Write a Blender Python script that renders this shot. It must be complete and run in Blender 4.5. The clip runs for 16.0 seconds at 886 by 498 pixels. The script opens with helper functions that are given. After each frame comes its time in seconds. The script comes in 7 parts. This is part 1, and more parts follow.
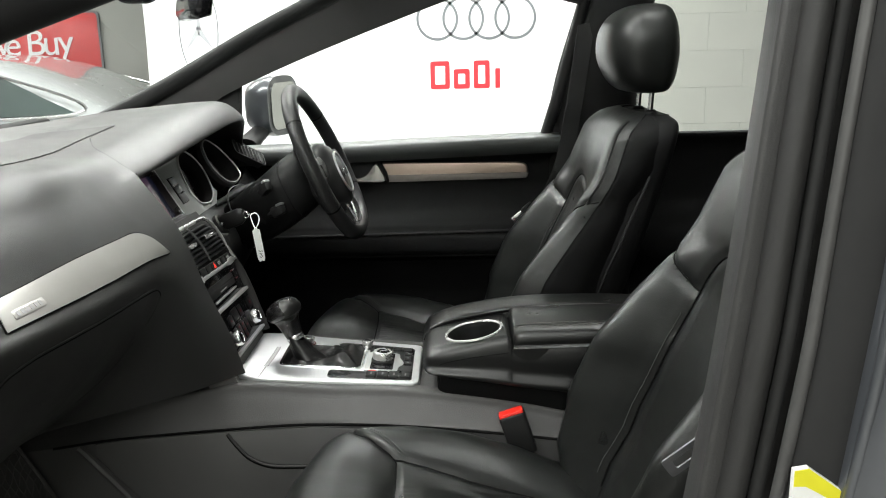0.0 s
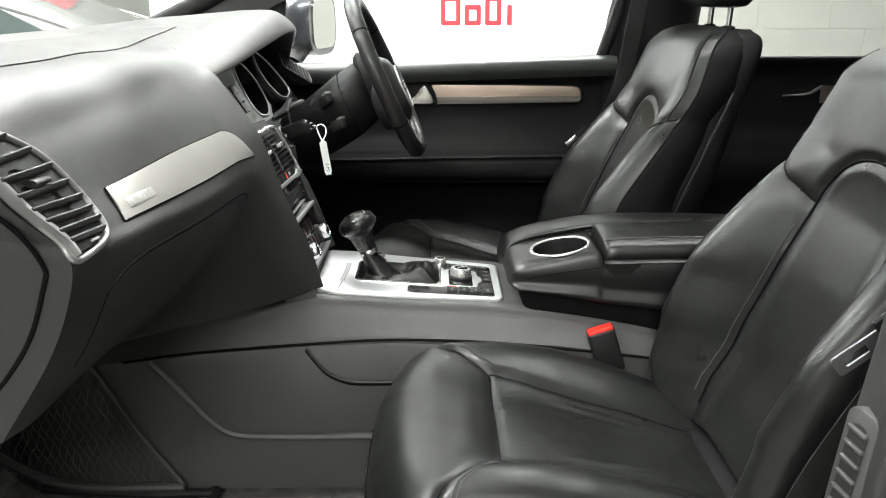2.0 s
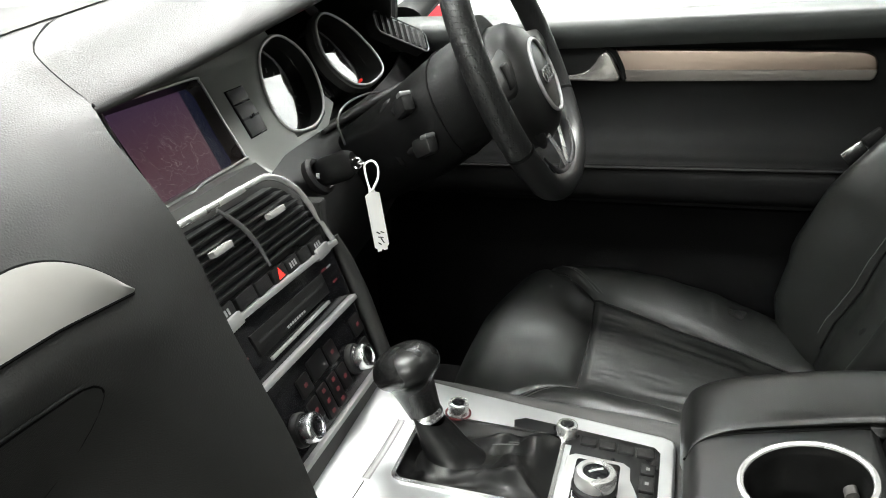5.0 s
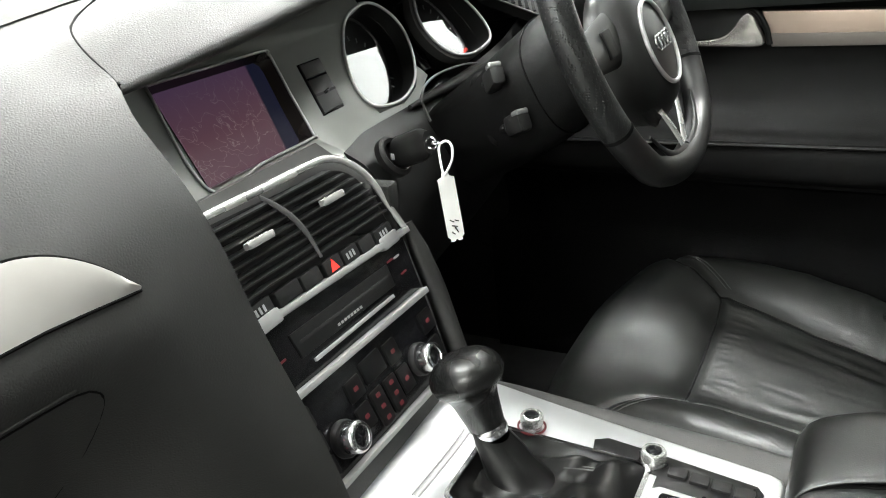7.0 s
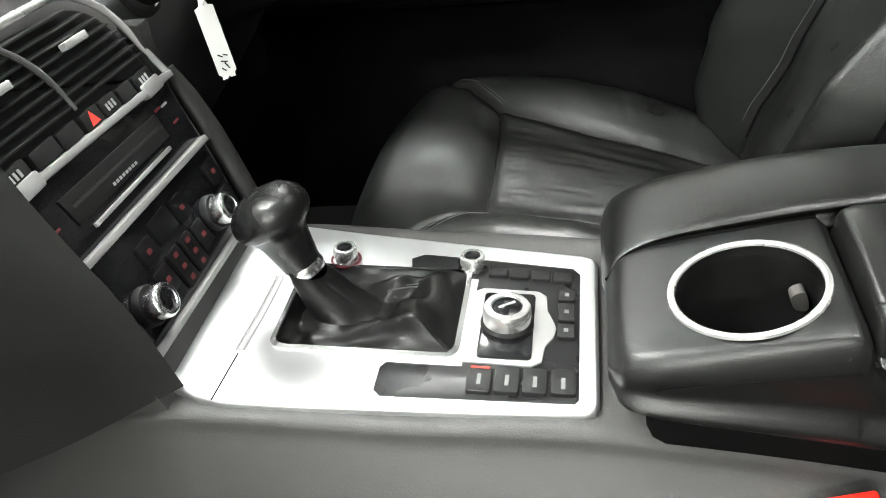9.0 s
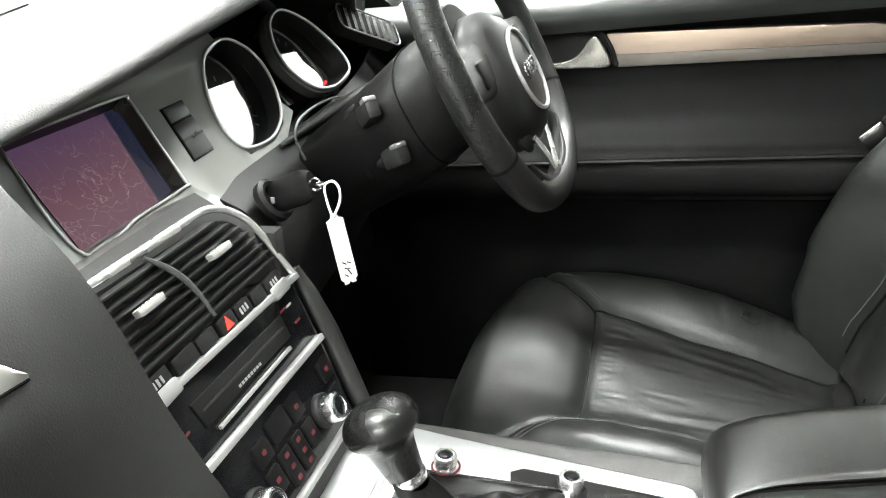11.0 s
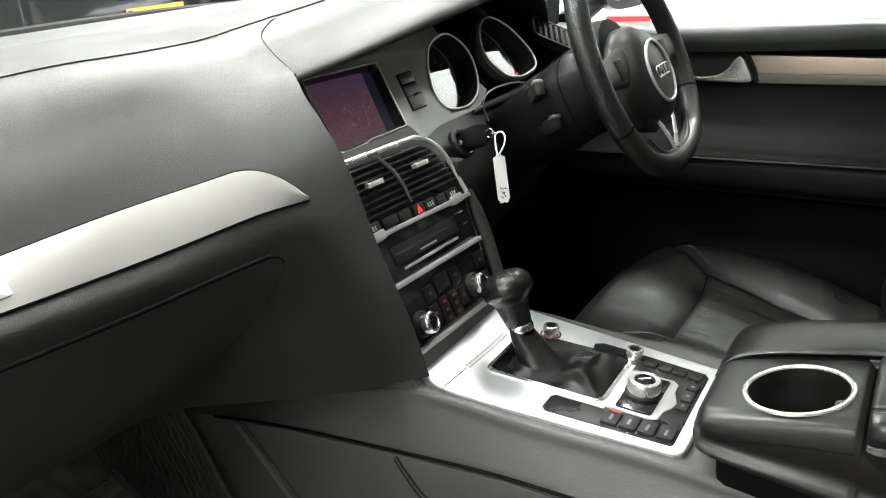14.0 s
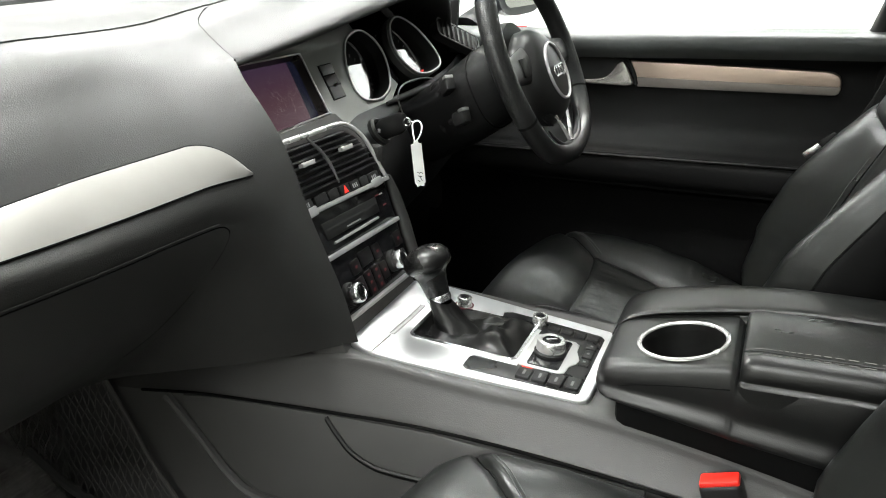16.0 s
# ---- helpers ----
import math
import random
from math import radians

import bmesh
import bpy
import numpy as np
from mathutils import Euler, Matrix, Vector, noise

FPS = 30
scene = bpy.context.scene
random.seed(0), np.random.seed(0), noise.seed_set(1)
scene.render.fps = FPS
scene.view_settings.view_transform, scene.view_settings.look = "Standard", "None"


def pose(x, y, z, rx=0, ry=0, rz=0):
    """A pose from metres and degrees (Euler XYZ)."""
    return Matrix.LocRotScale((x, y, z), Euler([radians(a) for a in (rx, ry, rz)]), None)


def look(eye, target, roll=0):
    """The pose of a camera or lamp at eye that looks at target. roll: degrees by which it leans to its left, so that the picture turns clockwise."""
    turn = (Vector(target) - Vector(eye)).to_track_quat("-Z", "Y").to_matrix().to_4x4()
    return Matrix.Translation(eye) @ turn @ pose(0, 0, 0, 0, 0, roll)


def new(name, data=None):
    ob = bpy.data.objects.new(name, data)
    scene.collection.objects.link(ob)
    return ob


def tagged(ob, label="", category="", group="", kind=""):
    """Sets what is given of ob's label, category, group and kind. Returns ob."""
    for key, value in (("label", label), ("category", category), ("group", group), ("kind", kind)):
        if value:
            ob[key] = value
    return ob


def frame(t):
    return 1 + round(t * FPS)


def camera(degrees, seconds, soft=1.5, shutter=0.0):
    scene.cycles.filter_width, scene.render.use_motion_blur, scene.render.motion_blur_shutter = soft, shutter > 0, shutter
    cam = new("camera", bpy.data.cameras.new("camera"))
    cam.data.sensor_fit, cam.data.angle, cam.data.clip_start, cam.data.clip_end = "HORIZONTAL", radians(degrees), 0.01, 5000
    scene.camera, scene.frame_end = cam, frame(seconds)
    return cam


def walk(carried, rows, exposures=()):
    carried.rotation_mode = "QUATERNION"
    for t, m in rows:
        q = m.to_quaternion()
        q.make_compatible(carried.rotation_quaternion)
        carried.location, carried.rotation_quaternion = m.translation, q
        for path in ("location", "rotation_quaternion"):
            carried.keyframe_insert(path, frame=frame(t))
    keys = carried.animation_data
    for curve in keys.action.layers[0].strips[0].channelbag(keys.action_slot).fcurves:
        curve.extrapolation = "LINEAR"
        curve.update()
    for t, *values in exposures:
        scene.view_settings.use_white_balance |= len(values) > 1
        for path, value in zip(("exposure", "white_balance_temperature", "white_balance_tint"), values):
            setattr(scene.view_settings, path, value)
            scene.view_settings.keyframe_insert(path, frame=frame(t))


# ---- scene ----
cam = camera(55.6, 16.0, 1.0)
PATH = [
    (0, (0.589, -1.494, 1.347), (0.558, 0.451, 0.883), -1.3),
    (0.5, (0.452, -1.509, 1.34), (0.412, 0.417, 0.802), -0.5),
    (1, (0.41, -1.495, 1.308), (0.392, 0.427, 0.754), 0.1),
    (1.5, (0.392, -1.476, 1.285), (0.399, 0.446, 0.731), 0.4),
    (2, (0.402, -1.454, 1.268), (0.423, 0.461, 0.693), -0.1),
    (2.5, (0.479, -1.369, 1.275), (0.471, 0.536, 0.666), -0.5),
    (3, (0.587, -1.198, 1.291), (0.459, 0.702, 0.681), -0.7),
    (3.5, (0.595, -1.065, 1.268), (0.347, 0.821, 0.649), -1.1),
    (4, (0.547, -0.871, 1.286), (0.249, 1.003, 0.652), -2.1),
    (4.5, (0.527, -0.739, 1.271), (0.096, 1.1, 0.613), -2.4),
    (5, (0.509, -0.66, 1.291), (-0.026, 1.108, 0.524), -3.1),
    (5.2, (0.488, -0.63, 1.29), (-0.056, 1.127, 0.506), -3.4),
    (7.3, (0.562, -0.539, 1.259), (-0.348, 1.032, 0.42), -6.7),
    (7.5, (0.549, -0.541, 1.241), (-0.334, 1.019, 0.356), -8.0),
    (8, (0.525, -0.535, 1.217), (-0.137, 1.023, 0.153), -8.9),
    (8.2, (0.523, -0.535, 1.211), (-0.007, 1.041, 0.099), -8.1),
    (10.3, (0.498, -0.535, 1.235), (0.215, 1.143, 0.183), -7.0),
    (10.5, (0.491, -0.533, 1.248), (0.21, 1.182, 0.257), -6.0),
    (11, (0.496, -0.534, 1.284), (-0.032, 1.22, 0.479), -6.0),
    (11.5, (0.512, -0.541, 1.301), (-0.277, 1.158, 0.601), -5.6),
    (12, (0.511, -0.568, 1.31), (-0.331, 1.12, 0.646), -4.8),
    (12.5, (0.503, -0.612, 1.304), (-0.287, 1.092, 0.617), -3.3),
    (13, (0.572, -0.709, 1.315), (-0.255, 0.952, 0.569), -2.3),
    (13.5, (0.662, -0.816, 1.305), (-0.243, 0.806, 0.564), -2.3),
    (14, (0.701, -0.855, 1.303), (-0.274, 0.737, 0.586), -3.9),
    (14.5, (0.682, -0.902, 1.283), (-0.24, 0.725, 0.574), -3.5),
    (15, (0.664, -0.939, 1.279), (-0.136, 0.747, 0.56), -2.9),
    (15.5, (0.675, -0.943, 1.295), (-0.038, 0.78, 0.572), -1.3),
    (16, (0.689, -0.979, 1.305), (-0.016, 0.75, 0.589), -0.5),
]
walk(cam, [(t, look(eye, target, roll)) for t, eye, target, roll in PATH], [(0, -0.5), (0.7, -0.1), (1.2, 0.0), (2, 0.1), (2.5, 0.25), (3, 0.1), (4, -0.1), (5, 0.1), (7.5, 0.35), (8, 0.35), (10.3, 0.85), (10.7, 1.0), (11, 1.0), (11.5, 0.3), (12, -0.3), (12.5, -0.5), (13, -0.2), (14, 0.0), (16, 0.05)])

# ---------------------------------------------------------------- light
world = bpy.data.worlds.new("showroom_air")
scene.world = world
world.use_nodes = True
world.node_tree.nodes["Background"].inputs["Color"].default_value = (0.85, 0.93, 1.0, 1)
world.node_tree.nodes["Background"].inputs["Strength"].default_value = 0.25


def ceiling_lamp(x, y, z, sx, sy, watts, colour=(0.985, 1.0, 0.965)):
    data = bpy.data.lights.new("ceiling_lamp", "AREA")
    data.shape, data.size, data.size_y, data.energy, data.color = "RECTANGLE", sx, sy, watts, colour
    lamp = new("ceiling_lamp", data)
    lamp.matrix_world = pose(x, y, z)
    return lamp


for lx, ly, lw in ((-1.4, -0.6, 150), (-2.6, 2.2, 170), (0.3, 2.2, 300), (0.9, 0.0, 45), (0.2, -2.6, 44), (0.0, -5.2, 300), (3.4, 2.2, 10), (-2.6, -3.4, 90), (3.4, -3.0, 10), (-4.4, 4.9, 130)):
    ceiling_lamp(lx, ly, 3.35, 2.2, 0.5, lw)


# ---------------------------------------------------------------- materials
def mat(name, colour, rough=0.5, metal=0.0, grain=0.0, scale=600.0, vary=0.15, vscale=9.0, coat=0.0, spec=0.5, kind="noise", wear=0.0, wrinkle=0.0):
    """A surface with a fine relief (grain, scale) and a slow variation of tone (vary, vscale)."""
    m = bpy.data.materials.new(name)
    m.use_nodes = True
    nt = m.node_tree
    b = nt.nodes["Principled BSDF"]
    b.inputs["Metallic"].default_value = metal
    b.inputs["Specular IOR Level"].default_value = spec
    b.inputs["Coat Weight"].default_value = coat
    tc = nt.nodes.new("ShaderNodeTexCoord")
    n1 = nt.nodes.new("ShaderNodeTexNoise")
    n1.inputs["Scale"].default_value, n1.inputs["Detail"].default_value = vscale, 4
    nt.links.new(tc.outputs["Object"], n1.inputs["Vector"])
    r1 = nt.nodes.new("ShaderNodeMapRange")
    r1.inputs["From Min"].default_value, r1.inputs["From Max"].default_value = 0.3, 0.7
    r1.inputs["To Min"].default_value, r1.inputs["To Max"].default_value = 1 - vary, 1 + vary
    nt.links.new(n1.outputs["Fac"], r1.inputs["Value"])
    mul = nt.nodes.new("ShaderNodeVectorMath")
    mul.operation = "SCALE"
    mul.inputs[0].default_value = colour
    nt.links.new(r1.outputs["Result"], mul.inputs["Scale"])
    nt.links.new(mul.outputs["Vector"], b.inputs["Base Color"])
    r2 = nt.nodes.new("ShaderNodeMapRange")
    r2.inputs["From Min"].default_value, r2.inputs["From Max"].default_value = 0.25, 0.75
    r2.inputs["To Min"].default_value, r2.inputs["To Max"].default_value = max(0.02, rough - 0.03 - wear), min(1, rough + 0.03)
    n2 = nt.nodes.new("ShaderNodeTexNoise")
    n2.inputs["Scale"].default_value, n2.inputs["Detail"].default_value = vscale * 2.3, 2
    nt.links.new(tc.outputs["Object"], n2.inputs["Vector"])
    nt.links.new(n2.outputs["Fac"], r2.inputs["Value"])
    nt.links.new(r2.outputs["Result"], b.inputs["Roughness"])
    if grain > 0:
        if kind == "voronoi":
            g = nt.nodes.new("ShaderNodeTexVoronoi")
            g.feature = "DISTANCE_TO_EDGE"
            out = g.outputs["Distance"]
        elif kind == "perf":
            g = nt.nodes.new("ShaderNodeTexVoronoi")
            g.inputs["Randomness"].default_value = 0.12
            hole = nt.nodes.new("ShaderNodeMapRange")
            hole.inputs["From Min"].default_value, hole.inputs["From Max"].default_value = 0.18, 0.34
            nt.links.new(g.outputs["Distance"], hole.inputs["Value"])
            out = hole.outputs["Result"]
        elif kind == "weave":
            g = nt.nodes.new("ShaderNodeTexWave")
            g.inputs["Distortion"].default_value = 1.5
            out = g.outputs["Fac"]
        else:
            g = nt.nodes.new("ShaderNodeTexNoise")
            g.inputs["Detail"].default_value = 3
            out = g.outputs["Fac"]
        g.inputs["Scale"].default_value = scale
        nt.links.new(tc.outputs["Object"], g.inputs["Vector"])
        bump = nt.nodes.new("ShaderNodeBump")
        bump.inputs["Strength"].default_value, bump.inputs["Distance"].default_value = grain, 0.001
        nt.links.new(out, bump.inputs["Height"])
        nt.links.new(bump.outputs["Normal"], b.inputs["Normal"])
        if wrinkle:
            # soft creases and pulls of worn leather
            w1 = nt.nodes.new("ShaderNodeTexNoise")
            w1.inputs["Scale"].default_value, w1.inputs["Detail"].default_value, w1.inputs["Distortion"].default_value = 42, 5, 1.6
            nt.links.new(tc.outputs["Object"], w1.inputs["Vector"])
            soft = nt.nodes.new("ShaderNodeBump")
            soft.inputs["Strength"].default_value, soft.inputs["Distance"].default_value = wrinkle, 0.004
            nt.links.new(w1.outputs["Fac"], soft.inputs["Height"])
            nt.links.new(soft.outputs["Normal"], bump.inputs["Normal"])
    return m


def brushed(name, colour, rough=0.3, stretch=(2, 400, 400)):
    m = mat(name, colour, rough, 1.0, vary=0.05)
    nt = m.node_tree
    b = nt.nodes["Principled BSDF"]
    tc = nt.nodes.new("ShaderNodeTexCoord")
    mp = nt.nodes.new("ShaderNodeMapping")
    mp.inputs["Scale"].default_value = stretch
    n = nt.nodes.new("ShaderNodeTexNoise")
    n.inputs["Scale"].default_value, n.inputs["Detail"].default_value = 3, 3
    bump = nt.nodes.new("ShaderNodeBump")
    bump.inputs["Strength"].default_value, bump.inputs["Distance"].default_value = 0.12, 0.0005
    nt.links.new(tc.outputs["Object"], mp.inputs["Vector"])
    nt.links.new(mp.outputs["Vector"], n.inputs["Vector"])
    nt.links.new(n.outputs["Fac"], bump.inputs["Height"])
    nt.links.new(bump.outputs["Normal"], b.inputs["Normal"])
    return m


def glow(name, colour, strength):
    m = bpy.data.materials.new(name)
    m.use_nodes = True
    b = m.node_tree.nodes["Principled BSDF"]
    b.inputs["Base Color"].default_value = (*colour, 1)
    b.inputs["Emission Color"].default_value = (*colour, 1)
    b.inputs["Emission Strength"].default_value = strength
    return m


def glass(name, tint=(1, 1, 1), rough=0.0):
    m = bpy.data.materials.new(name)
    m.use_nodes = True
    b = m.node_tree.nodes["Principled BSDF"]
    b.inputs["Base Color"].default_value = (*tint, 1)
    b.inputs["Roughness"].default_value, b.inputs["IOR"].default_value = rough, 1.05
    b.inputs["Transmission Weight"].default_value = 1.0
    return m


DASH = mat("grained_grey_plastic", (0.018, 0.018, 0.0172), 0.50, grain=0.36, scale=400, kind="voronoi", vary=0.05, spec=0.45)
LOWER = mat("lower_dark_plastic", (0.052, 0.051, 0.050), 0.52, grain=0.3, scale=700, vary=0.08)
DARK = mat("matt_black_plastic", (0.011, 0.011, 0.011), 0.5, spec=0.22, grain=0.2, scale=800, vary=0.1)
VOID = mat("black_recess", (0.010, 0.010, 0.010), 0.8, vary=0.1)
GLOSS = mat("gloss_black_plastic", (0.008, 0.008, 0.009), 0.14, vary=0.05)
LEATHER = mat("black_leather", (0.0082, 0.0087, 0.0082), 0.30, spec=0.42, grain=0.16, scale=420, kind="voronoi", vary=0.12, vscale=8, wrinkle=0.065)
LEATHER2 = mat("smooth_black_leather", (0.0082, 0.0087, 0.0082), 0.33, spec=0.42, grain=0.12, scale=520, kind="voronoi", vary=0.1, vscale=8, wrinkle=0.05)
STITCH = mat("grey_thread", (0.06, 0.06, 0.06), 0.8)
SEAM = mat("dark_seam", (0.005, 0.005, 0.005), 0.8, spec=0.05)
FASCIA = mat("grey_painted_fascia", (0.215, 0.22, 0.21), 0.42, 0.25, grain=0.12, scale=900, vary=0.05)
ALU_Y = brushed("brushed_aluminium_across", (0.52, 0.51, 0.485), 0.46, (400, 2, 400))
SATIN = mat("satin_silver", (0.50, 0.50, 0.50), 0.30, 0.6, vary=0.05)
CHROME = mat("chrome", (0.82, 0.82, 0.83), 0.20, 1.0, vary=0.02)
BRIGHT = mat("polished_trim", (0.76, 0.75, 0.74), 0.26, 0.7, vary=0.04)
RED = mat("red_plastic", (0.62, 0.02, 0.012), 0.35, vary=0.1)
REDMARK = glow("red_backlight", (0.8, 0.03, 0.02), 0.6)
LEGEND = mat("grey_legend", (0.32, 0.32, 0.32), 0.6)
WHITE = mat("white_tag_plastic", (0.80, 0.80, 0.78), 0.5, vary=0.04)
INK = mat("black_ink", (0.02, 0.02, 0.02), 0.7)
# black carpet, its tone raised to stand in for light in the passenger's footwell
LITCARPET = mat("lightened_black_carpet", (0.15, 0.145, 0.14), 0.95, grain=1.0, scale=500, vary=0.4, vscale=30)
# the same carpet darkened: the driver's footwell shade is put into the colour
SHADECARPET = mat("shaded_black_carpet", (0.012, 0.0118, 0.0115), 0.95, grain=1.0, scale=500, vary=0.4, vscale=30)
RUBBER = mat("ribbed_black_carpet_mat", (0.16, 0.155, 0.15), 0.85, grain=1.0, scale=90, kind="weave", vary=0.3, vscale=40)
PAINT = mat("grey_metallic_paint", (0.085, 0.090, 0.100), 0.34, 0.5, coat=1.0, vary=0.06)
HEADLINE = mat("grey_cloth_headliner", (0.22, 0.22, 0.21), 0.95, grain=0.6, scale=900)
WALL = mat("cream_painted_block", (0.38, 0.385, 0.355), 0.6, grain=0.4, scale=120, vary=0.04, vscale=3)
BOARD = mat("white_banner_board", (0.86, 0.87, 0.88), 0.35, vary=0.015)
FLOOR = mat("grey_showroom_floor", (0.35, 0.345, 0.335), 0.3, grain=0.1, scale=60, vary=0.08, vscale=2)
CEIL = mat("white_ceiling_tile", (0.75, 0.75, 0.74), 0.8, vary=0.03)
REDSIGN = mat("red_sign_board", (0.62, 0.035, 0.035), 0.4, vary=0.05)
SIGNRED = mat("red_print", (0.62, 0.03, 0.04), 0.5, vary=0.03)
SIGNGREY = mat("grey_print", (0.16, 0.17, 0.18), 0.5, vary=0.03)
SIGNPALE = mat("pale_grey_print", (0.42, 0.43, 0.45), 0.5, vary=0.03)
SILVER = mat("silver_car_paint", (0.66, 0.68, 0.69), 0.25, 0.25, coat=1.0, vary=0.04)
BLACKPAINT = mat("black_car_paint", (0.012, 0.014, 0.015), 0.2, 0.2, coat=1.0, vary=0.05)
CARGLASS = mat("dark_car_glass", (0.07, 0.095, 0.09), 0.06, vary=0.05)
YELLOW = mat("yellow_plate", (0.82, 0.50, 0.10), 0.4, vary=0.04)
SMOKED = mat("smoked_lamp_glass", (0.045, 0.045, 0.047), 0.15, vary=0.1)
DOORBLACK = mat("matt_black_door_trim", (0.0065, 0.0065, 0.0065), 0.6, grain=0.2, scale=600, vary=0.1, spec=0.12)
DIALGLASS = glass("reflective_dial_glass", (1, 1, 1))
DIALGLASS.node_tree.nodes["Principled BSDF"].inputs["IOR"].default_value = 2.2
GLASS = glass("clear_car_glass", (0.97, 0.99, 0.98))
MIRROR = mat("mirror_glass", (0.9, 0.9, 0.9), 0.02, 1.0, vary=0.0)
TYRE = mat("tyre_rubber", (0.015, 0.015, 0.015), 0.8, grain=0.3, scale=80)


# ---------------------------------------------------------------- mesh helpers
def cr(points, n, closed=False):
    """n points on a smooth curve through the given ones."""
    p = np.array(points, float)
    k = len(p)
    if closed:
        q = np.vstack([p[-1], p, p[0], p[1]])
        ts = np.linspace(0, k, n, endpoint=False)
    else:
        q = np.vstack([2 * p[0] - p[1], p, 2 * p[-1] - p[-2]])
        ts = np.linspace(0, k - 1, n)
    out = []
    for t in ts:
        i = min(int(t), (k - 1) if closed else k - 2)
        f = t - i
        a, b, c, d = q[i], q[i + 1], q[i + 2], q[i + 3]
        out.append(0.5 * (2 * b + (c - a) * f + (2 * a - 5 * b + 4 * c - d) * f * f + (3 * b - a - 3 * c + d) * f ** 3))
    return np.array(out)


def grid(rows, close_u=False, close_v=False, cap=False):
    """A mesh from rows of points; close_u: each row is a loop; close_v: the last row joins the first."""
    bm = bmesh.new()
    vs = [[bm.verts.new(tuple(p)) for p in r] for r in rows]
    nr, nc = len(vs), len(vs[0])
    for i in range(nr if close_v else nr - 1):
        for j in range(nc if close_u else nc - 1):
            a, b = vs[i], vs[(i + 1) % nr]
            try:
                bm.faces.new((a[j], a[(j + 1) % nc], b[(j + 1) % nc], b[j]))
            except ValueError:
                pass
    if cap:
        for r in (vs[0], vs[-1]):
            c = bm.verts.new(tuple(sum((v.co for v in r), Vector()) / nc))
            for j in range(nc if close_u else nc - 1):
                bm.faces.new((r[j], r[(j + 1) % nc], c))
    bmesh.ops.recalc_face_normals(bm, faces=bm.faces)
    return bm


def loft(sections, nu, nv, close_u=False, cap=False):
    """A smooth skin through sections of equally many control points."""
    rows = [cr(s, nu, close_u) for s in sections]
    rows = np.array(rows)
    cols = np.stack([cr(rows[:, j], nv) for j in range(nu)], axis=1)
    return grid(cols, close_u, False, cap)


def thick(bm, t):
    bmesh.ops.solidify(bm, geom=bm.faces[:], thickness=t)
    bmesh.ops.recalc_face_normals(bm, faces=bm.faces)
    return bm


def tube(path, r, n=10, closed=False, flat=1.0, up=(0, 0, 1), samples=0):
    """A round (or flattened) rod along a path; r may be a list."""
    p = np.array(path, float) if not samples else cr(path, samples, closed)
    k = len(p)
    rs = r if isinstance(r, (list, tuple, np.ndarray)) else [r] * k
    if len(rs) != k:
        rs = np.interp(np.linspace(0, 1, k), np.linspace(0, 1, len(rs)), rs)
    rows = []
    for i in range(k):
        if closed:
            d = p[(i + 1) % k] - p[i - 1]
        else:
            d = p[min(i + 1, k - 1)] - p[max(i - 1, 0)]
        d = Vector(d).normalized()
        a = d.cross(Vector(up))
        a = a.normalized() if a.length > 1e-4 else d.orthogonal().normalized()
        b = a.cross(d).normalized()
        rows.append([Vector(p[i]) + a * math.cos(w) * rs[i] + b * math.sin(w) * rs[i] * flat for w in np.linspace(0, 2 * math.pi, n, endpoint=False)])
    return grid(rows, True, closed, not closed)


def rbox(cx, cy, cz, sx, sy, sz, bevel=0.003, seg=2, m=None):
    bm = bmesh.new()
    bmesh.ops.create_cube(bm, size=1, matrix=Matrix.Translation((cx, cy, cz)) @ Matrix.Diagonal((sx, sy, sz, 1)))
    if bevel:
        bmesh.ops.bevel(bm, geom=bm.edges[:], offset=min(bevel, sx * 0.45, sy * 0.45, sz * 0.45), segments=seg, affect="EDGES", profile=0.5)
    if m is not None:
        bm.transform(m)
    return bm


def plate(outline, depth, m, bevel=0.0, seg=2):
    """A flat piece with the given outline (u, v), its face on the plane w = 0 of the frame m and its back at w = -depth."""
    bm = bmesh.new()
    top = [bm.verts.new((u, v, 0)) for u, v in outline]
    low = [bm.verts.new((u, v, -depth)) for u, v in outline]
    n = len(top)
    f = bm.faces.new(top)
    bm.faces.new(low[::-1])
    for i in range(n):
        bm.faces.new((top[i], low[i], low[(i + 1) % n], top[(i + 1) % n]))
    bmesh.ops.recalc_face_normals(bm, faces=bm.faces)
    if bevel:
        bmesh.ops.bevel(bm, geom=list(f.edges), offset=bevel, segments=seg, affect="EDGES", profile=0.5)
    bm.transform(m)
    return bm


def ringplate(outer, inner, depth, m, lift=0.0):
    """A frame between two loops of equally many points."""
    rows = [[(u, v, -depth) for u, v in outer], [(u, v, 0) for u, v in outer], [(u, v, lift) for u, v in inner], [(u, v, -depth) for u, v in inner]]
    bm = grid(rows, True, True)
    bm.transform(m)
    return bm


def lathe(profile, n, m=None, cap=True):
    """A turned piece about z from (radius, z) pairs."""
    rows = [[(r * math.cos(a), r * math.sin(a), z) for a in np.linspace(0, 2 * math.pi, n, endpoint=False)] for r, z in profile]
    bm = grid(rows, True, False, cap)
    if m is not None:
        bm.transform(m)
    return bm


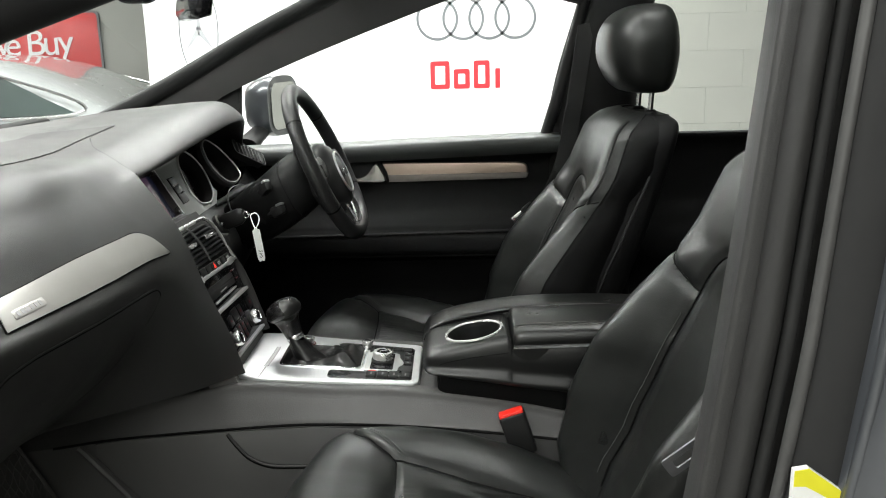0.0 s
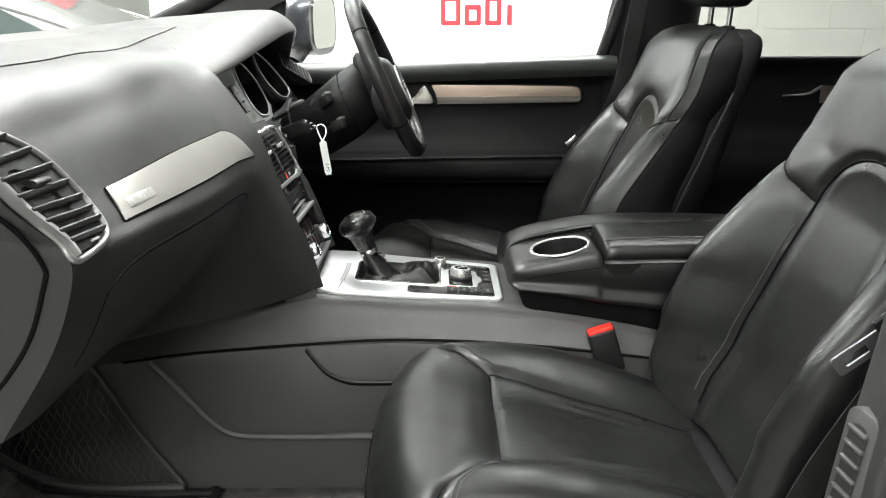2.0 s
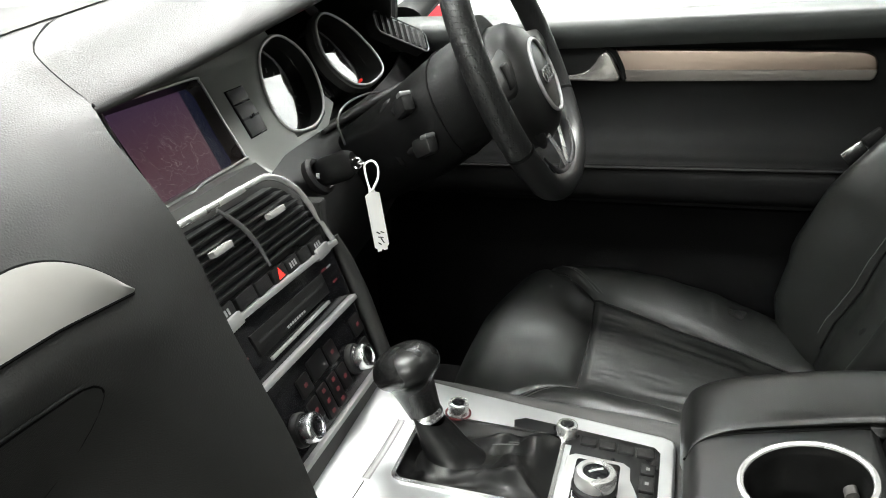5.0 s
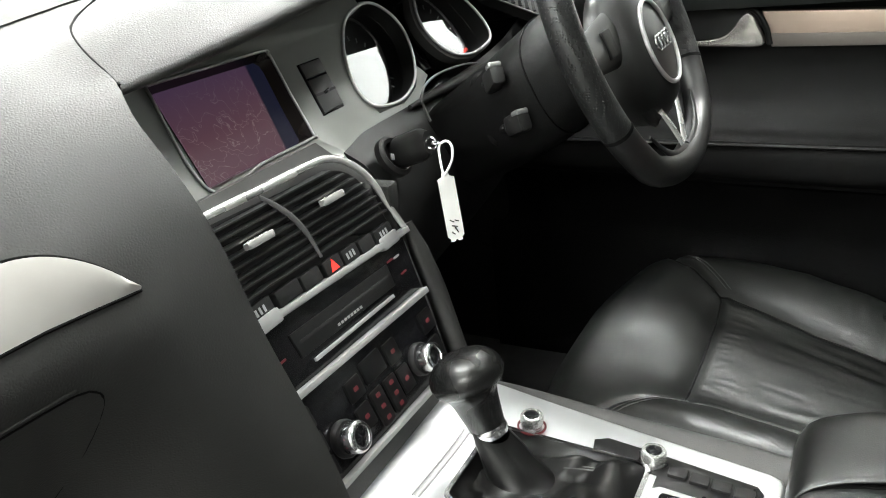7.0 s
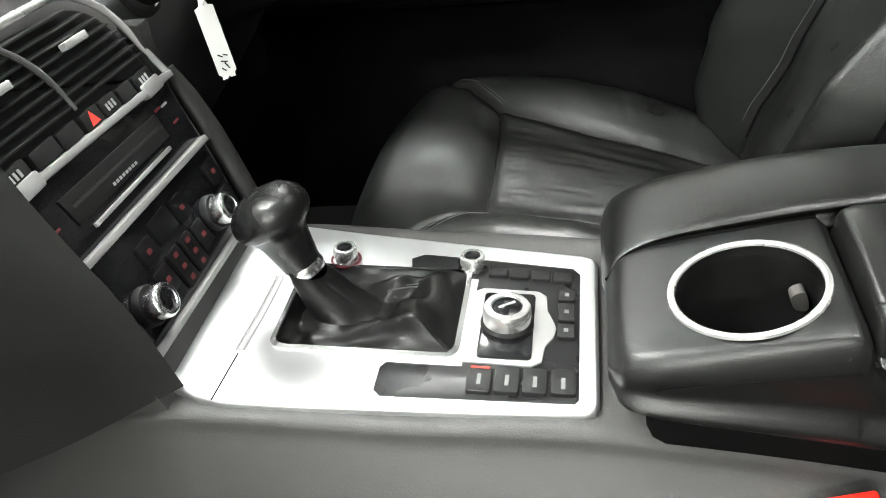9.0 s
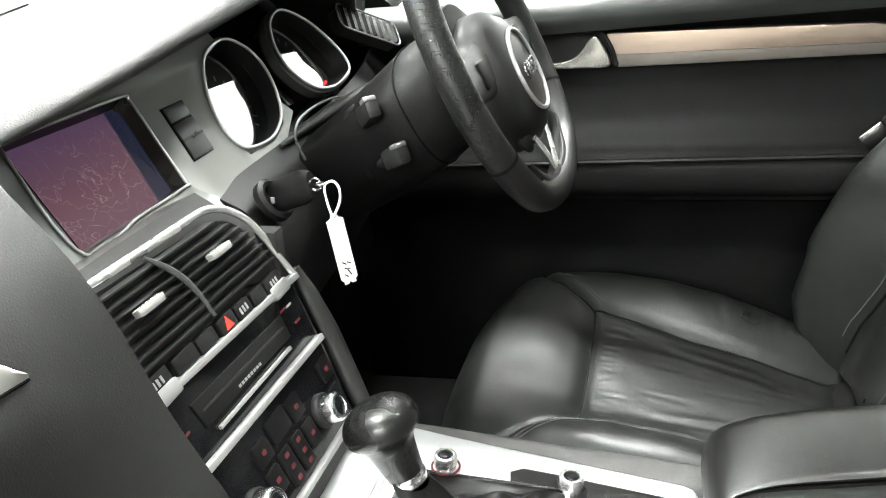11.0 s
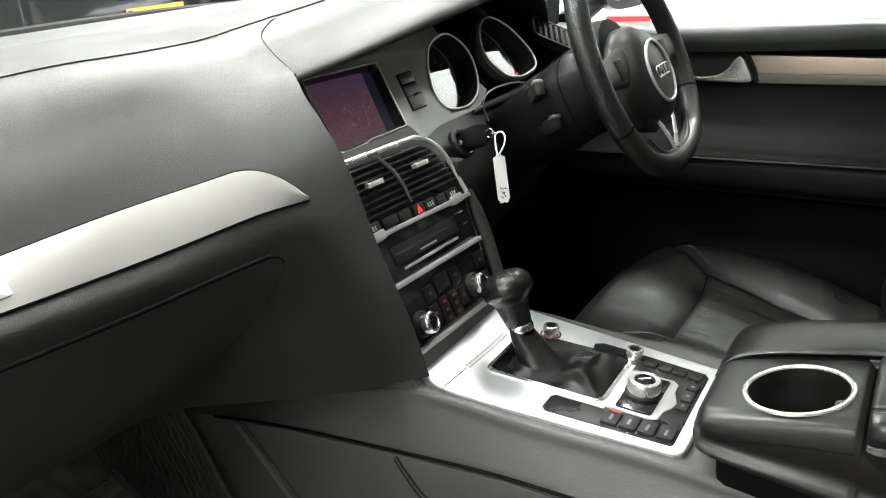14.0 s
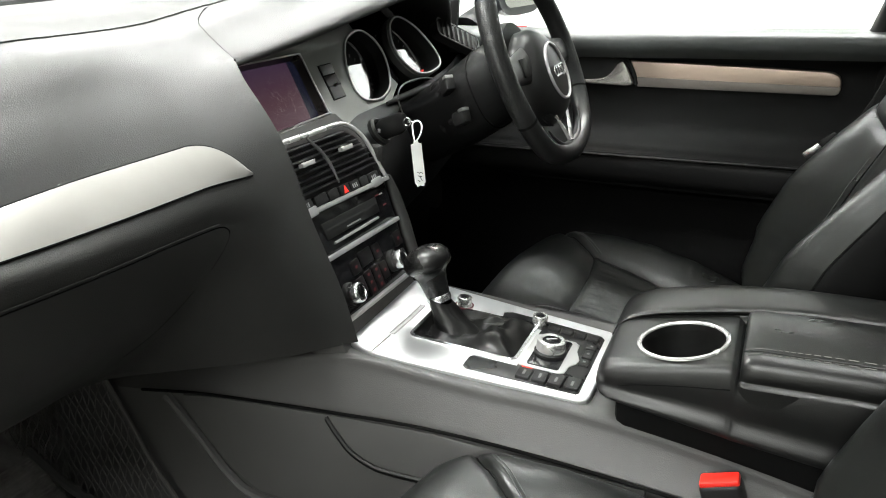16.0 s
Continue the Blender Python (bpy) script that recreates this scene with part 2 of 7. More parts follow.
def pad(f, normal, depth, soft=0.02, ru=0.2, rv=0.2, nu=24, nv=24):
    """A stuffed piece: the skin f(u, v) with its rim rolled down by soft and a body of that depth behind it."""
    nrm = Vector(normal).normalized()
    rows = []
    for j in range(nv + 1):
        v = 0.5 - 0.5 * math.cos(math.pi * j / nv)
        row = []
        for i in range(nu + 1):
            u = 0.5 - 0.5 * math.cos(math.pi * i / nu)
            a = max(0, 1 - u / ru, 1 - (1 - u) / ru)
            b = max(0, 1 - v / rv, 1 - (1 - v) / rv)
            e = min(1, math.hypot(a, b))
            row.append(Vector(f(u, v)) - nrm * soft * (1 - math.sqrt(max(0, 1 - e * e))))
        rows.append(row)
    bm = grid(rows)
    rim = rows[0] + [r[-1] for r in rows[1:]] + rows[-1][-2::-1] + [r[0] for r in rows[-2:0:-1]]
    side = grid([rim, [p - nrm * depth for p in rim]], True)
    join(bm, side)
    bmesh.ops.remove_doubles(bm, verts=bm.verts, dist=1e-5)
    bmesh.ops.holes_fill(bm, edges=[e for e in bm.edges if e.is_boundary], sides=0)
    bmesh.ops.recalc_face_normals(bm, faces=bm.faces)
    return bm


def join(a, b):
    me = bpy.data.meshes.new("tmp")
    b.to_mesh(me)
    b.free()
    a.from_mesh(me)
    bpy.data.meshes.remove(me)
    return a


def link(name, bm, material, smooth=True, angle=40):
    me = bpy.data.meshes.new(name)
    bm.to_mesh(me)
    bm.free()
    me.materials.append(material)
    if smooth:
        me.polygons.foreach_set("use_smooth", [True] * len(me.polygons))
        me.set_sharp_from_angle(angle=radians(angle))
    return new(name, me)


def part(name, bm, material, parent, label="", smooth=True, angle=40):
    """One mesh under a thing or a part, built in the coordinates of the place."""
    ob = link(name, bm, material, smooth, angle)
    ob.parent = parent
    ob.matrix_parent_inverse = full(parent).inverted()
    if label:
        ob["label"] = label
    return ob


def full(ob):
    m = ob.matrix_basis.copy()
    return full(ob.parent) @ ob.matrix_parent_inverse @ m if ob.parent else m


def thing(name, at, label, category, group="", kind=""):
    ob = new(name)
    ob.empty_display_size = 0.05
    ob.location = at
    ob.matrix_basis = Matrix.Translation(at)
    return tagged(ob, label, category, group, kind)


def structure(name, bm, material, label="", category=""):
    return tagged(link(name, bm, material), label, category, "", "structure")


def circle(r, n=32, c=(0, 0), ry=None, a0=0.0):
    return [(c[0] + r * math.cos(a + a0), c[1] + (ry or r) * math.sin(a + a0)) for a in np.linspace(0, 2 * math.pi, n, endpoint=False)]


def rrect(x0, y0, x1, y1, r, k=5):
    out = []
    for cx, cy, a in ((x1 - r, y1 - r, 0), (x0 + r, y1 - r, 90), (x0 + r, y0 + r, 180), (x1 - r, y0 + r, 270)):
        out += [(cx + r * math.cos(radians(a + 90 * i / k)), cy + r * math.sin(radians(a + 90 * i / k))) for i in range(k + 1)]
    return out


def axes(o, u, v):
    """The frame at o whose first two axes are u and v (made square)."""
    u = Vector(u).normalized()
    w = u.cross(Vector(v)).normalized()
    v = w.cross(u)
    return Matrix(((u.x, v.x, w.x, o[0]), (u.y, v.y, w.y, o[1]), (u.z, v.z, w.z, o[2]), (0, 0, 0, 1)))


def text_mesh(body, size, m, depth=0.002):
    cu = bpy.data.curves.new("lettering", "FONT")
    cu.body, cu.size, cu.extrude, cu.align_x, cu.align_y = body, size, depth, "CENTER", "CENTER"
    ob = bpy.data.objects.new("lettering", cu)
    me = bpy.data.meshes.new_from_object(ob)
    bm = bmesh.new()
    bm.from_mesh(me)
    bm.transform(m)
    bpy.data.objects.remove(ob)
    bpy.data.curves.remove(cu)
    bpy.data.meshes.remove(me)
    return bm


# ================================================================ the showroom
ROOM = (-8.0, 7.0, -6.0, 6.4, 3.6)


def room():
    x0, x1, y0, y1, h = ROOM
    structure("floor", rbox((x0 + x1) / 2, (y0 + y1) / 2, -0.1, x1 - x0, y1 - y0, 0.2, 0), FLOOR, "grey polished showroom floor", "floor")
    structure("ceiling", rbox((x0 + x1) / 2, (y0 + y1) / 2, h + 0.1, x1 - x0, y1 - y0, 0.2, 0), CEIL, "white showroom ceiling", "ceiling")
    structure("wall_north", rbox((x0 + x1) / 2, y1 + 0.1, h / 2, x1 - x0, 0.2, h, 0), WALL, "cream painted showroom wall", "wall")
    structure("wall_south", rbox((x0 + x1) / 2, y0 - 0.1, h / 2, x1 - x0, 0.2, h, 0), WALL, "cream painted showroom wall", "wall")
    structure("wall_west", rbox(x0 - 0.1, (y0 + y1) / 2, h / 2, 0.2, y1 - y0, h, 0), WALL, "cream painted showroom wall", "wall")
    structure("wall_east", rbox(x1 + 0.1, (y0 + y1) / 2, h / 2, 0.2, y1 - y0, h, 0), WALL, "cream painted showroom wall", "wall")
    # partition of painted blocks beside the car
    px = -1.33
    part_wall = structure("wall_partition", rbox((px + x1) / 2, 4.05, h / 2, x1 - px, 0.3, h, 0), WALL, "cream painted concrete block partition wall", "wall")
    bw, bh = 0.45, 0.225
    mesh = None
    for r in range(3, 11):
        for c in range(10):
            x = 1.95 + c * bw + (bw / 2 if r % 2 else 0)
            if mesh is None:
                ob = part("block", rbox(0, 0, 0, bw - 0.0010, 0.006, bh - 0.0010, 0.0005, 1), WALL, part_wall)
                mesh = ob.data
            else:
                ob = new("block", mesh)
                ob.parent = part_wall
            ob.location = (x, 3.892, bh * (r + 0.5) - 0.05)
    board = thing("banner_board", (0.19, 3.9, 0.3), "large white printed banner board with red lettering bars and grey rings", "banner")
    part("board", rbox(0.19, 3.885, 1.45, 3.02, 0.02, 2.5, 0.002, 1), BOARD, board)
    face = axes((0.68, 3.872, 1.12), (1, 0, 0), (0, 0, 1))
    # the name on the board, drawn as plain strokes
    for cx, w, h0 in ((-0.17, 0.12, 0.17), (-0.035, 0.10, 0.12), (0.09, 0.10, 0.17), (0.19, 0.03, 0.12)):
        bm = ringplate(rrect(cx - w / 2, -0.02, cx + w / 2, h0 - 0.02, 0.012), rrect(cx - w / 2 + 0.028, 0.008, cx + w / 2 - 0.028, h0 - 0.048, 0.004), 0.002, face) if w > 0.06 else plate(rrect(cx - w / 2, -0.02, cx + w / 2, h0 - 0.02, 0.004), 0.002, face)
        part("red_bar", bm, SIGNRED, board, "red printed bar")
    for i in range(4):
        c = (-0.180 + 0.160 * i, 0.405)
        part("grey_ring", ringplate(circle(0.130, 40, c), circle(0.114, 40, c), 0.002, face), SIGNGREY, board, "grey printed ring")
    part("red_bar", plate(rrect(-1.00, 0.700, -0.745, 0.762, 0.006), 0.002, axes((0, 3.872, 0), (1, 0, 0), (0, 0, 1))), SIGNRED, board, "red printed bar")
    em = axes((-0.985, 3.873, 1.50), (1, 0, 0), (0, 0, 1))
    part("thin_ring", ringplate(circle(0.125, 56, (0, 0), 0.30), circle(0.118, 56, (0, 0), 0.292), 0.002, em), SIGNGREY, board, "thin grey printed ring")
    for k in range(3):
        a = radians(90 + 120 * k)
        tip = (0.116 * math.cos(a), 0.29 * math.sin(a))
        side = (0.014 * math.sin(a), -0.03 * math.cos(a))
        part("grey_wedge", plate([tip, (side[0], side[1]), (-side[0], -side[1])], 0.002, em), SIGNPALE, board, "grey printed wedge")
    # red notice on the far wall
    sign = thing("red_sign", (-3.6, 6.4, 1.1), "red sign board with rounded corners and white lettering", "sign")
    sf = axes((-3.42, 6.37, 1.42), (1, 0, 0), (0, 0, 1))
    part("board", plate(rrect(-0.95, -0.38, 0.78, 0.34, 0.05), 0.02, sf, 0.002), REDSIGN, sign)
    for word, size, x, z in (("We Buy", 0.34, -3.72, 1.49), ("Cars", 0.30, -3.30, 1.24)):
        for ch in word:
            wide = {"W": 0.62, "B": 0.46, "C": 0.46, " ": 0.20, "r": 0.26}.get(ch, 0.40) * size
            if ch != " ":
                part("letter", text_mesh(ch, size, axes((x + wide / 2, 6.364, z), (1, 0, 0), (0, 0, 1))), BOARD, sign, "white letter")
            x += wide
    part("border", ringplate(rrect(-0.97, -0.40, 0.80, 0.36, 0.06), rrect(-0.95, -0.38, 0.78, 0.34, 0.05), 0.022, sf), SIGNGREY, sign)


room()


def saloon_profile(L, H, belt):
    return [(0, 0.35), (0.02, 0.62), (0.2, belt - 0.14), (L * 0.36, belt - 0.02), (L * 0.50, H - 0.04), (L * 0.60, H), (L * 0.75, H - 0.085), (L * 0.90, belt + 0.07), (L - 0.05, belt - 0.04), (L, 0.6), (L - 0.05, 0.35)]


def parked_car(name, label, x0, y0, L, W, H, belt, paint, rear_to_plus_x=True):
    """A parked car that points along -x, its tail towards +x."""
    car = thing(name, (x0, y0, 0), label, "car")
    def sec(y, shrink, top):
        pts = []
        for x, z in saloon_profile(L, H, belt):
            xx = L / 2 + (x - L / 2) * shrink
            zz = z if z <= belt else belt + (z - belt) * top
            pts.append((x0 - (L - 0) + xx, y0 + y, zz))
        return pts
    w = W / 2
    secs = [sec(-w, 0.93, 0.02), sec(-w * 0.97, 0.97, 0.3), sec(-w * 0.78, 0.99, 0.97), sec(0, 1.0, 1.0), sec(w * 0.78, 0.99, 0.97), sec(w * 0.97, 0.97, 0.3), sec(w, 0.93, 0.02)]
    rows = [cr(s, 60) for s in secs]
    part("body", grid(np.array([cr(np.array(rows)[:, j], 33) for j in range(60)]).transpose(1, 0, 2), False, False), paint, car)
    for s in (-1, 1):
        # body side, gently rounded between sill and shoulder
        base = np.array(cr(sec(s * w, 0.93, 0.02), 60))
        mid = np.array([base[:, 0].mean(), y0 + s * w, 0.62])
        rings = []
        for k in (1.0, 0.97, 0.9, 0.75, 0.55, 0.3, 0.02):
            ring = mid + (base - mid) * k
            ring[:, 1] = y0 + s * (w + 0.045 * (1 - k ** 3))
            rings.append(ring)
        part("body_side", grid(rings, False, False), paint, car, angle=180)
        for gx in (0.30, 0.555):
            part("door_joint", tube([(x0 - L * gx, y0 + s * (w + 0.045 * (1 - abs(z - 0.62) / 0.33 * 0.8)), z) for z in np.linspace(0.36, 0.93, 8)], 0.003, 6), SEAM, car)
        yy = y0 + s * w * 0.90
        win = [(x0 - L * 0.575, belt + 0.02), (x0 - L * 0.46, H - 0.09), (x0 - L * 0.36, H - 0.08), (x0 - L * 0.25, H - 0.135), (x0 - L * 0.13, belt + 0.03)]
        m = axes((0, yy, 0), (1, 0, 0), (0, s * 0.0 - 0.0, 1)) if s > 0 else axes((0, yy, 0), (1, 0, 0), (0, 0, 1))
        tilt = Matrix.Translation((0, yy, belt)) @ Matrix.Rotation(radians(18 * s), 4, "X") @ Matrix.Translation((0, -yy, -belt))
        bm = plate(win, 0.02, m)
        bm.transform(Matrix.Translation((0, s * 0.135, 0)) @ tilt)
        glass_ob = part("side_window", bm, CARGLASS, car, "dark side glass")
        bm = tube([(x, yy + s * 0.005, z) for x, z in cr(win + [win[0]], 60)], 0.012, 6)
        bm.transform(Matrix.Translation((0, s * 0.135, 0)) @ tilt)
        part("window_trim", bm, CHROME, car, "bright window trim")
        part("door_handle", rbox(x0 - L * 0.333, y0 + s * (w + 0.035), belt - 0.11, 0.20, 0.035, 0.03, 0.012), paint, car)
        mm = part("side_mirror", rbox(x0 - L * 0.575, y0 + s * (w + 0.09), belt + 0.04, 0.12, 0.20, 0.14, 0.045, 3), paint, car)
        for k in (0.17, 0.80):
            wheel = part("wheel", lathe([(0.33, -0.11), (0.34, -0.09), (0.34, 0.09), (0.33, 0.11), (0.24, 0.11), (0.23, 0.08), (0.02, 0.09)], 32, Matrix.Translation((x0 - L * k, y0 + s * (w - 0.10), 0.34)) @ Matrix.Rotation(radians(-90 * s), 4, "X")), TYRE, car)
            part("rim", lathe([(0.225, 0.085), (0.2, 0.10), (0.05, 0.11), (0.0, 0.11)], 24, Matrix.Translation((x0 - L * k, y0 + s * (w - 0.10), 0.34)) @ Matrix.Rotation(radians(-90 * s), 4, "X")), SATIN, wheel, "silver rim")
    return car


def off_roader(x0, y0):
    """A tall black car, its tail towards the viewer."""
    car = thing("off_road_car", (x0, y0, 0), "black off-road car with a yellow rear number plate", "car")
    W = 0.96
    secs = []
    for z, hw, dx in ((0.35, W - 0.03, 0.02), (0.6, W, 0.0), (0.85, W, 0.0), (1.05, W - 0.02, 0.03), (1.15, W - 0.06, 0.08), (1.5, W - 0.17, 0.24), (1.72, W - 0.26, 0.36), (1.76, W - 0.4, 0.6)):
        r = 0.10
        secs.append([(x0 - dx - 4.6, y0 - hw, z), (x0 - dx - r, y0 - hw, z), (x0 - dx, y0 - hw + 2 * r, z), (x0 - dx + 0.02, y0, z), (x0 - dx, y0 + hw - 2 * r, z), (x0 - dx - r, y0 + hw, z), (x0 - dx - 4.6, y0 + hw, z)])
    part("body", loft(secs, 40, 30, False, False), BLACKPAINT, car)
    f = axes((x0 + 0.02, y0, 0), (0, 1, 0), (0, 0, 1))
    fg = Matrix.Translation((x0 - 0.05, y0, 1.16)) @ Matrix.Rotation(radians(-26), 4, "Y") @ axes((0, 0, 0), (0, 1, 0), (0, 0, 1))
    part("rear_window", plate(rrect(-0.68, 0.04, 0.68, 0.46, 0.08), 0.02, fg, 0.004), CARGLASS, car, "dark rear glass")
    np_ = part("number_plate", plate(rrect(-0.26, 0.765, 0.26, 0.91, 0.01), 0.012, Matrix.Translation((0.018, 0.28, 0)) @ f, 0.001), YELLOW, car, "yellow number plate")
    for i in range(7):
        u = -0.17 + 0.058 * i + (0.03 if i > 3 else 0)
        part("bar", plate([(u - 0.012, 0.80), (u + 0.012, 0.80), (u + 0.012, 0.88), (u - 0.012, 0.88)], 0.002, Matrix.Translation((0.022, 0.28, 0)) @ f), INK, np_, "black bar")
    part("blue_strip", plate([(-0.257, 0.783), (-0.215, 0.783), (-0.215, 0.897), (-0.257, 0.897)], 0.002, Matrix.Translation((0.021, 0.28, 0)) @ f), mat("blue_print", (0.02, 0.06, 0.35), 0.5), np_, "blue strip")
    for i in range(10):
        u = -0.52 + 0.078 * i + (0.05 if i > 4 else 0)
        part("badge_bar", plate([(u - 0.022, 1.05), (u + 0.022, 1.05), (u + 0.022, 1.085), (u - 0.022, 1.085)], 0.004, Matrix.Translation((0.012, 0.22, 0)) @ f), CHROME, car, "chrome bar")
    for s in (-1, 1):
        part("tail_lamp", rbox(x0 - 0.03, y0 + s * 0.83, 0.98, 0.12, 0.18, 0.26, 0.03, 3), SMOKED, car, "smoked tail lamp")
        part("wheel", lathe([(0.36, -0.12), (0.38, -0.1), (0.38, 0.1), (0.36, 0.12)], 32, Matrix.Translation((x0 - 0.85, y0 + s * 0.86, 0.38)) @ Matrix.Rotation(radians(90), 4, "X")), TYRE, car)
    part("bumper", rbox(x0 + 0.02, y0, 0.56, 0.14, 1.86, 0.24, 0.06, 4), BLACKPAINT, car)
    return car


CARDRED = mat("dull_green_card", (0.16, 0.20, 0.19), 0.4, vary=0.1)
off_roader(-4.25, 3.20)
coupe = parked_car("silver_coupe", "silver coupe with dark side glass and bright trim", -1.35, 5.15, 4.6, 1.8, 1.39, 0.945, SILVER)
card = axes((-2.89, 4.245, 1.032), (1, 0, 0), (0, 0.30, 1))
note = part("window_card", plate(rrect(-0.17, -0.07, 0.13, 0.055, 0.01), 0.004, card), CARDRED, coupe, "dull card with white and red letters in the side window")
for ch, u in (("T", -0.11), ("O", -0.005), ("R", 0.095)):
    part("letter", text_mesh(ch, 0.125, card @ Matrix.Translation((u * 0.85 - 0.01, -0.008, 0.002)), 0.001), SIGNRED if ch == "O" else BOARD, note, "red letter" if ch == "O" else "white letter")


def poster():
    p = thing("poster_stand", (-6.35, 6.2, 0), "white poster stand with an orange-red printed picture", "poster")
    f = axes((-6.35, 6.2, 0.95), (1, 0, 0), (0, 0, 1))
    part("panel", plate(rrect(-0.24, -0.75, 0.24, 0.75, 0.01), 0.02, f, 0.002), BOARD, p)
    part("foot", rbox(-6.35, 6.2, 0.10, 0.5, 0.25, 0.20, 0.02), SATIN, p)
    part("red_print", plate([(-0.20, -0.10), (0.08, -0.20), (0.20, -0.12), (0.16, 0.08), (0.02, 0.22), (-0.20, 0.16)], 0.002, f @ Matrix.Translation((0, 0, 0.002))), ORANGE, p, "orange-red printed shape")
    for k in range(3):
        part("grey_bar", plate(rrect(-0.18 + 0.13 * k, -0.32, -0.08 + 0.13 * k, -0.28, 0.005), 0.002, f @ Matrix.Translation((0, 0, 0.002))), SIGNGREY, p)


ORANGE = mat("orange_print", (0.62, 0.10, 0.04), 0.5, vary=0.2, vscale=14)
poster()



# ================================================================ the car round the camera
# x runs to the tail, y to the driver's side, z up
DASH_SEC = [
    # y of the section; (x, z) nine times
    (-0.79, (-0.28, 1.170), (-0.15, 1.187), (-0.03, 1.165), (0.015, 1.130), (0.040, 1.085), (0.060, 1.050), (0.068, 1.020), (0.040, 0.945), (-0.022, 0.850)),
    (-0.58, (-0.36, 1.178), (-0.20, 1.200), (-0.04, 1.185), (0.012, 1.130), (0.047, 1.075), (0.073, 1.042), (0.084, 1.010), (0.026, 0.908), (-0.055, 0.805)),
    (-0.40, (-0.42, 1.183), (-0.25, 1.206), (-0.04, 1.190), (0.030, 1.140), (0.075, 1.085), (0.103, 1.043), (0.112, 1.000), (0.036, 0.882), (-0.072, 0.781)),
    (-0.26, (-0.46, 1.186), (-0.28, 1.210), (-0.03, 1.194), (0.045, 1.147), (0.095, 1.088), (0.119, 1.045), (0.122, 0.990), (0.050, 0.864), (-0.075, 0.763)),
    (-0.185, (-0.47, 1.187), (-0.28, 1.210), (-0.02, 1.193), (0.050, 1.151), (0.101, 1.090), (0.127, 1.040), (0.143, 0.985), (0.150, 0.882), (0.115, 0.789)),
    (-0.112, (-0.48, 1.188), (-0.28, 1.209), (-0.02, 1.191), (0.050, 1.157), (0.105, 1.090), (0.133, 1.035), (0.158, 0.960), (0.195, 0.870), (0.215, 0.800)),
]


def ease(a, b, x):
    k = min(1, max(0, (x - a) / (b - a)))
    return k * k * (3 - 2 * k)


def dash_point(y, s):
    """A point of the dashboard's skin; s runs from 0 (windscreen) to 8 (lower edge), with the trim between 4 and 5."""
    ys = [d[0] for d in DASH_SEC]
    w = np.interp(y, ys, range(len(ys)))
    a = np.array([[p for p in d[1:]] for d in DASH_SEC])
    col = np.array([sample(a[:, j], w) for j in range(9)])
    x, z = sample(col, s)
    yy = y
    if y > -0.26:
        # towards the hood the pad runs on along its sweeping edge
        k = ((y + 0.26) / 0.148) ** 2
        yy = y + k * (min(0.26, 0.10 * math.exp((1.8 - s) / 0.17)) + 0.014 * (1 - ease(2.9, 3.5, s)))
        z += k * np.interp(s, [0.6, 1.0, 1.55, 2.5, 3.5], [0.0, 0.003, 0.004, 0.003, 0.0])
    if y < -0.6:
        # the end of the dashboard leans in towards the floor
        yy = y + (-0.6 - y) / 0.19 * 0.075 * min(1, max(0, (s - 2.2) / 2.8))
    return Vector((x, yy, z))


def sample(p, w):
    p = np.asarray(p, float)
    k = len(p)
    q = np.vstack([2 * p[0] - p[1], p, 2 * p[-1] - p[-2]])
    i = min(max(int(w), 0), k - 2)
    f = w - i
    a, b, c, d = q[i], q[i + 1], q[i + 2], q[i + 3]
    return 0.5 * (2 * b + (c - a) * f + (2 * a - 5 * b + 4 * c - d) * f * f + (3 * b - a - 3 * c + d) * f ** 3)


def dash_normal(y, s):
    e = 0.01
    a = dash_point(y + e, s) - dash_point(y - e, s)
    b = dash_point(y, min(8, s + 0.05)) - dash_point(y, max(0, s - 0.05))
    n = b.cross(a).normalized()
    return n if n.x + n.z > 0 else -n


def dash_line(points, lift=0.0):
    return [dash_point(y, s) + dash_normal(y, s) * lift for y, s in points]


FAS = axes((0.051, 0, 1.045), (0, 1, 0), (-0.69, 0, 1))


def fv(z):
    return (z - 1.045) / 0.823


STK = axes((0.143, 0, 0.95), (0, 1, 0), (-0.4, 0, 1))


def sv(z):
    return (z - 0.95) / 0.928


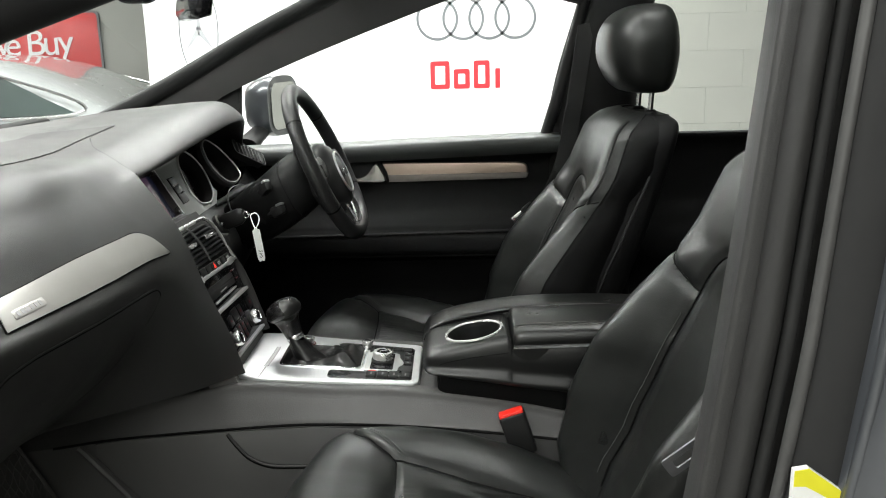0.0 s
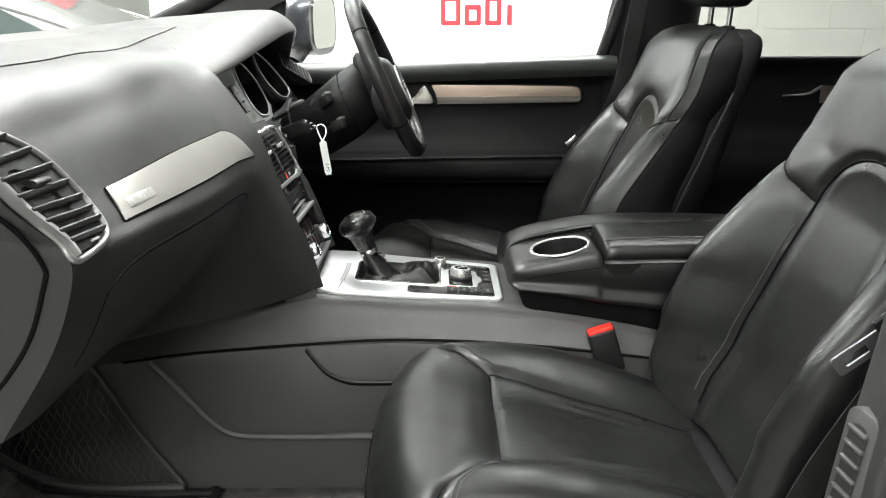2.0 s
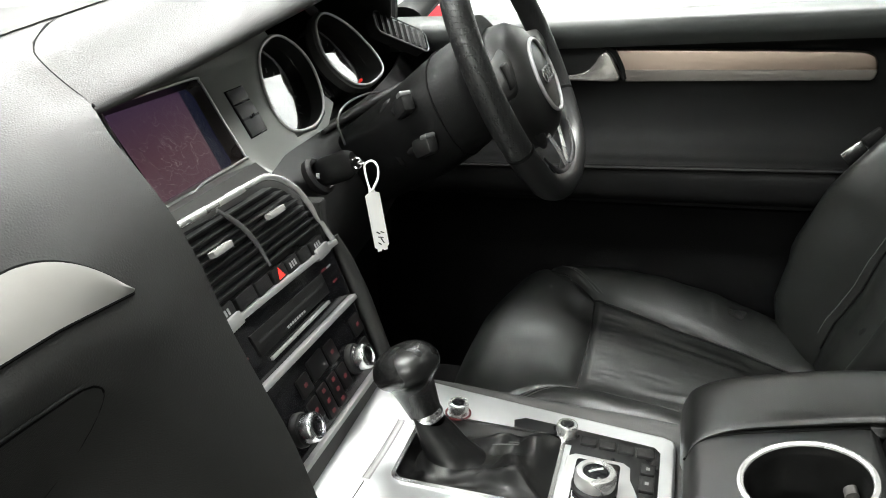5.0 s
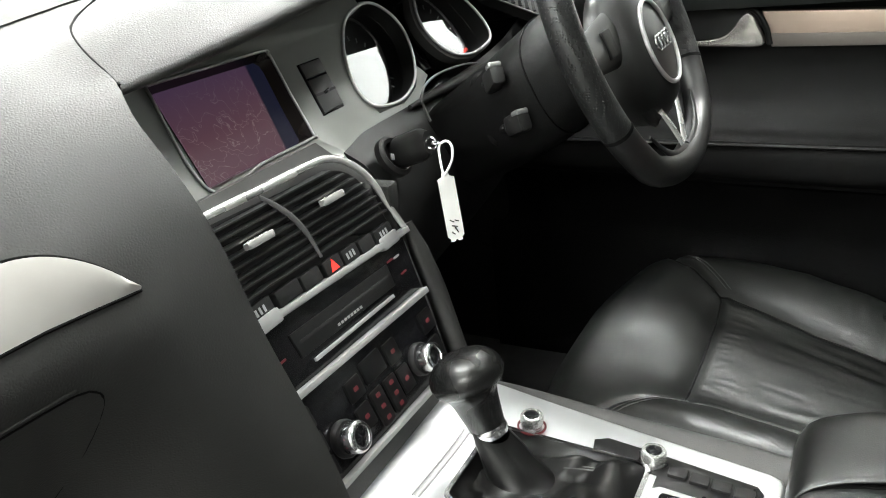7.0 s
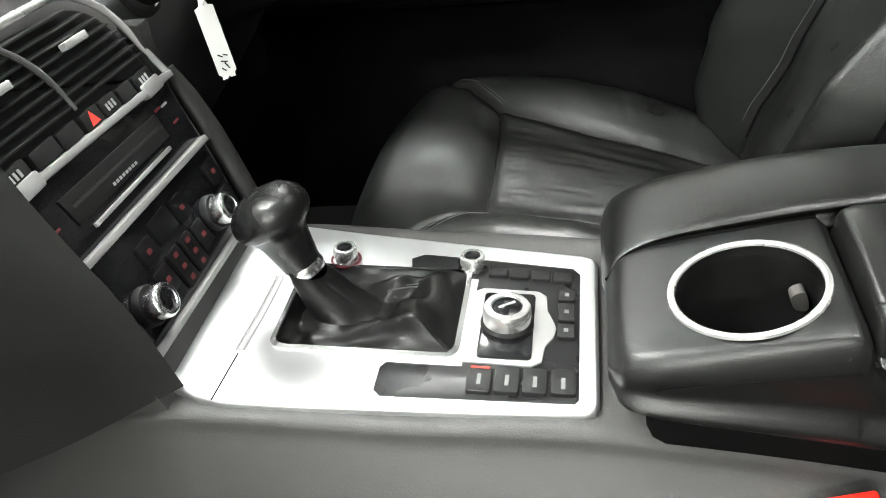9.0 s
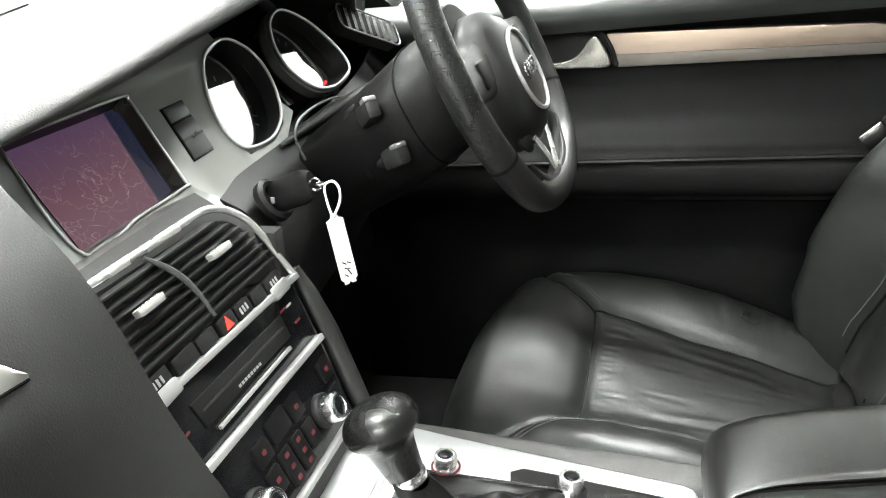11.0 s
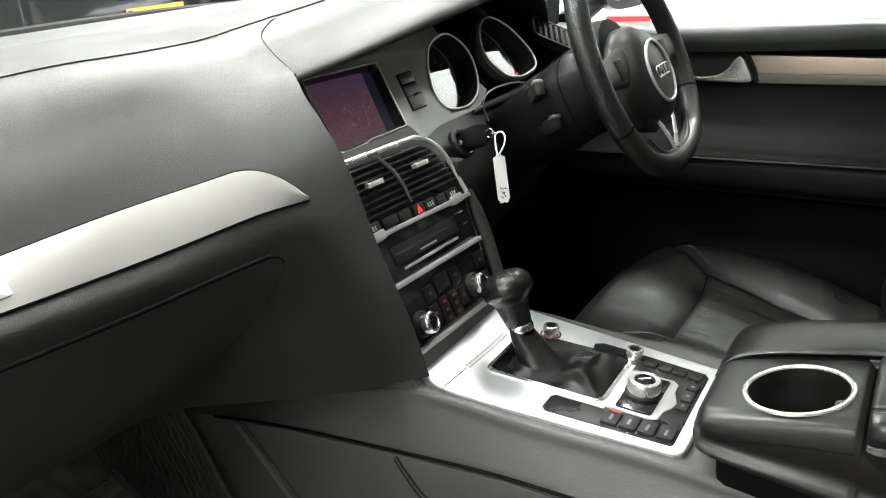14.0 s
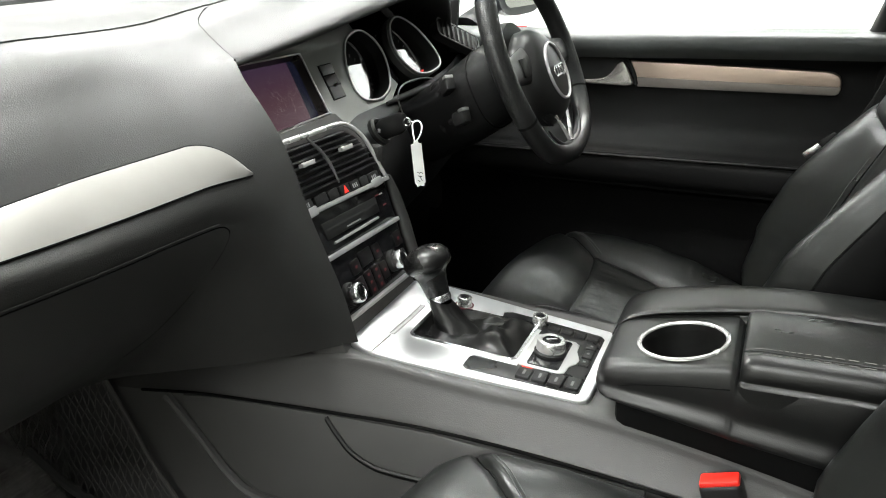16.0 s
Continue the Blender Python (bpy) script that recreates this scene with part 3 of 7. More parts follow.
def dashboard():
    d = thing("dashboard", (-0.2, 0, 0.75), "dark grey grained dashboard with aluminium trim and an instrument hood", "dashboard")
    rows = []
    for y in np.linspace(-0.79, -0.112, 46):
        r = [dash_point(y, s) for s in np.linspace(0, 8, 72)]
        low = r[-1]
        r += [Vector((low.x - 0.03, low.y, low.z - 0.004)), Vector((min(low.x - 0.08, -0.12), y, 0.86)), Vector((r[0].x - 0.03, y, 1.0)), Vector((r[0].x - 0.02, y, 1.15))]
        rows.append(r)
    body = part("pad", grid(rows, True, False, True), DASH, d, angle=55)
    # long aluminium inlay that ends in a point
    up, lo = [], []
    for y in np.linspace(-0.572, -0.19, 90):
        k = (y + 0.572) / 0.382
        top = 4.06 + 0.96 * max(0, (k - 0.80) / 0.20) ** 2.2
        up.append(dash_point(y, top) + dash_normal(y, top) * 0.0022)
        lo.append(dash_point(y - 0.016 * (1 - k), 5.06) + dash_normal(y, 5.06) * 0.0022)
    mid = [a.lerp(b, 0.5) + Vector((0.0015, 0, 0.0015)) for a, b in zip(up, lo)]
    inlay = part("trim_inlay", thick(grid([up, mid, lo]), 0.004), ALU_Y, d, "long brushed aluminium trim strip")
    part("inlay_gap", tube([p - Vector((0.001, 0, 0.001)) for p in up + lo[::-1]], 0.0016, 6, True), SEAM, d)
    # embossed badge, plain bars
    c = dash_point(-0.533, 4.66) + dash_normal(-0.533, 4.66) * 0.0054
    bm_m = axes(c, dash_point(-0.51, 4.66) - dash_point(-0.555, 4.66), dash_point(-0.533, 4.55) - dash_point(-0.533, 4.85))
    part("badge", plate(rrect(-0.029, -0.006, 0.029, 0.006, 0.002), 0.0012, bm_m @ Matrix.Translation((0, 0, -0.0016)), 0.0004), ALU_Y, inlay, "small embossed badge")
    for i in range(6):
        u = -0.0205 + 0.0082 * i
        part("badge_bar", plate(rrect(u - 0.0026, -0.0035, u + 0.0026, 0.0035, 0.0005, 2), 0.0008, bm_m @ Matrix.Translation((0, 0, -0.0012))), SATIN, inlay)
    # glovebox joint
    def level(y, z):
        lo, hi = 5.2, 8.0
        for _ in range(30):
            mid = (lo + hi) / 2
            lo, hi = (mid, hi) if dash_point(y, mid).z > z else (lo, mid)
        return (y, (lo + hi) / 2)
    rim = [level(y, np.interp(y, [-0.64, -0.60, -0.55, -0.34, -0.25], [0.970, 0.989, 0.995, 0.997, 0.994])) for y in np.linspace(-0.64, -0.256, 40)]
    rim += [level(y, z) for y, z in cr([(-0.247, 0.992), (-0.239, 0.984), (-0.240, 0.968), (-0.257, 0.922), (-0.281, 0.874), (-0.300, 0.830)], 24)]
    part("glovebox_joint", tube(dash_line(rim, 0.0), [0.0009] * 46 + [0.0004] * 18, 6), SEAM, d)
    part("glovebox_edge", tube(dash_line([(y, q - 0.05) for y, q in rim[:40]], 0.0002), 0.0012, 6), DASH, d)
    part("glovebox_side_joint", tube(dash_line([level(y, z) for y, z in ((-0.632, 0.972), (-0.626, 0.95), (-0.612, 0.930), (-0.598, 0.90), (-0.588, 0.872))], 0.0), 0.0008, 6), SEAM, d)
    # groove round the fuse cover on the end of the dashboard
    groove = [(-0.02, -0.775, 1.128), (0.007, -0.7625, 1.108), (0.033, -0.740, 1.074), (0.047, -0.7245, 1.035), (0.044, -0.7235, 1.013), (0.017, -0.7225, 0.95), (-0.048, -0.7195, 0.869)]
    part("fuse_cover_joint", tube(groove, 0.0024, 8, samples=50), SEAM, d, "joint round the fuse cover")
    side_vent(d)
    lid = hood(d)
    meet(body, lid)
    defroster(d, body, lid)
    seam(d, lid)
    fascia(d)
    stack(d)
    driver_side(d)
    return d


def side_vent(d):
    """Vent at the outer end, with a bright frame that follows the skin."""
    loop = [(-0.640, 4.65), (-0.630, 3.90), (-0.652, 3.15), (-0.690, 2.65), (-0.730, 2.42), (-0.770, 2.50), (-0.784, 2.95), (-0.780, 3.85), (-0.784, 4.65), (-0.788, 5.55), (-0.735, 5.58), (-0.668, 5.30)]
    pts = cr(loop, 84, True)
    v = part("side_vent", grid([dash_line(0.45 * pts + 0.55 * np.array([[-0.715, 3.9]]), 0.0026), dash_line(pts, 0.002), dash_line(pts, -0.006)], True, False, False), VOID, d, "curved air vent with a satin frame")
    part("vent_frame", tube(dash_line(pts, 0.003), 0.0036, 10, True), VENTFRAME, v, "satin silver frame")
    part("frame_band", thick(grid([dash_line([(np.interp(s, [2.55, 3.0, 4.6, 5.5], [-0.755, -0.768, -0.766, -0.770]), s) for s in np.linspace(2.55, 5.5, 40)], 0.0075), dash_line([(-0.778, s) for s in np.linspace(2.55, 5.5, 40)], 0.0085), dash_line([(-0.789, s) for s in np.linspace(2.55, 5.5, 40)], 0.004)]), 0.003), VENTFRAME, v, "broad satin outer frame")
    for i in range(8):
        s = 2.72 + 0.325 * i
        right = np.interp(s, [2.6, 3.15, 3.9, 4.65, 5.1], [-0.695, -0.660, -0.640, -0.648, -0.668])
        part("slat", tube(dash_line([(y, s) for y in np.linspace(-0.774, right, 14)], 0.001), 0.0085, 12, False, 0.42, (1, 0, -1.2)), VENTGREY, v)
    part("slider", tube(dash_line([(y, 3.55) for y in np.linspace(-0.728, -0.690, 6)], 0.007), 0.0060, 12, False, 0.6), DARK, v, "vent slider")
    part("button_panel", thick(grid([dash_line([(y, s) for y in np.linspace(-0.772, -0.672, 10)], 0.0045) for s in (5.12, 5.26, 5.42)]), 0.002), DARK, v)
    part("legend_bar", tube(dash_line([(y, 5.27) for y in np.linspace(-0.722, -0.700, 4)], 0.0062), 0.0016, 6), LEGEND, v)


VENTFRAME = mat("dark_satin_vent_frame", (0.30, 0.30, 0.295), 0.32, 0.6, vary=0.05)
VENTGREY = mat("grey_vent_blade", (0.034, 0.034, 0.033), 0.42, vary=0.05)


def hood(d):
    H = [
        (-0.122, (-0.48, 1.183), (-0.20, 1.200), (0.00, 1.180), (0.030, 1.164), (0.050, 1.146), (0.040, 1.140), (-0.03, 1.140)),
        (0.02, (-0.50, 1.19), (-0.20, 1.212), (0.00, 1.200), (0.040, 1.186), (0.069, 1.162), (0.045, 1.150), (-0.03, 1.150)),
        (0.20, (-0.49, 1.19), (-0.20, 1.220), (0.00, 1.224), (0.050, 1.216), (0.084, 1.186), (0.060, 1.172), (-0.04, 1.172)),
        (0.37, (-0.46, 1.188), (-0.20, 1.224), (0.00, 1.240), (0.062, 1.238), (0.100, 1.206), (0.075, 1.192), (-0.06, 1.190)),
        (0.50, (-0.42, 1.185), (-0.20, 1.220), (0.00, 1.236), (0.055, 1.232), (0.094, 1.198), (0.068, 1.184), (-0.06, 1.182)),
        (0.60, (-0.38, 1.180), (-0.20, 1.200), (-0.02, 1.208), (0.030, 1.200), (0.066, 1.160), (0.044, 1.145), (-0.06, 1.145)),
        (0.66, (-0.33, 1.178), (-0.20, 1.185), (-0.05, 1.175), (0.000, 1.155), (0.040, 1.100), (0.020, 1.090), (-0.06, 1.090)),
        (0.72, (-0.30, 1.175), (-0.20, 1.175), (-0.08, 1.150), (-0.03, 1.120), (0.015, 1.060), (0.000, 1.050), (-0.06, 1.050)),
    ]
    secs = []
    for y, *r in H:
        (xa, za), (xb, zb) = r[1], r[2]
        r[2:2] = [(xa + (xb - xa) * k, za + (zb - za) * k + 0.003 * k * (1 - k)) for k in (0.35, 0.62, 0.83)]
        secs.append([(x, y, z) for x, z in r])
    lid = part("instrument_hood", thick(loft(secs, 50, 60), 0.004), DASH, d, "arched instrument hood over the dials", angle=60)
    return lid


def lid_height(lid, x, y):
    h = lid.ray_cast((x, y, 2.0), (0, 0, -1))
    return h[1].z if h[0] else None


def meet(body, lid):
    """Let the pad's edge lie just proud of the hood."""
    bpy.context.view_layer.update()
    for v in body.data.vertices:
        x, y, z = v.co
        if y > -0.36 and z > 1.12 and x > -0.17:
            k = ease(-0.36, -0.120, y) * ease(-0.13, -0.07, x) * (1 - ease(0.038, 0.058, x))
            h = lid_height(lid, x, max(y, -0.118))
            if h is not None and k > 0:
                v.co.z = z + (h + 0.0016 - z) * k
    body.data.update()


DEFROST = mat("matt_defroster_plastic", (0.030, 0.030, 0.029), 0.62, spec=0.30, grain=0.3, scale=500, vary=0.06)


def defroster(d, body, lid):
    """Matt panel that slopes from the crest down to the windscreen."""
    bpy.context.view_layer.update()
    rows = []
    for y in np.linspace(-0.55, 0.123, 60):
        near = np.interp(y, [-0.55, -0.40, -0.27, -0.14, -0.02, 0.05, 0.125], [-0.075, -0.066, -0.062, -0.076, -0.072, -0.068, -0.062])
        far = np.interp(y, [-0.55, -0.30, -0.10, 0.006, 0.071, 0.105, 0.125], [-0.20, -0.185, -0.175, -0.167, -0.129, -0.090, -0.064])
        row = []
        for x in np.linspace(near, far, 12):
            hs = [h for h in (lid_height(body, x, y), lid_height(lid, x, y)) if h is not None]
            row.append((x, y, max(hs) + 0.0016))
        rows.append(row)
    part("defroster_panel", thick(grid(rows), 0.0012), DEFROST, d, "matt dark defroster panel")


def seam(d, lid):
    pts = []
    for s in np.linspace(1.79, 3.1, 50):
        p = dash_point(-0.112, s)
        h = lid_height(lid, p.x + 0.0004, p.y + 0.0012)
        pts.append((p.x + 0.0004, p.y + 0.0012, (h if h is not None else p.z) + 0.0004))
    part("hood_joint", tube(pts, 0.0009, 6), SEAM, d)


def bore(ob, cutter):
    """Cut a hole through a part."""
    tool = link("tool", cutter, VOID)
    mod = ob.modifiers.new("hole", "BOOLEAN")
    mod.operation, mod.object, mod.solver = "DIFFERENCE", tool, "EXACT"
    bpy.context.view_layer.update()
    me = bpy.data.meshes.new_from_object(ob.evaluated_get(bpy.context.evaluated_depsgraph_get()))
    ob.modifiers.clear()
    ob.data = me
    bpy.data.objects.remove(tool)


RIMCHROME = mat("bright_dial_chrome", (0.80, 0.80, 0.80), 0.18, 0.35, vary=0.02)
SCREENWALL = mat("brown_black_gloss_frame", (0.014, 0.010, 0.009), 0.28, vary=0.1)
SWITCH = mat("dark_grey_switch_plastic", (0.020, 0.020, 0.020), 0.42, grain=0.15, scale=900, vary=0.08)
SHELF = mat("dark_dial_ledge", (0.018, 0.018, 0.018), 0.5, grain=0.2, scale=600, vary=0.06)


def fascia(d):
    out = [(-0.13, fv(0.99)), (0.19, fv(0.99)), (0.25, fv(1.012)), (0.32, fv(1.024)), (0.38, fv(1.045)), (0.372, fv(1.058)), (0.342, fv(1.040)), (0.300, fv(1.031)), (0.246, fv(1.034)), (0.235, fv(1.062)), (0.253, fv(1.100)), (0.298, fv(1.1275)), (0.345, fv(1.136)), (0.335, fv(1.20)), (-0.13, fv(1.165))]
    f = part("fascia", plate(out, 0.03, FAS), FASCIA, d, "grey painted centre fascia")
    # recessed screen with sloping dark walls
    loop = [(-0.031, 1.0435), (0.045, 1.0430), (0.1225, 1.0425), (0.1270, 1.0450), (0.1350, 1.0800), (0.1445, 1.1150), (0.1445, 1.1215), (0.1400, 1.1255), (0.060, 1.1275), (-0.0160, 1.1295), (-0.0195, 1.1265)]
    scr_o = [(u, fv(z)) for u, z in loop]
    scr_i = [(u - (0.010 if u > 0.1 else -0.002 if u < 0 else 0), fv(z + (0.003 if z < 1.06 else -0.0035 if z > 1.11 else 0))) for u, z in loop]
    bore(f, plate(scr_o, 0.05, FAS @ Matrix.Translation((0, 0, 0.02))))
    s = part("screen", plate(scr_i, 0.004, FAS @ Matrix.Translation((0, 0, -0.010))), SCREEN, f, "navigation screen with a dim purple map")
    part("screen_frame", grid([[FAS @ Vector((u, v, -0.0105)) for u, v in scr_i], [FAS @ Vector((u, v, 0.0015)) for u, v in scr_o]], True), SCREENWALL, s, "dark frame")
    part("screen_edge", tube([FAS @ Vector((u, v, 0.0012)) for u, v in cr(scr_o, 120, True)], 0.0014, 8, True), SATIN, s, "thin bright edge")
    # two switches in a dark panel
    panel = part("switch_panel", plate([(u, fv(z)) for u, z in ((0.1594, 1.0545), (0.1985, 1.0545), (0.2125, 1.1035), (0.1725, 1.1040))], 0.010, FAS @ Matrix.Translation((0, 0, 0.0012)), 0.001), GLOSS, f, "black panel with two switches")
    for quad in (((0.1700, 1.0895), (0.2065, 1.0890), (0.2105, 1.1022), (0.1738, 1.1027)), ((0.1608, 1.0558), (0.1972, 1.0558), (0.2060, 1.0870), (0.1692, 1.0873))):
        part("switch", plate([(u, fv(z)) for u, z in quad], 0.005, FAS @ Matrix.Translation((0, 0, 0.0032)), 0.0012), SWITCH, panel)
    part("switch_notch", plate([(u, fv(z)) for u, z in ((0.1650, 1.0715), (0.2015, 1.0712), (0.2022, 1.0735), (0.1657, 1.0738))], 0.002, FAS @ Matrix.Translation((0, 0, 0.0036))), VOID, panel)
    part("switch_tab", rbox(0, 0, 0, 0.0035, 0.010, 0.003, 0.001, 2, FAS @ Matrix.Translation((0.1850, fv(1.0725), 0.0042)) @ Matrix.Rotation(radians(-80), 4, "Z")), GLOSS, panel)
    # two drop-shaped dials, deep tubes behind a chrome rim
    for name, c, loop, w0 in (("dial", (0.322, 1.083), ((0.358, 1.137), (0.304, 1.130), (0.262, 1.104), (0.236, 1.069), (0.242, 1.043), (0.287, 1.0350), (0.326, 1.040), (0.356, 1.0525), (0.381, 1.076), (0.393, 1.100), (0.386, 1.122)), 0.0),
                              ("dial", (0.487, 1.087), ((0.500, 1.1390), (0.455, 1.1320), (0.424, 1.1100), (0.412, 1.0870), (0.420, 1.0650), (0.441, 1.0490), (0.479, 1.0415), (0.519, 1.0425), (0.552, 1.0480), (0.565, 1.0620), (0.562, 1.0860), (0.541, 1.1180)), 0.014)):
        m = FAS @ Matrix.Translation((0, 0, w0))
        shape = [(u, fv(z)) for u, z in cr(loop, 64, True)]
        scaled = lambda k: [((u - c[0]) * k + c[0], (v - fv(c[1])) * k + fv(c[1])) for u, v in shape]
        cup = part(name, grid([[m @ Vector((u, v, w)) for u, v in scaled(k)] for k, w in ((1.0, 0.001), (0.985, -0.004), (0.95, -0.040))], True), DARK, d, "drop-shaped instrument dial with a chrome rim")
        part("dial_rim", tube([m @ Vector((u, v, 0.002)) for u, v in shape], 0.0019, 12, True), RIMCHROME, cup, "chrome rim")
        part("dial_surround", ringplate(scaled(1.075), scaled(1.01), 0.012, m @ Matrix.Translation((0, 0, -0.002)), 0.002), FASCIA if w0 == 0 else LOWER, cup, "raised surround")
        part("dial_face", plate(scaled(0.955), 0.002, m @ Matrix.Translation((0, 0, -0.037))), VOID, cup, "dark dial face")
        for k in range(17):
            a = radians(225 - 270 * k / 16)
            p0, p1 = [(c[0] + q * math.cos(a), fv(c[1]) + q * math.sin(a)) for q in (0.043, 0.050)]
            part("tick", tube([m @ Vector((*p0, -0.036)), m @ Vector((*p1, -0.036))], 0.0009, 4), LEGEND, cup)
        if w0 > 0:
            part("needle", tube([m @ Vector((0.508, fv(1.0500), -0.0285)), m @ Vector((0.530, fv(1.0530), -0.0285))], [0.0010, 0.0022, 0.0026], 6, samples=6), REDMARK, cup, "lit red needle")
        part("dial_glass", plate(scaled(0.960), 0.001, m @ Matrix.Translation((c[0], fv(c[1]), -0.0165 if w0 == 0 else -0.0190)) @ Matrix.Rotation(radians(3.0 if w0 == 0 else 0.5), 4, "Y") @ Matrix.Rotation(radians(3), 4, "X") @ Matrix.Translation((-c[0], -fv(c[1]), 0))), DIALGLASS, cup).visible_shadow = False
    m = FAS @ Matrix.Translation((0, 0, -0.052))
    part("dial_backing", plate([(0.23, fv(1.0)), (0.62, fv(1.0)), (0.64, fv(1.10)), (0.58, fv(1.20)), (0.30, fv(1.20)), (0.23, fv(1.18))], 0.01, m), GLOSS, d, "dark instrument panel")
    m = FAS @ Matrix.Translation((0, 0, -0.012))
    part("dial_display", plate([(u, fv(z)) for u, z in ((0.392, 1.052), (0.416, 1.052), (0.425, 1.090), (0.448, 1.128), (0.402, 1.128), (0.400, 1.090))], 0.006, m @ Matrix.Translation((0, 0, 0.004)), 0.001), GLOSS, d, "dark display between the dials")
    part("dial_ledge", tube([m @ Vector((u, fv(1.024 - 0.10 * (u - 0.3) ** 2), 0.016 + 0.03 * (u - 0.24))) for u in np.linspace(0.295, 0.60, 12)], [0.003, 0.007, 0.008, 0.008], 10), SHELF, d)


HEATKEY = mat("black_heater_key", (0.006, 0.006, 0.0062), 0.34, spec=0.25, vary=0.1)
SLATBLACK = mat("black_vent_blade", (0.022, 0.022, 0.022), 0.32, vary=0.05)
DIVIDER = mat("grey_vent_divider", (0.10, 0.10, 0.10), 0.35, 0.2, vary=0.05)


def stack(d):
    st = part("control_tower", plate([(-0.125, sv(0.785)), (0.098, sv(0.785)), (0.119, sv(0.88)), (0.128, sv(0.95)), (0.115, sv(1.01)), (0.07, sv(1.058)), (-0.13, sv(1.060))], 0.05, STK @ Matrix.Translation((0, 0, -0.004))), LOWER, d, "control tower with air vent, radio and heater controls")
    curve = cr([(0.125, 0.945), (0.1195, 0.965), (0.114, 0.990), (0.105, 1.013), (0.088, 1.030), (0.064, 1.040)], 24)
    frame_out = [(-0.125, sv(0.9560))] + [(u, sv(z)) for u, z in curve] + [(-0.125, sv(1.0515))]
    frame_in = [(-0.122, sv(0.9645))] + [(u - 0.0085 + 0.006 * k / 23, sv(z) + (0.008 if k == 0 else 0) - 0.0075 * (k / 23) ** 1.5) for k, (u, z) in enumerate(curve)] + [(-0.122, sv(1.0435))]
    vent = part("centre_vent", plate(frame_in, 0.012, STK @ Matrix.Translation((0, 0, -0.002))), VOID, st, "centre air vents")
    rim = cr([(-0.118, 1.0500), (-0.03, 1.0468), (0.035, 1.0447), (0.062, 1.0425), (0.086, 1.0325), (0.104, 1.0165), (0.113, 0.998), (0.1195, 0.972), (0.1265, 0.949)], 70)
    part("vent_frame", tube([STK @ Vector((u, sv(z), 0.004)) for u, z in rim], 0.0037, 10, False, 0.9, tuple(STK.to_3x3().col[2])), BRIGHT, st, "satin chrome vent frame")
    for i in range(8):
        z = 0.980 + i * 0.0079
        right = np.interp(z, [0.966, 0.990, 1.010, 1.024, 1.035], [0.113, 0.107, 0.097, 0.082, 0.060])
        part("slat", rbox(0, 0, 0, 1, 1, 1, 0.0, 1, STK @ Matrix.Translation(((right - 0.118) / 2, sv(z), 0.001)) @ Matrix.Rotation(radians(-2.0), 4, "Z") @ Matrix.Rotation(radians(12), 4, "X") @ Matrix.Diagonal((right + 0.118, 0.0016, 0.011, 1))), SLATBLACK, st)
    part("vent_divider", tube([STK @ Vector((u, sv(z), 0.0065)) for u, z in cr([(-0.0380, 1.0425), (-0.027, 1.032), (-0.0145, 1.0165), (-0.007, 0.998), (-0.0045, 0.976)], 20)], [0.0016, 0.0026, 0.0026, 0.0016], 8), DIVIDER, st)
    for u, z in ((-0.0635, 1.0150), (0.0395, 1.0120)):
        part("vent_slider", rbox(0, 0, 0, 1, 1, 1, 0.12, 2, STK @ Matrix.Translation((u, sv(z), 0.010)) @ Matrix.Rotation(radians(-2), 4, "Z") @ Matrix.Diagonal((0.032, 0.0066, 0.008, 1))), BRIGHT, st, "bright vent slider")
    # row of buttons
    for i, (u0, u1) in enumerate(((-0.108, -0.078), (-0.072, -0.041), (-0.038, -0.012), (-0.006, 0.019), (0.022, 0.046), (0.050, 0.072), (0.076, 0.106))):
        z = 0.9695 - 0.055 * (u0 + 0.1)
        b = part("button", plate(rrect(u0, sv(z) - 0.007, u1, sv(z) + 0.007, 0.002), 0.008, STK @ Matrix.Translation((0, 0, 0.005)), 0.001), DARK, st)
        m = STK @ Matrix.Translation(((u0 + u1) / 2, sv(z), 0.0055))
        if i == 3:
            part("warning_triangle", plate([(-0.006, -0.005), (0.006, -0.005), (0, 0.006)], 0.001, m), REDMARK, b, "red warning triangle")
        elif i in (0, 4, 6):
            for k in range(3):
                part("legend_bar", plate([(-0.007 + 0.005 * k, -0.003), (-0.0045 + 0.005 * k, -0.003), (-0.0045 + 0.005 * k, 0.003), (-0.007 + 0.005 * k, 0.003)], 0.0006, m), LEGEND, b)
    # bright rails between the units
    for (u0, z0), (u1, z1), h in (((-0.109, 0.9605), (0.1275, 0.9488), 0.0062), ((-0.109, 0.9005), (0.112, 0.8915), 0.006), ((-0.112, 0.8215), (0.101, 0.8160), 0.005)):
        part("rail", plate([(u0, sv(z0) - h / 2), (u1, sv(z1) - h / 2), (u1, sv(z1) + h / 2), (u0, sv(z0) + h / 2)], 0.01, STK @ Matrix.Translation((0, 0, 0.008)), 0.0016), SATIN if h < 0.007 else BRIGHT, st, "satin silver rail")
    for u in (-0.092, 0.092):
        part("rail_tab", plate(rrect(u - 0.014, sv(0.951), u + 0.014, sv(0.9625), 0.002), 0.008, STK @ Matrix.Translation((0, -0.001 - 0.05 * u, 0.0082)), 0.001), SATIN, st)
    # radio
    rad = part("radio", plate([(-0.118, sv(0.9035)), (0.112, sv(0.8950)), (0.120, sv(0.9450)), (-0.122, sv(0.957))], 0.02, STK @ Matrix.Translation((0, 0, 0.001)), 0.001), GLOSS, st, "black radio and disc unit")
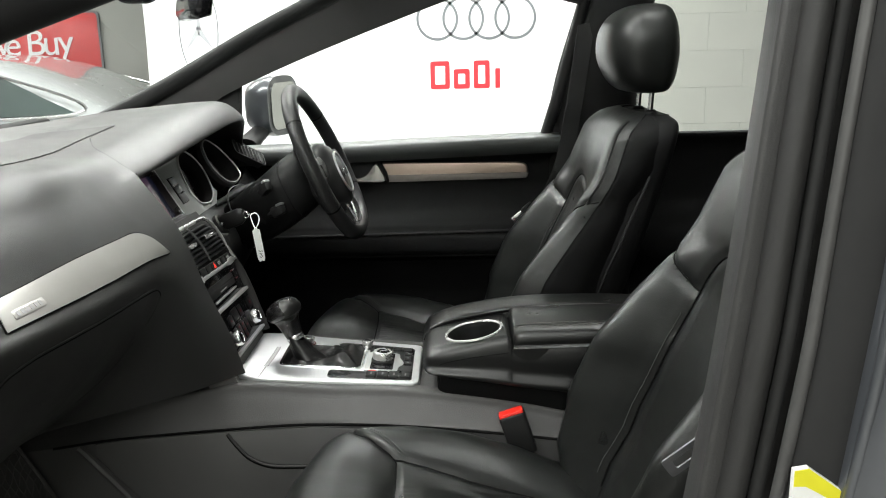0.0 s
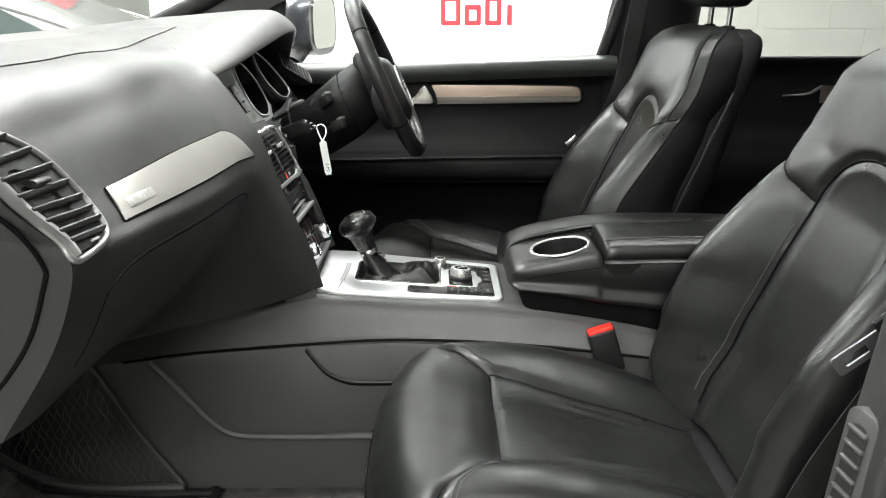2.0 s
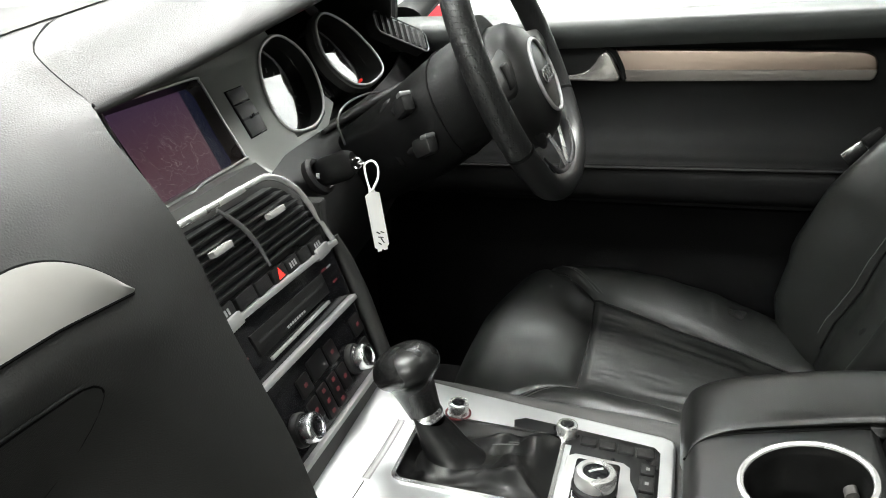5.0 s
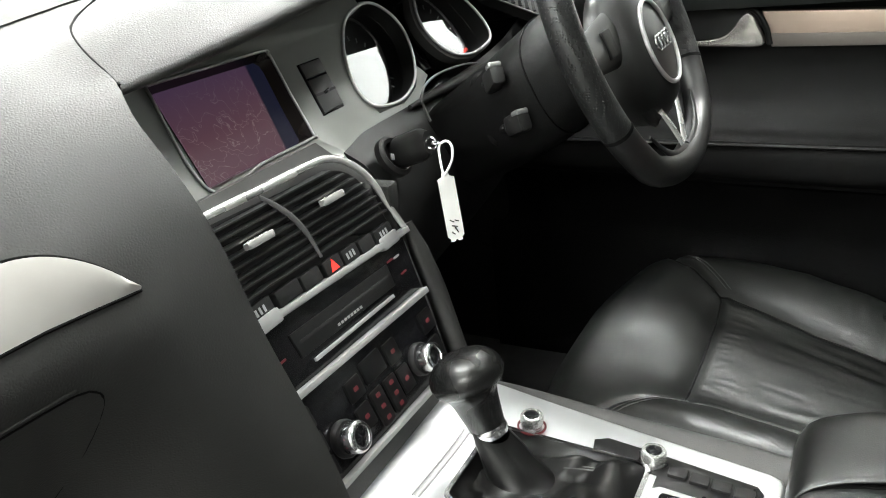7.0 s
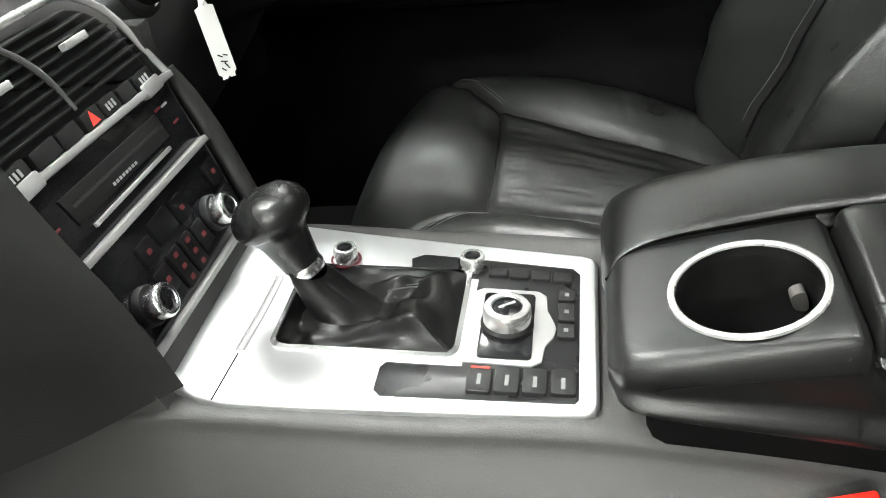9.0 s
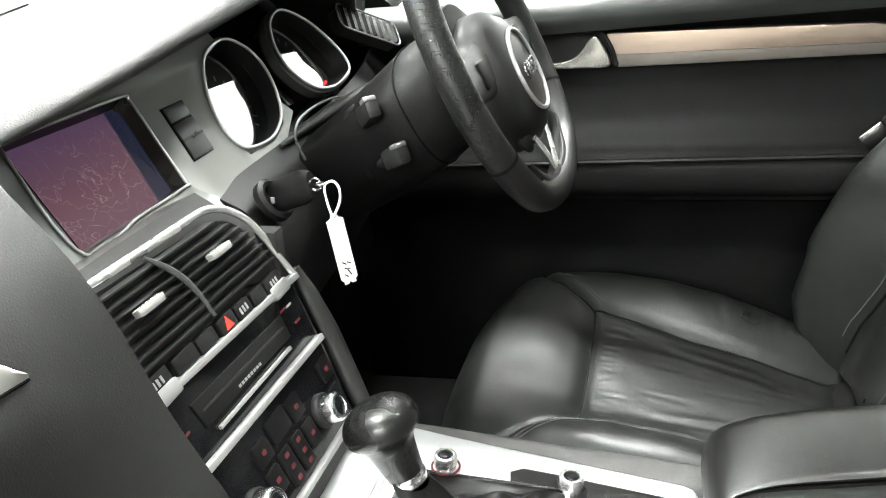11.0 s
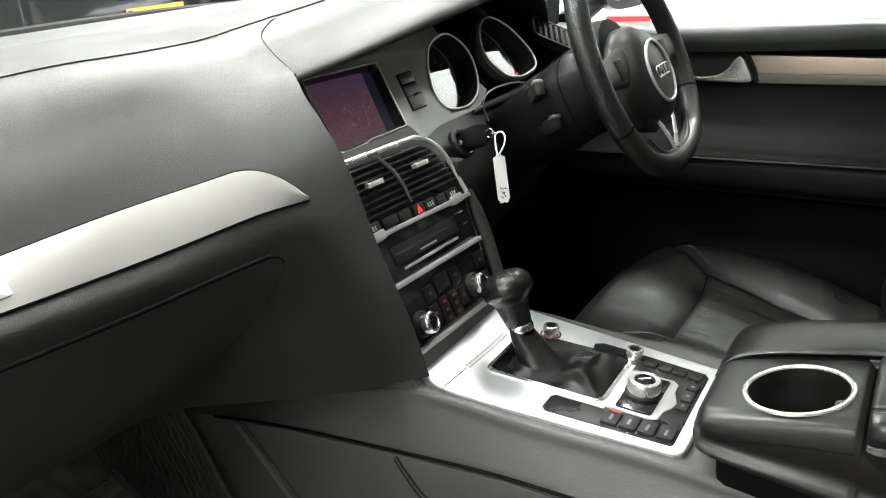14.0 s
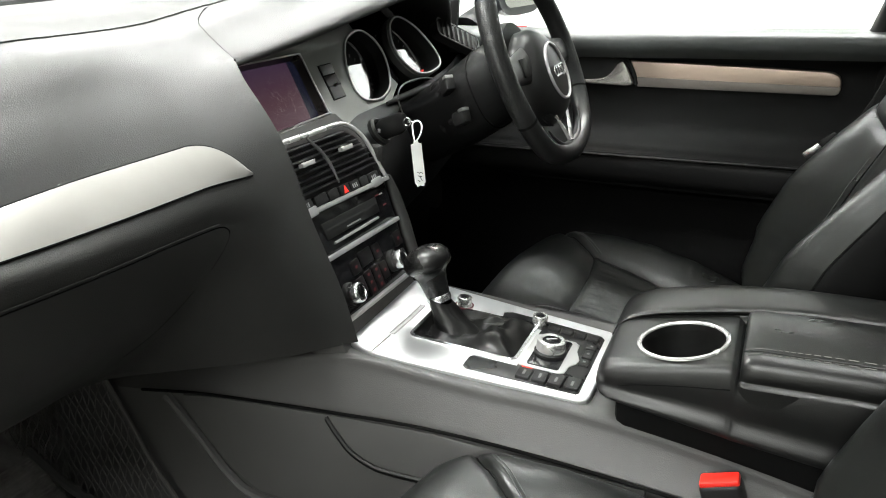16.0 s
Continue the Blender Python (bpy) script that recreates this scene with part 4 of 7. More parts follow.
    part("slot_rim", plate([(-0.075, sv(0.9195)), (0.074, sv(0.9140)), (0.076, sv(0.9345)), (-0.077, sv(0.941))], 0.004, STK @ Matrix.Translation((0, 0, 0.003)), 0.001), DARK, rad)
    part("disc_slot", plate([(-0.070, sv(0.930)), (0.070, sv(0.9240)), (0.070, sv(0.9265)), (-0.070, sv(0.9325))], 0.002, STK @ Matrix.Translation((0, 0, 0.0035))), VOID, rad)
    part("bright_bar", plate([(-0.064, sv(0.9107)), (0.0635, sv(0.9065)), (0.0635, sv(0.9095)), (-0.064, sv(0.9137))], 0.003, STK @ Matrix.Translation((0, 0, 0.0045)), 0.0005), SATIN, rad, "bright bar below the slot")
    for k in range(8):
        part("legend_bar", plate([(-0.022 + 0.005 * k, sv(0.9205) - 0.0002 * k), (-0.019 + 0.005 * k, sv(0.9205) - 0.0002 * k), (-0.019 + 0.005 * k, sv(0.9227) - 0.0002 * k), (-0.022 + 0.005 * k, sv(0.9227) - 0.0002 * k)], 0.0006, STK @ Matrix.Translation((0, 0, 0.0040))), LEGEND, rad)
    for u, z, mt in ((-0.096, 0.928, REDLEG), (0.096, 0.918, REDLEG), (0.096, 0.934, LEGEND), (0.084, 0.935, REDLEG)):
        part("legend_bar", plate(rrect(u - 0.005, sv(z) - 0.001, u + 0.005, sv(z) + 0.001, 0.0005, 2), 0.0006, STK @ Matrix.Translation((0, 0, 0.0018))), mt, rad)
    # heater panel
    ac = part("heater_panel", plate([(-0.118, sv(0.8245)), (0.099, sv(0.8190)), (0.111, sv(0.8880)), (-0.118, sv(0.897))], 0.02, STK @ Matrix.Translation((0, 0, 0.001)), 0.001), GLOSS, st, "black heater control panel")
    for u0, u1, z0, z1, n in ((-0.116, -0.096, 0.872, 0.890, 1), (-0.114, -0.096, 0.850, 0.868, 1), (-0.114, -0.096, 0.829, 0.846, 1), (-0.050, -0.028, 0.862, 0.880, 1), (-0.022, 0.010, 0.864, 0.884, 0),
                              (-0.052, -0.032, 0.836, 0.857, 1), (-0.027, -0.009, 0.826, 0.858, 3), (-0.004, 0.014, 0.826, 0.857, 3), (0.018, 0.036, 0.832, 0.855, 1), (0.016, 0.036, 0.861, 0.881, 1), (0.082, 0.104, 0.858, 0.878, 1), (0.078, 0.098, 0.832, 0.852, 1)):
        b = part("button", plate(rrect(u0, sv(z0), u1, sv(z1), 0.002), 0.004, STK @ Matrix.Translation((0, 0, 0.0035)), 0.0008), HEATKEY, ac)
        for k in range(n):
            zc = z0 + (z1 - z0) * (k + 0.5) / n
            part("legend", plate(rrect((u0 + u1) / 2 - 0.003, sv(zc) - 0.002, (u0 + u1) / 2 + 0.003, sv(zc) + 0.002, 0.001, 2), 0.0006, STK @ Matrix.Translation((0, 0, 0.004))), REDLEG, b)
    for u, z in ((-0.0765, 0.8470), (0.0570, 0.8460)):
        m = STK @ Matrix.Translation((u, sv(z), 0.001))
        k = part("temperature_knob", lathe([(0.0118, 0.0), (0.0118, 0.007), (0.0140, 0.009), (0.0140, 0.018), (0.0130, 0.0205), (0.0112, 0.0215), (0.0090, 0.0215), (0.0080, 0.019)], 40, m, False), CHROME, ac, "chrome heater knob")
        part("knob_cap", lathe([(0.0088, 0.0), (0.0088, 0.0195), (0.0075, 0.0205), (0.0005, 0.0208)], 24, m), GLOSS, k, "black cap")
        part("knob_skirt", lathe([(0.0165, 0.0), (0.0165, 0.004), (0.0150, 0.0065), (0.011, 0.0065)], 36, m, False), DARK, k, "black skirt")
    part("tunnel_side", rbox(-0.16, 0.125, 0.72, 0.60, 0.02, 0.56, 0.004), SHADECARPET, d)
    # dark column beside the stack, down to the console
    col = [(0.127, 0.950), (0.125, 0.92), (0.121, 0.88), (0.106, 0.80)]
    path = cr([(0.143 + (0.95 - z) * 0.4 - 0.004, u + 0.016, z) for u, z in col], 24)
    part("stack_edge", tube(path, [0.006, 0.011, 0.012, 0.011], 12, False, 0.9), DASH, d)


def driver_side(d):
    """Fascia below the dials, driver's vent and knee panel."""
    rows = []
    for y, a, b, c, e, g in ((0.15, (0.07, 1.02), (0.10, 1.00), (0.125, 0.95), (0.11, 0.86), (0.02, 0.72)), (0.25, (0.06, 1.03), (0.09, 1.00), (0.115, 0.94), (0.09, 0.85), (0.0, 0.72)),
                             (0.45, (0.06, 1.03), (0.09, 1.00), (0.11, 0.94), (0.08, 0.85), (-0.02, 0.74)), (0.62, (0.05, 1.04), (0.08, 1.00), (0.10, 0.94), (0.06, 0.86), (-0.02, 0.78)), (0.74, (0.03, 1.05), (0.06, 1.0), (0.08, 0.94), (0.03, 0.88), (-0.02, 0.82))):
        rows.append([(x, y, z) for x, z in (a, b, c, e, g)])
    part("knee_panel", thick(loft(rows, 24, 24), 0.006), DARK, d, "dark knee panel under the steering column")
    # vent by the driver's door
    m = axes((0.066, 0.640, 1.100), (0.45, 0.80, -0.42), (-0.50, 0.55, 0.90))
    v = part("driver_vent", plate(rrect(-0.058, -0.019, 0.058, 0.019, 0.012), 0.02, m, 0.002), VOID, d, "driver's side air vent")
    part("vent_frame", tube([m @ Vector((a, b, 0.001)) for a, b in rrect(-0.060, -0.021, 0.060, 0.021, 0.013)], 0.0014, 8, True), DIVIDER, v, "satin frame")
    for i in range(8):
        u = -0.049 + 0.014 * i
        part("slat", rbox(0, 0, 0, 1, 1, 1, 0, 1, m @ Matrix.Translation((u, 0, 0.001)) @ Matrix.Rotation(radians(30), 4, "Y") @ Matrix.Diagonal((0.0034, 0.034, 0.006, 1))), DARK, v)
    part("column_bezel", tube([(0.110, 0.268, 1.020), (0.108, 0.258, 1.045), (0.107, 0.270, 1.060), (0.105, 0.310, 1.064), (0.104, 0.370, 1.060), (0.103, 0.416, 1.052)], 0.0014, 8, samples=30), DIVIDER, d, "thin grey bezel")
    # ignition lock and its bezel
    lock = axes((0.112, 0.178, 1.008), (0, 1, 0), (-0.69, 0, 1))
    part("ignition_bezel", lathe([(0.023, -0.004), (0.023, 0.003), (0.019, 0.006), (0.015, 0.004), (0.014, -0.002), (0.0, -0.002)], 32, lock), DARK, d, "round ignition lock")


def screen_material():
    m = bpy.data.materials.new("lit_map_screen")
    m.use_nodes = True
    nt = m.node_tree
    b = nt.nodes["Principled BSDF"]
    b.inputs["Base Color"].default_value = (0.012, 0.010, 0.013, 1)
    b.inputs["Roughness"].default_value = 0.22
    b.inputs["Specular IOR Level"].default_value = 0.22
    tc = nt.nodes.new("ShaderNodeTexCoord")
    v = nt.nodes.new("ShaderNodeTexVoronoi")
    v.feature = "DISTANCE_TO_EDGE"
    v.inputs["Scale"].default_value = 24
    n = nt.nodes.new("ShaderNodeTexNoise")
    n.inputs["Scale"].default_value, n.inputs["Detail"].default_value = 25, 3
    mix = nt.nodes.new("ShaderNodeMixRGB")
    mix.inputs["Fac"].default_value = 0.22
    nt.links.new(tc.outputs["Object"], n.inputs["Vector"])
    nt.links.new(tc.outputs["Object"], mix.inputs["Color1"])
    nt.links.new(n.outputs["Color"], mix.inputs["Color2"])
    nt.links.new(mix.outputs["Color"], v.inputs["Vector"])
    ramp = nt.nodes.new("ShaderNodeValToRGB")
    ramp.color_ramp.elements[0].position, ramp.color_ramp.elements[0].color = 0.0, (0.135, 0.098, 0.105, 1)
    ramp.color_ramp.elements[1].position, ramp.color_ramp.elements[1].color = 0.022, (0.066, 0.030, 0.040, 1)
    nt.links.new(v.outputs["Distance"], ramp.inputs["Fac"])
    # the map ends towards the right in a dark blue menu column
    sep = nt.nodes.new("ShaderNodeSeparateXYZ")
    nt.links.new(tc.outputs["Object"], sep.inputs["Vector"])
    lean = nt.nodes.new("ShaderNodeMath")
    lean.operation = "MULTIPLY_ADD"
    lean.inputs[1].default_value = -0.32
    nt.links.new(sep.outputs["Z"], lean.inputs[0])
    nt.links.new(sep.outputs["Y"], lean.inputs[2])
    edge = nt.nodes.new("ShaderNodeMapRange")
    edge.inputs["From Min"].default_value, edge.inputs["From Max"].default_value = -0.2415, -0.2385
    nt.links.new(lean.outputs["Value"], edge.inputs["Value"])
    # cooler towards the top edge, and uneven
    cool = nt.nodes.new("ShaderNodeMapRange")
    cool.inputs["From Min"].default_value, cool.inputs["From Max"].default_value = 1.070, 1.125
    nt.links.new(sep.outputs["Z"], cool.inputs["Value"])
    tint = nt.nodes.new("ShaderNodeMixRGB")
    tint.inputs["Color2"].default_value = (0.034, 0.020, 0.042, 1)
    nt.links.new(cool.outputs["Result"], tint.inputs["Fac"])
    nt.links.new(ramp.outputs["Color"], tint.inputs["Color1"])
    mix2 = nt.nodes.new("ShaderNodeMixRGB")
    mix2.inputs["Color2"].default_value = (0.005, 0.006, 0.014, 1)
    nt.links.new(edge.outputs["Result"], mix2.inputs["Fac"])
    nt.links.new(tint.outputs["Color"], mix2.inputs["Color1"])
    nt.links.new(mix2.outputs["Color"], b.inputs["Emission Color"])
    b.inputs["Emission Strength"].default_value = 1.0
    return m


SCREEN = screen_material()
REDLEG = glow("dim_red_legend", (0.05, 0.006, 0.008), 0.9)
dashboard()


# ================================================================ centre console
TOP = axes((0.209, 0, 0.794), (1, 0, -0.068), (0, 1, 0))


def zp(x):
    return 0.794 - 0.068 * (x - 0.209)


def tp(pts):
    return [(x - 0.209, y) for x, y in pts]


def console():
    c = thing("centre_console", (0.4, 0, 0.45), "dark grey centre console with a brushed metal selector plate", "console")
    # body: sections across, along x
    secs = []
    for x, hw, zt, zs, wide in ((-0.30, 0.10, 0.735, 0.66, 0.155), (-0.05, 0.11, 0.745, 0.69, 0.155), (0.12, 0.118, 0.775, 0.705, 0.155), (0.22, 0.122, 0.792, 0.716, 0.155), (0.37, 0.120, 0.782, 0.722, 0.155), (0.52, 0.116, 0.772, 0.715, 0.155), (0.70, 0.116, 0.745, 0.695, 0.152), (0.90, 0.116, 0.70, 0.66, 0.150), (1.05, 0.11, 0.66, 0.60, 0.148)):
        secs.append([(x, -wide, 0.44), (x, -wide, 0.60), (x, -wide, zs), (x, -hw - 0.013, zt - 0.022), (x, -hw, zt - 0.003), (x, -0.05, zt - 0.004), (x, 0.05, zt - 0.004), (x, hw, zt - 0.003), (x, hw + 0.013, zt - 0.022), (x, wide, zs), (x, wide, 0.60), (x, wide, 0.44)])
    rows = [np.vstack([np.array(s)[:2], cr(np.array(s)[2:10], 40), np.array(s)[10:]]) for s in secs]
    rows = np.array(rows)
    cols = np.stack([cr(rows[:, j], 50) for j in range(rows.shape[1])], axis=1)
    for row in cols:
        for q in row:
            # hollow below the gaiter
            if 0.24 < q[0] < 0.44 and -0.088 < q[1] < 0.078 and q[2] > 0.74:
                q[2] -= 0.05
    part("body", grid(cols, False, False), LOWER, c, angle=30)
    # joint and raised edge along the side, with the knee pocket
    for s in (-1, 1):
        line = cr([(-0.12, s * 0.1565, 0.682), (0.0, s * 0.1565, 0.699), (0.197, s * 0.1570, 0.7145), (0.34, s * 0.1570, 0.721), (0.52, s * 0.1570, 0.713), (0.78, s * 0.1565, 0.683), (0.95, s * 0.155, 0.65)], 40)
        part("side_joint", tube(line, 0.0022, 6), SEAM, c)
        rim = cr([(-0.075, s * 0.157, 0.684), (-0.058, s * 0.157, 0.665), (-0.02, s * 0.157, 0.62), (0.02, s * 0.157, 0.573), (0.061, s * 0.157, 0.548), (0.15, s * 0.157, 0.543), (0.324, s * 0.157, 0.543), (0.6, s * 0.157, 0.543)], 50)
        part("side_rim", tube(rim, 0.008, 8, False, 1.0), LOWER, c)
        inner = [(-0.045, 0.690), (0.0, 0.697), (0.197, 0.711), (0.34, 0.717), (0.6, 0.703), (0.6, 0.555), (0.15, 0.555), (0.07, 0.558), (0.03, 0.583), (-0.01, 0.625), (-0.045, 0.668)]
        m = axes((0, s * 0.159, 0), (-s, 0, 0), (0, 0, 1))
        part("side_panel", plate([(-s * x, z) for x, z in inner], 0.006, m, 0.002), LOWER2, c, "soft grey side panel")
        pk = cr([(0.188, s * 0.1605, 0.708), (0.200, s * 0.1605, 0.690), (0.222, s * 0.1605, 0.664), (0.250, s * 0.1605, 0.650), (0.278, s * 0.1605, 0.646), (0.36, s * 0.1605, 0.646), (0.5, s * 0.1605, 0.646)], 30)
        part("pocket_lip", tube(pk, 0.0028, 6), DASH, c)
        part("pocket_gap", tube(pk + np.array([0, 0, -0.004]), 0.0022, 6), SEAM, c)
    # selector plate
    near = [(0.205, -0.110), (0.225, -0.119), (0.245, -0.122), (0.30, -0.121), (0.40, -0.117), (0.510, -0.112), (0.518, -0.108), (0.521, -0.100)]
    far = [(0.521, 0.070), (0.518, 0.078), (0.508, 0.082), (0.40, 0.094), (0.30, 0.106), (0.245, 0.114), (0.205, 0.112)]
    sp = part("selector_plate", plate(tp(near + far + [(0.190, 0.10), (0.190, -0.10)]), 0.008, TOP @ Matrix.Translation((0, 0, 0.003)), 0.003, 3), PLATE_ALU, c, "brushed aluminium selector plate")
    cut = TOP @ Matrix.Translation((0, 0, 0.02))
    bore(sp, plate(tp(rrect(0.265, -0.059, 0.411, 0.049, 0.010)), 0.05, cut))
    for p in sp.data.polygons:
        p.use_smooth = p.normal.z < 0.985 and p.normal.z > 0.1
    slot = [(0.2440, 0.032), (0.2450, 0.024), (0.2440, -0.02), (0.2415, -0.066)]
    part("ash_joint", tube([TOP @ Vector((x - 0.209, y, 0.0032)) for x, y in cr(slot, 24)], 0.0022, 8, False, 0.3), SATIN, sp, "shallow slot")
    for dx in (-0.0032, 0.0032):
        part("slot_edge", tube([TOP @ Vector((x + dx - 0.209, y, 0.0036)) for x, y in cr(slot, 24)], 0.0008, 8), LEGEND, sp, "bright slot edge")
    part("plate_joint", tube([TOP @ Vector((x - 0.209, y, 0.0033)) for x, y in ((0.2412, -0.070), (0.2385, -0.121))], 0.0006, 5), SEAM, sp)
    # black inserts
    part("button_field", plate(tp([(0.362, -0.106), (0.503, -0.102), (0.506, -0.098), (0.506, 0.052), (0.500, 0.060), (0.405, 0.070), (0.368, 0.073), (0.357, 0.066), (0.360, 0.050), (0.372, 0.044), (0.420, 0.040), (0.418, -0.070), (0.360, -0.070), (0.356, -0.076), (0.356, -0.100)]), 0.006, TOP @ Matrix.Translation((0, 0, 0.0038)), 0.0006), FIELD, c, "satin black button field")
    part("knob_surround", plate(tp([(0.418, -0.066), (0.470, -0.068), (0.478, -0.062), (0.480, -0.044), (0.486, -0.034), (0.488, -0.022), (0.484, -0.010), (0.480, 0.000), (0.479, 0.018), (0.472, 0.024), (0.426, 0.026), (0.418, 0.020)]), 0.006, TOP @ Matrix.Translation((0, 0, 0.0055)), 0.001), SATIN, c, "satin silver surround")
    part("knob_keys", plate(tp(rrect(0.428, -0.062, 0.470, 0.018, 0.004)), 0.004, TOP @ Matrix.Translation((0, 0, 0.007)), 0.001), GLOSS, c, "four black corner keys")
    # four keys along the near edge, and rows of small keys
    for i in range(4):
        x0 = 0.424 + 0.0205 * i
        b = part("key", plate(tp(rrect(x0, -0.099 + 0.0008 * i, x0 + 0.018, -0.073 + 0.0008 * i, 0.002)), 0.006, TOP @ Matrix.Translation((0, 0, 0.0075)), 0.001), DARK, c, "black key")
        part("legend_bar", plate(tp([(x0 + 0.0075, -0.092), (x0 + 0.0105, -0.092), (x0 + 0.0105, -0.081), (x0 + 0.0075, -0.081)]), 0.0005, TOP @ Matrix.Translation((0, 0, 0.0079))), KEYLEG, b)
        if i == 0:
            part("red_strip", plate(tp([(x0 + 0.002, -0.075), (x0 + 0.016, -0.075), (x0 + 0.016, -0.0735), (x0 + 0.002, -0.0735)]), 0.0005, TOP @ Matrix.Translation((0, 0, 0.0079))), REDMARK, b)
    for i in range(4):
        x0 = 0.428 + 0.0185 * i
        part("small_key", plate(tp(rrect(x0, 0.042 - 0.0015 * i, x0 + 0.0160, 0.055 - 0.0015 * i, 0.0015)), 0.005, TOP @ Matrix.Translation((0, 0, 0.0070)), 0.0008), DARK, c)
    for i, (ya, yb) in enumerate(((0.012, 0.026), (-0.014, 0.008), (-0.034, -0.018))):
        b = part("small_key", plate(tp(rrect(0.4885, ya, 0.5020, yb, 0.0015)), 0.005, TOP @ Matrix.Translation((0, 0, 0.0070)), 0.0008), DARK, c)
        part("legend_bar", plate(tp([(0.4935, (ya + yb) / 2 - 0.002), (0.497, (ya + yb) / 2 - 0.002), (0.497, (ya + yb) / 2 + 0.002), (0.4935, (ya + yb) / 2 + 0.002)]), 0.0005, TOP @ Matrix.Translation((0, 0, 0.0074))), KEYLEG, b)
    for name, x, y, r, h, label in (("control_knob", 0.449, -0.022, 0.0190, 0.022, "large satin control knob"), ("volume_knob", 0.413, 0.055, 0.0108, 0.014, "small satin volume knob"), ("start_button", 0.298, 0.060, 0.0108, 0.014, "round start button with a red ring")):
        m = TOP @ Matrix.Translation((x - 0.209, y, 0.004))
        k = part(name, lathe([(r * 0.90, 0.0), (r * 0.90, h * 0.30), (r, h * 0.36), (r, h * 0.86), (r * 0.93, h * 0.97), (r * 0.80, h), (r * 0.66, h), (r * 0.60, h - 0.002)], 40, m, False), KNOBMETAL, c, label)
        part("knob_cap", lathe([(r * 0.64, h - 0.006), (r * 0.64, h - 0.0015), (r * 0.5, h + 0.0005), (0.0005, h + 0.0008)], 28, m), GLOSS, k, "black cap")
        if name == "start_button":
            part("glow_ring", lathe([(r * 1.28, 0), (r * 1.28, 0.001), (r * 1.10, 0.001), (r * 1.10, 0)], 32, m, False), REDLEG, k, "dim red ring")
        if name == "control_knob":
            part("arrow", tube([m @ Vector((-0.006, -0.004, h + 0.0005)), m @ Vector((0.006, 0.004, h + 0.0005))], 0.0012, 5), LEGEND, k)
            part("skirt", lathe([(r * 1.12, 0.0), (r * 1.12, 0.006), (r * 1.0, 0.0085), (r * 0.9, 0.0085)], 40, m, False), DARK, k, "black skirt")
    return c


KEYLEG = mat("dim_grey_legend", (0.13, 0.13, 0.13), 0.6)
FIELD = mat("satin_black_panel", (0.008, 0.008, 0.0085), 0.28, vary=0.05)
LOWER2 = mat("soft_grey_plastic", (0.061, 0.060, 0.059), 0.55, grain=0.2, scale=900, vary=0.05)
KNOBMETAL = mat("satin_knob_metal", (0.56, 0.56, 0.55), 0.27, 0.8, vary=0.04)
PLATE_ALU = brushed("bright_brushed_aluminium", (0.76, 0.77, 0.78), 0.44, (3, 300, 300))
console()


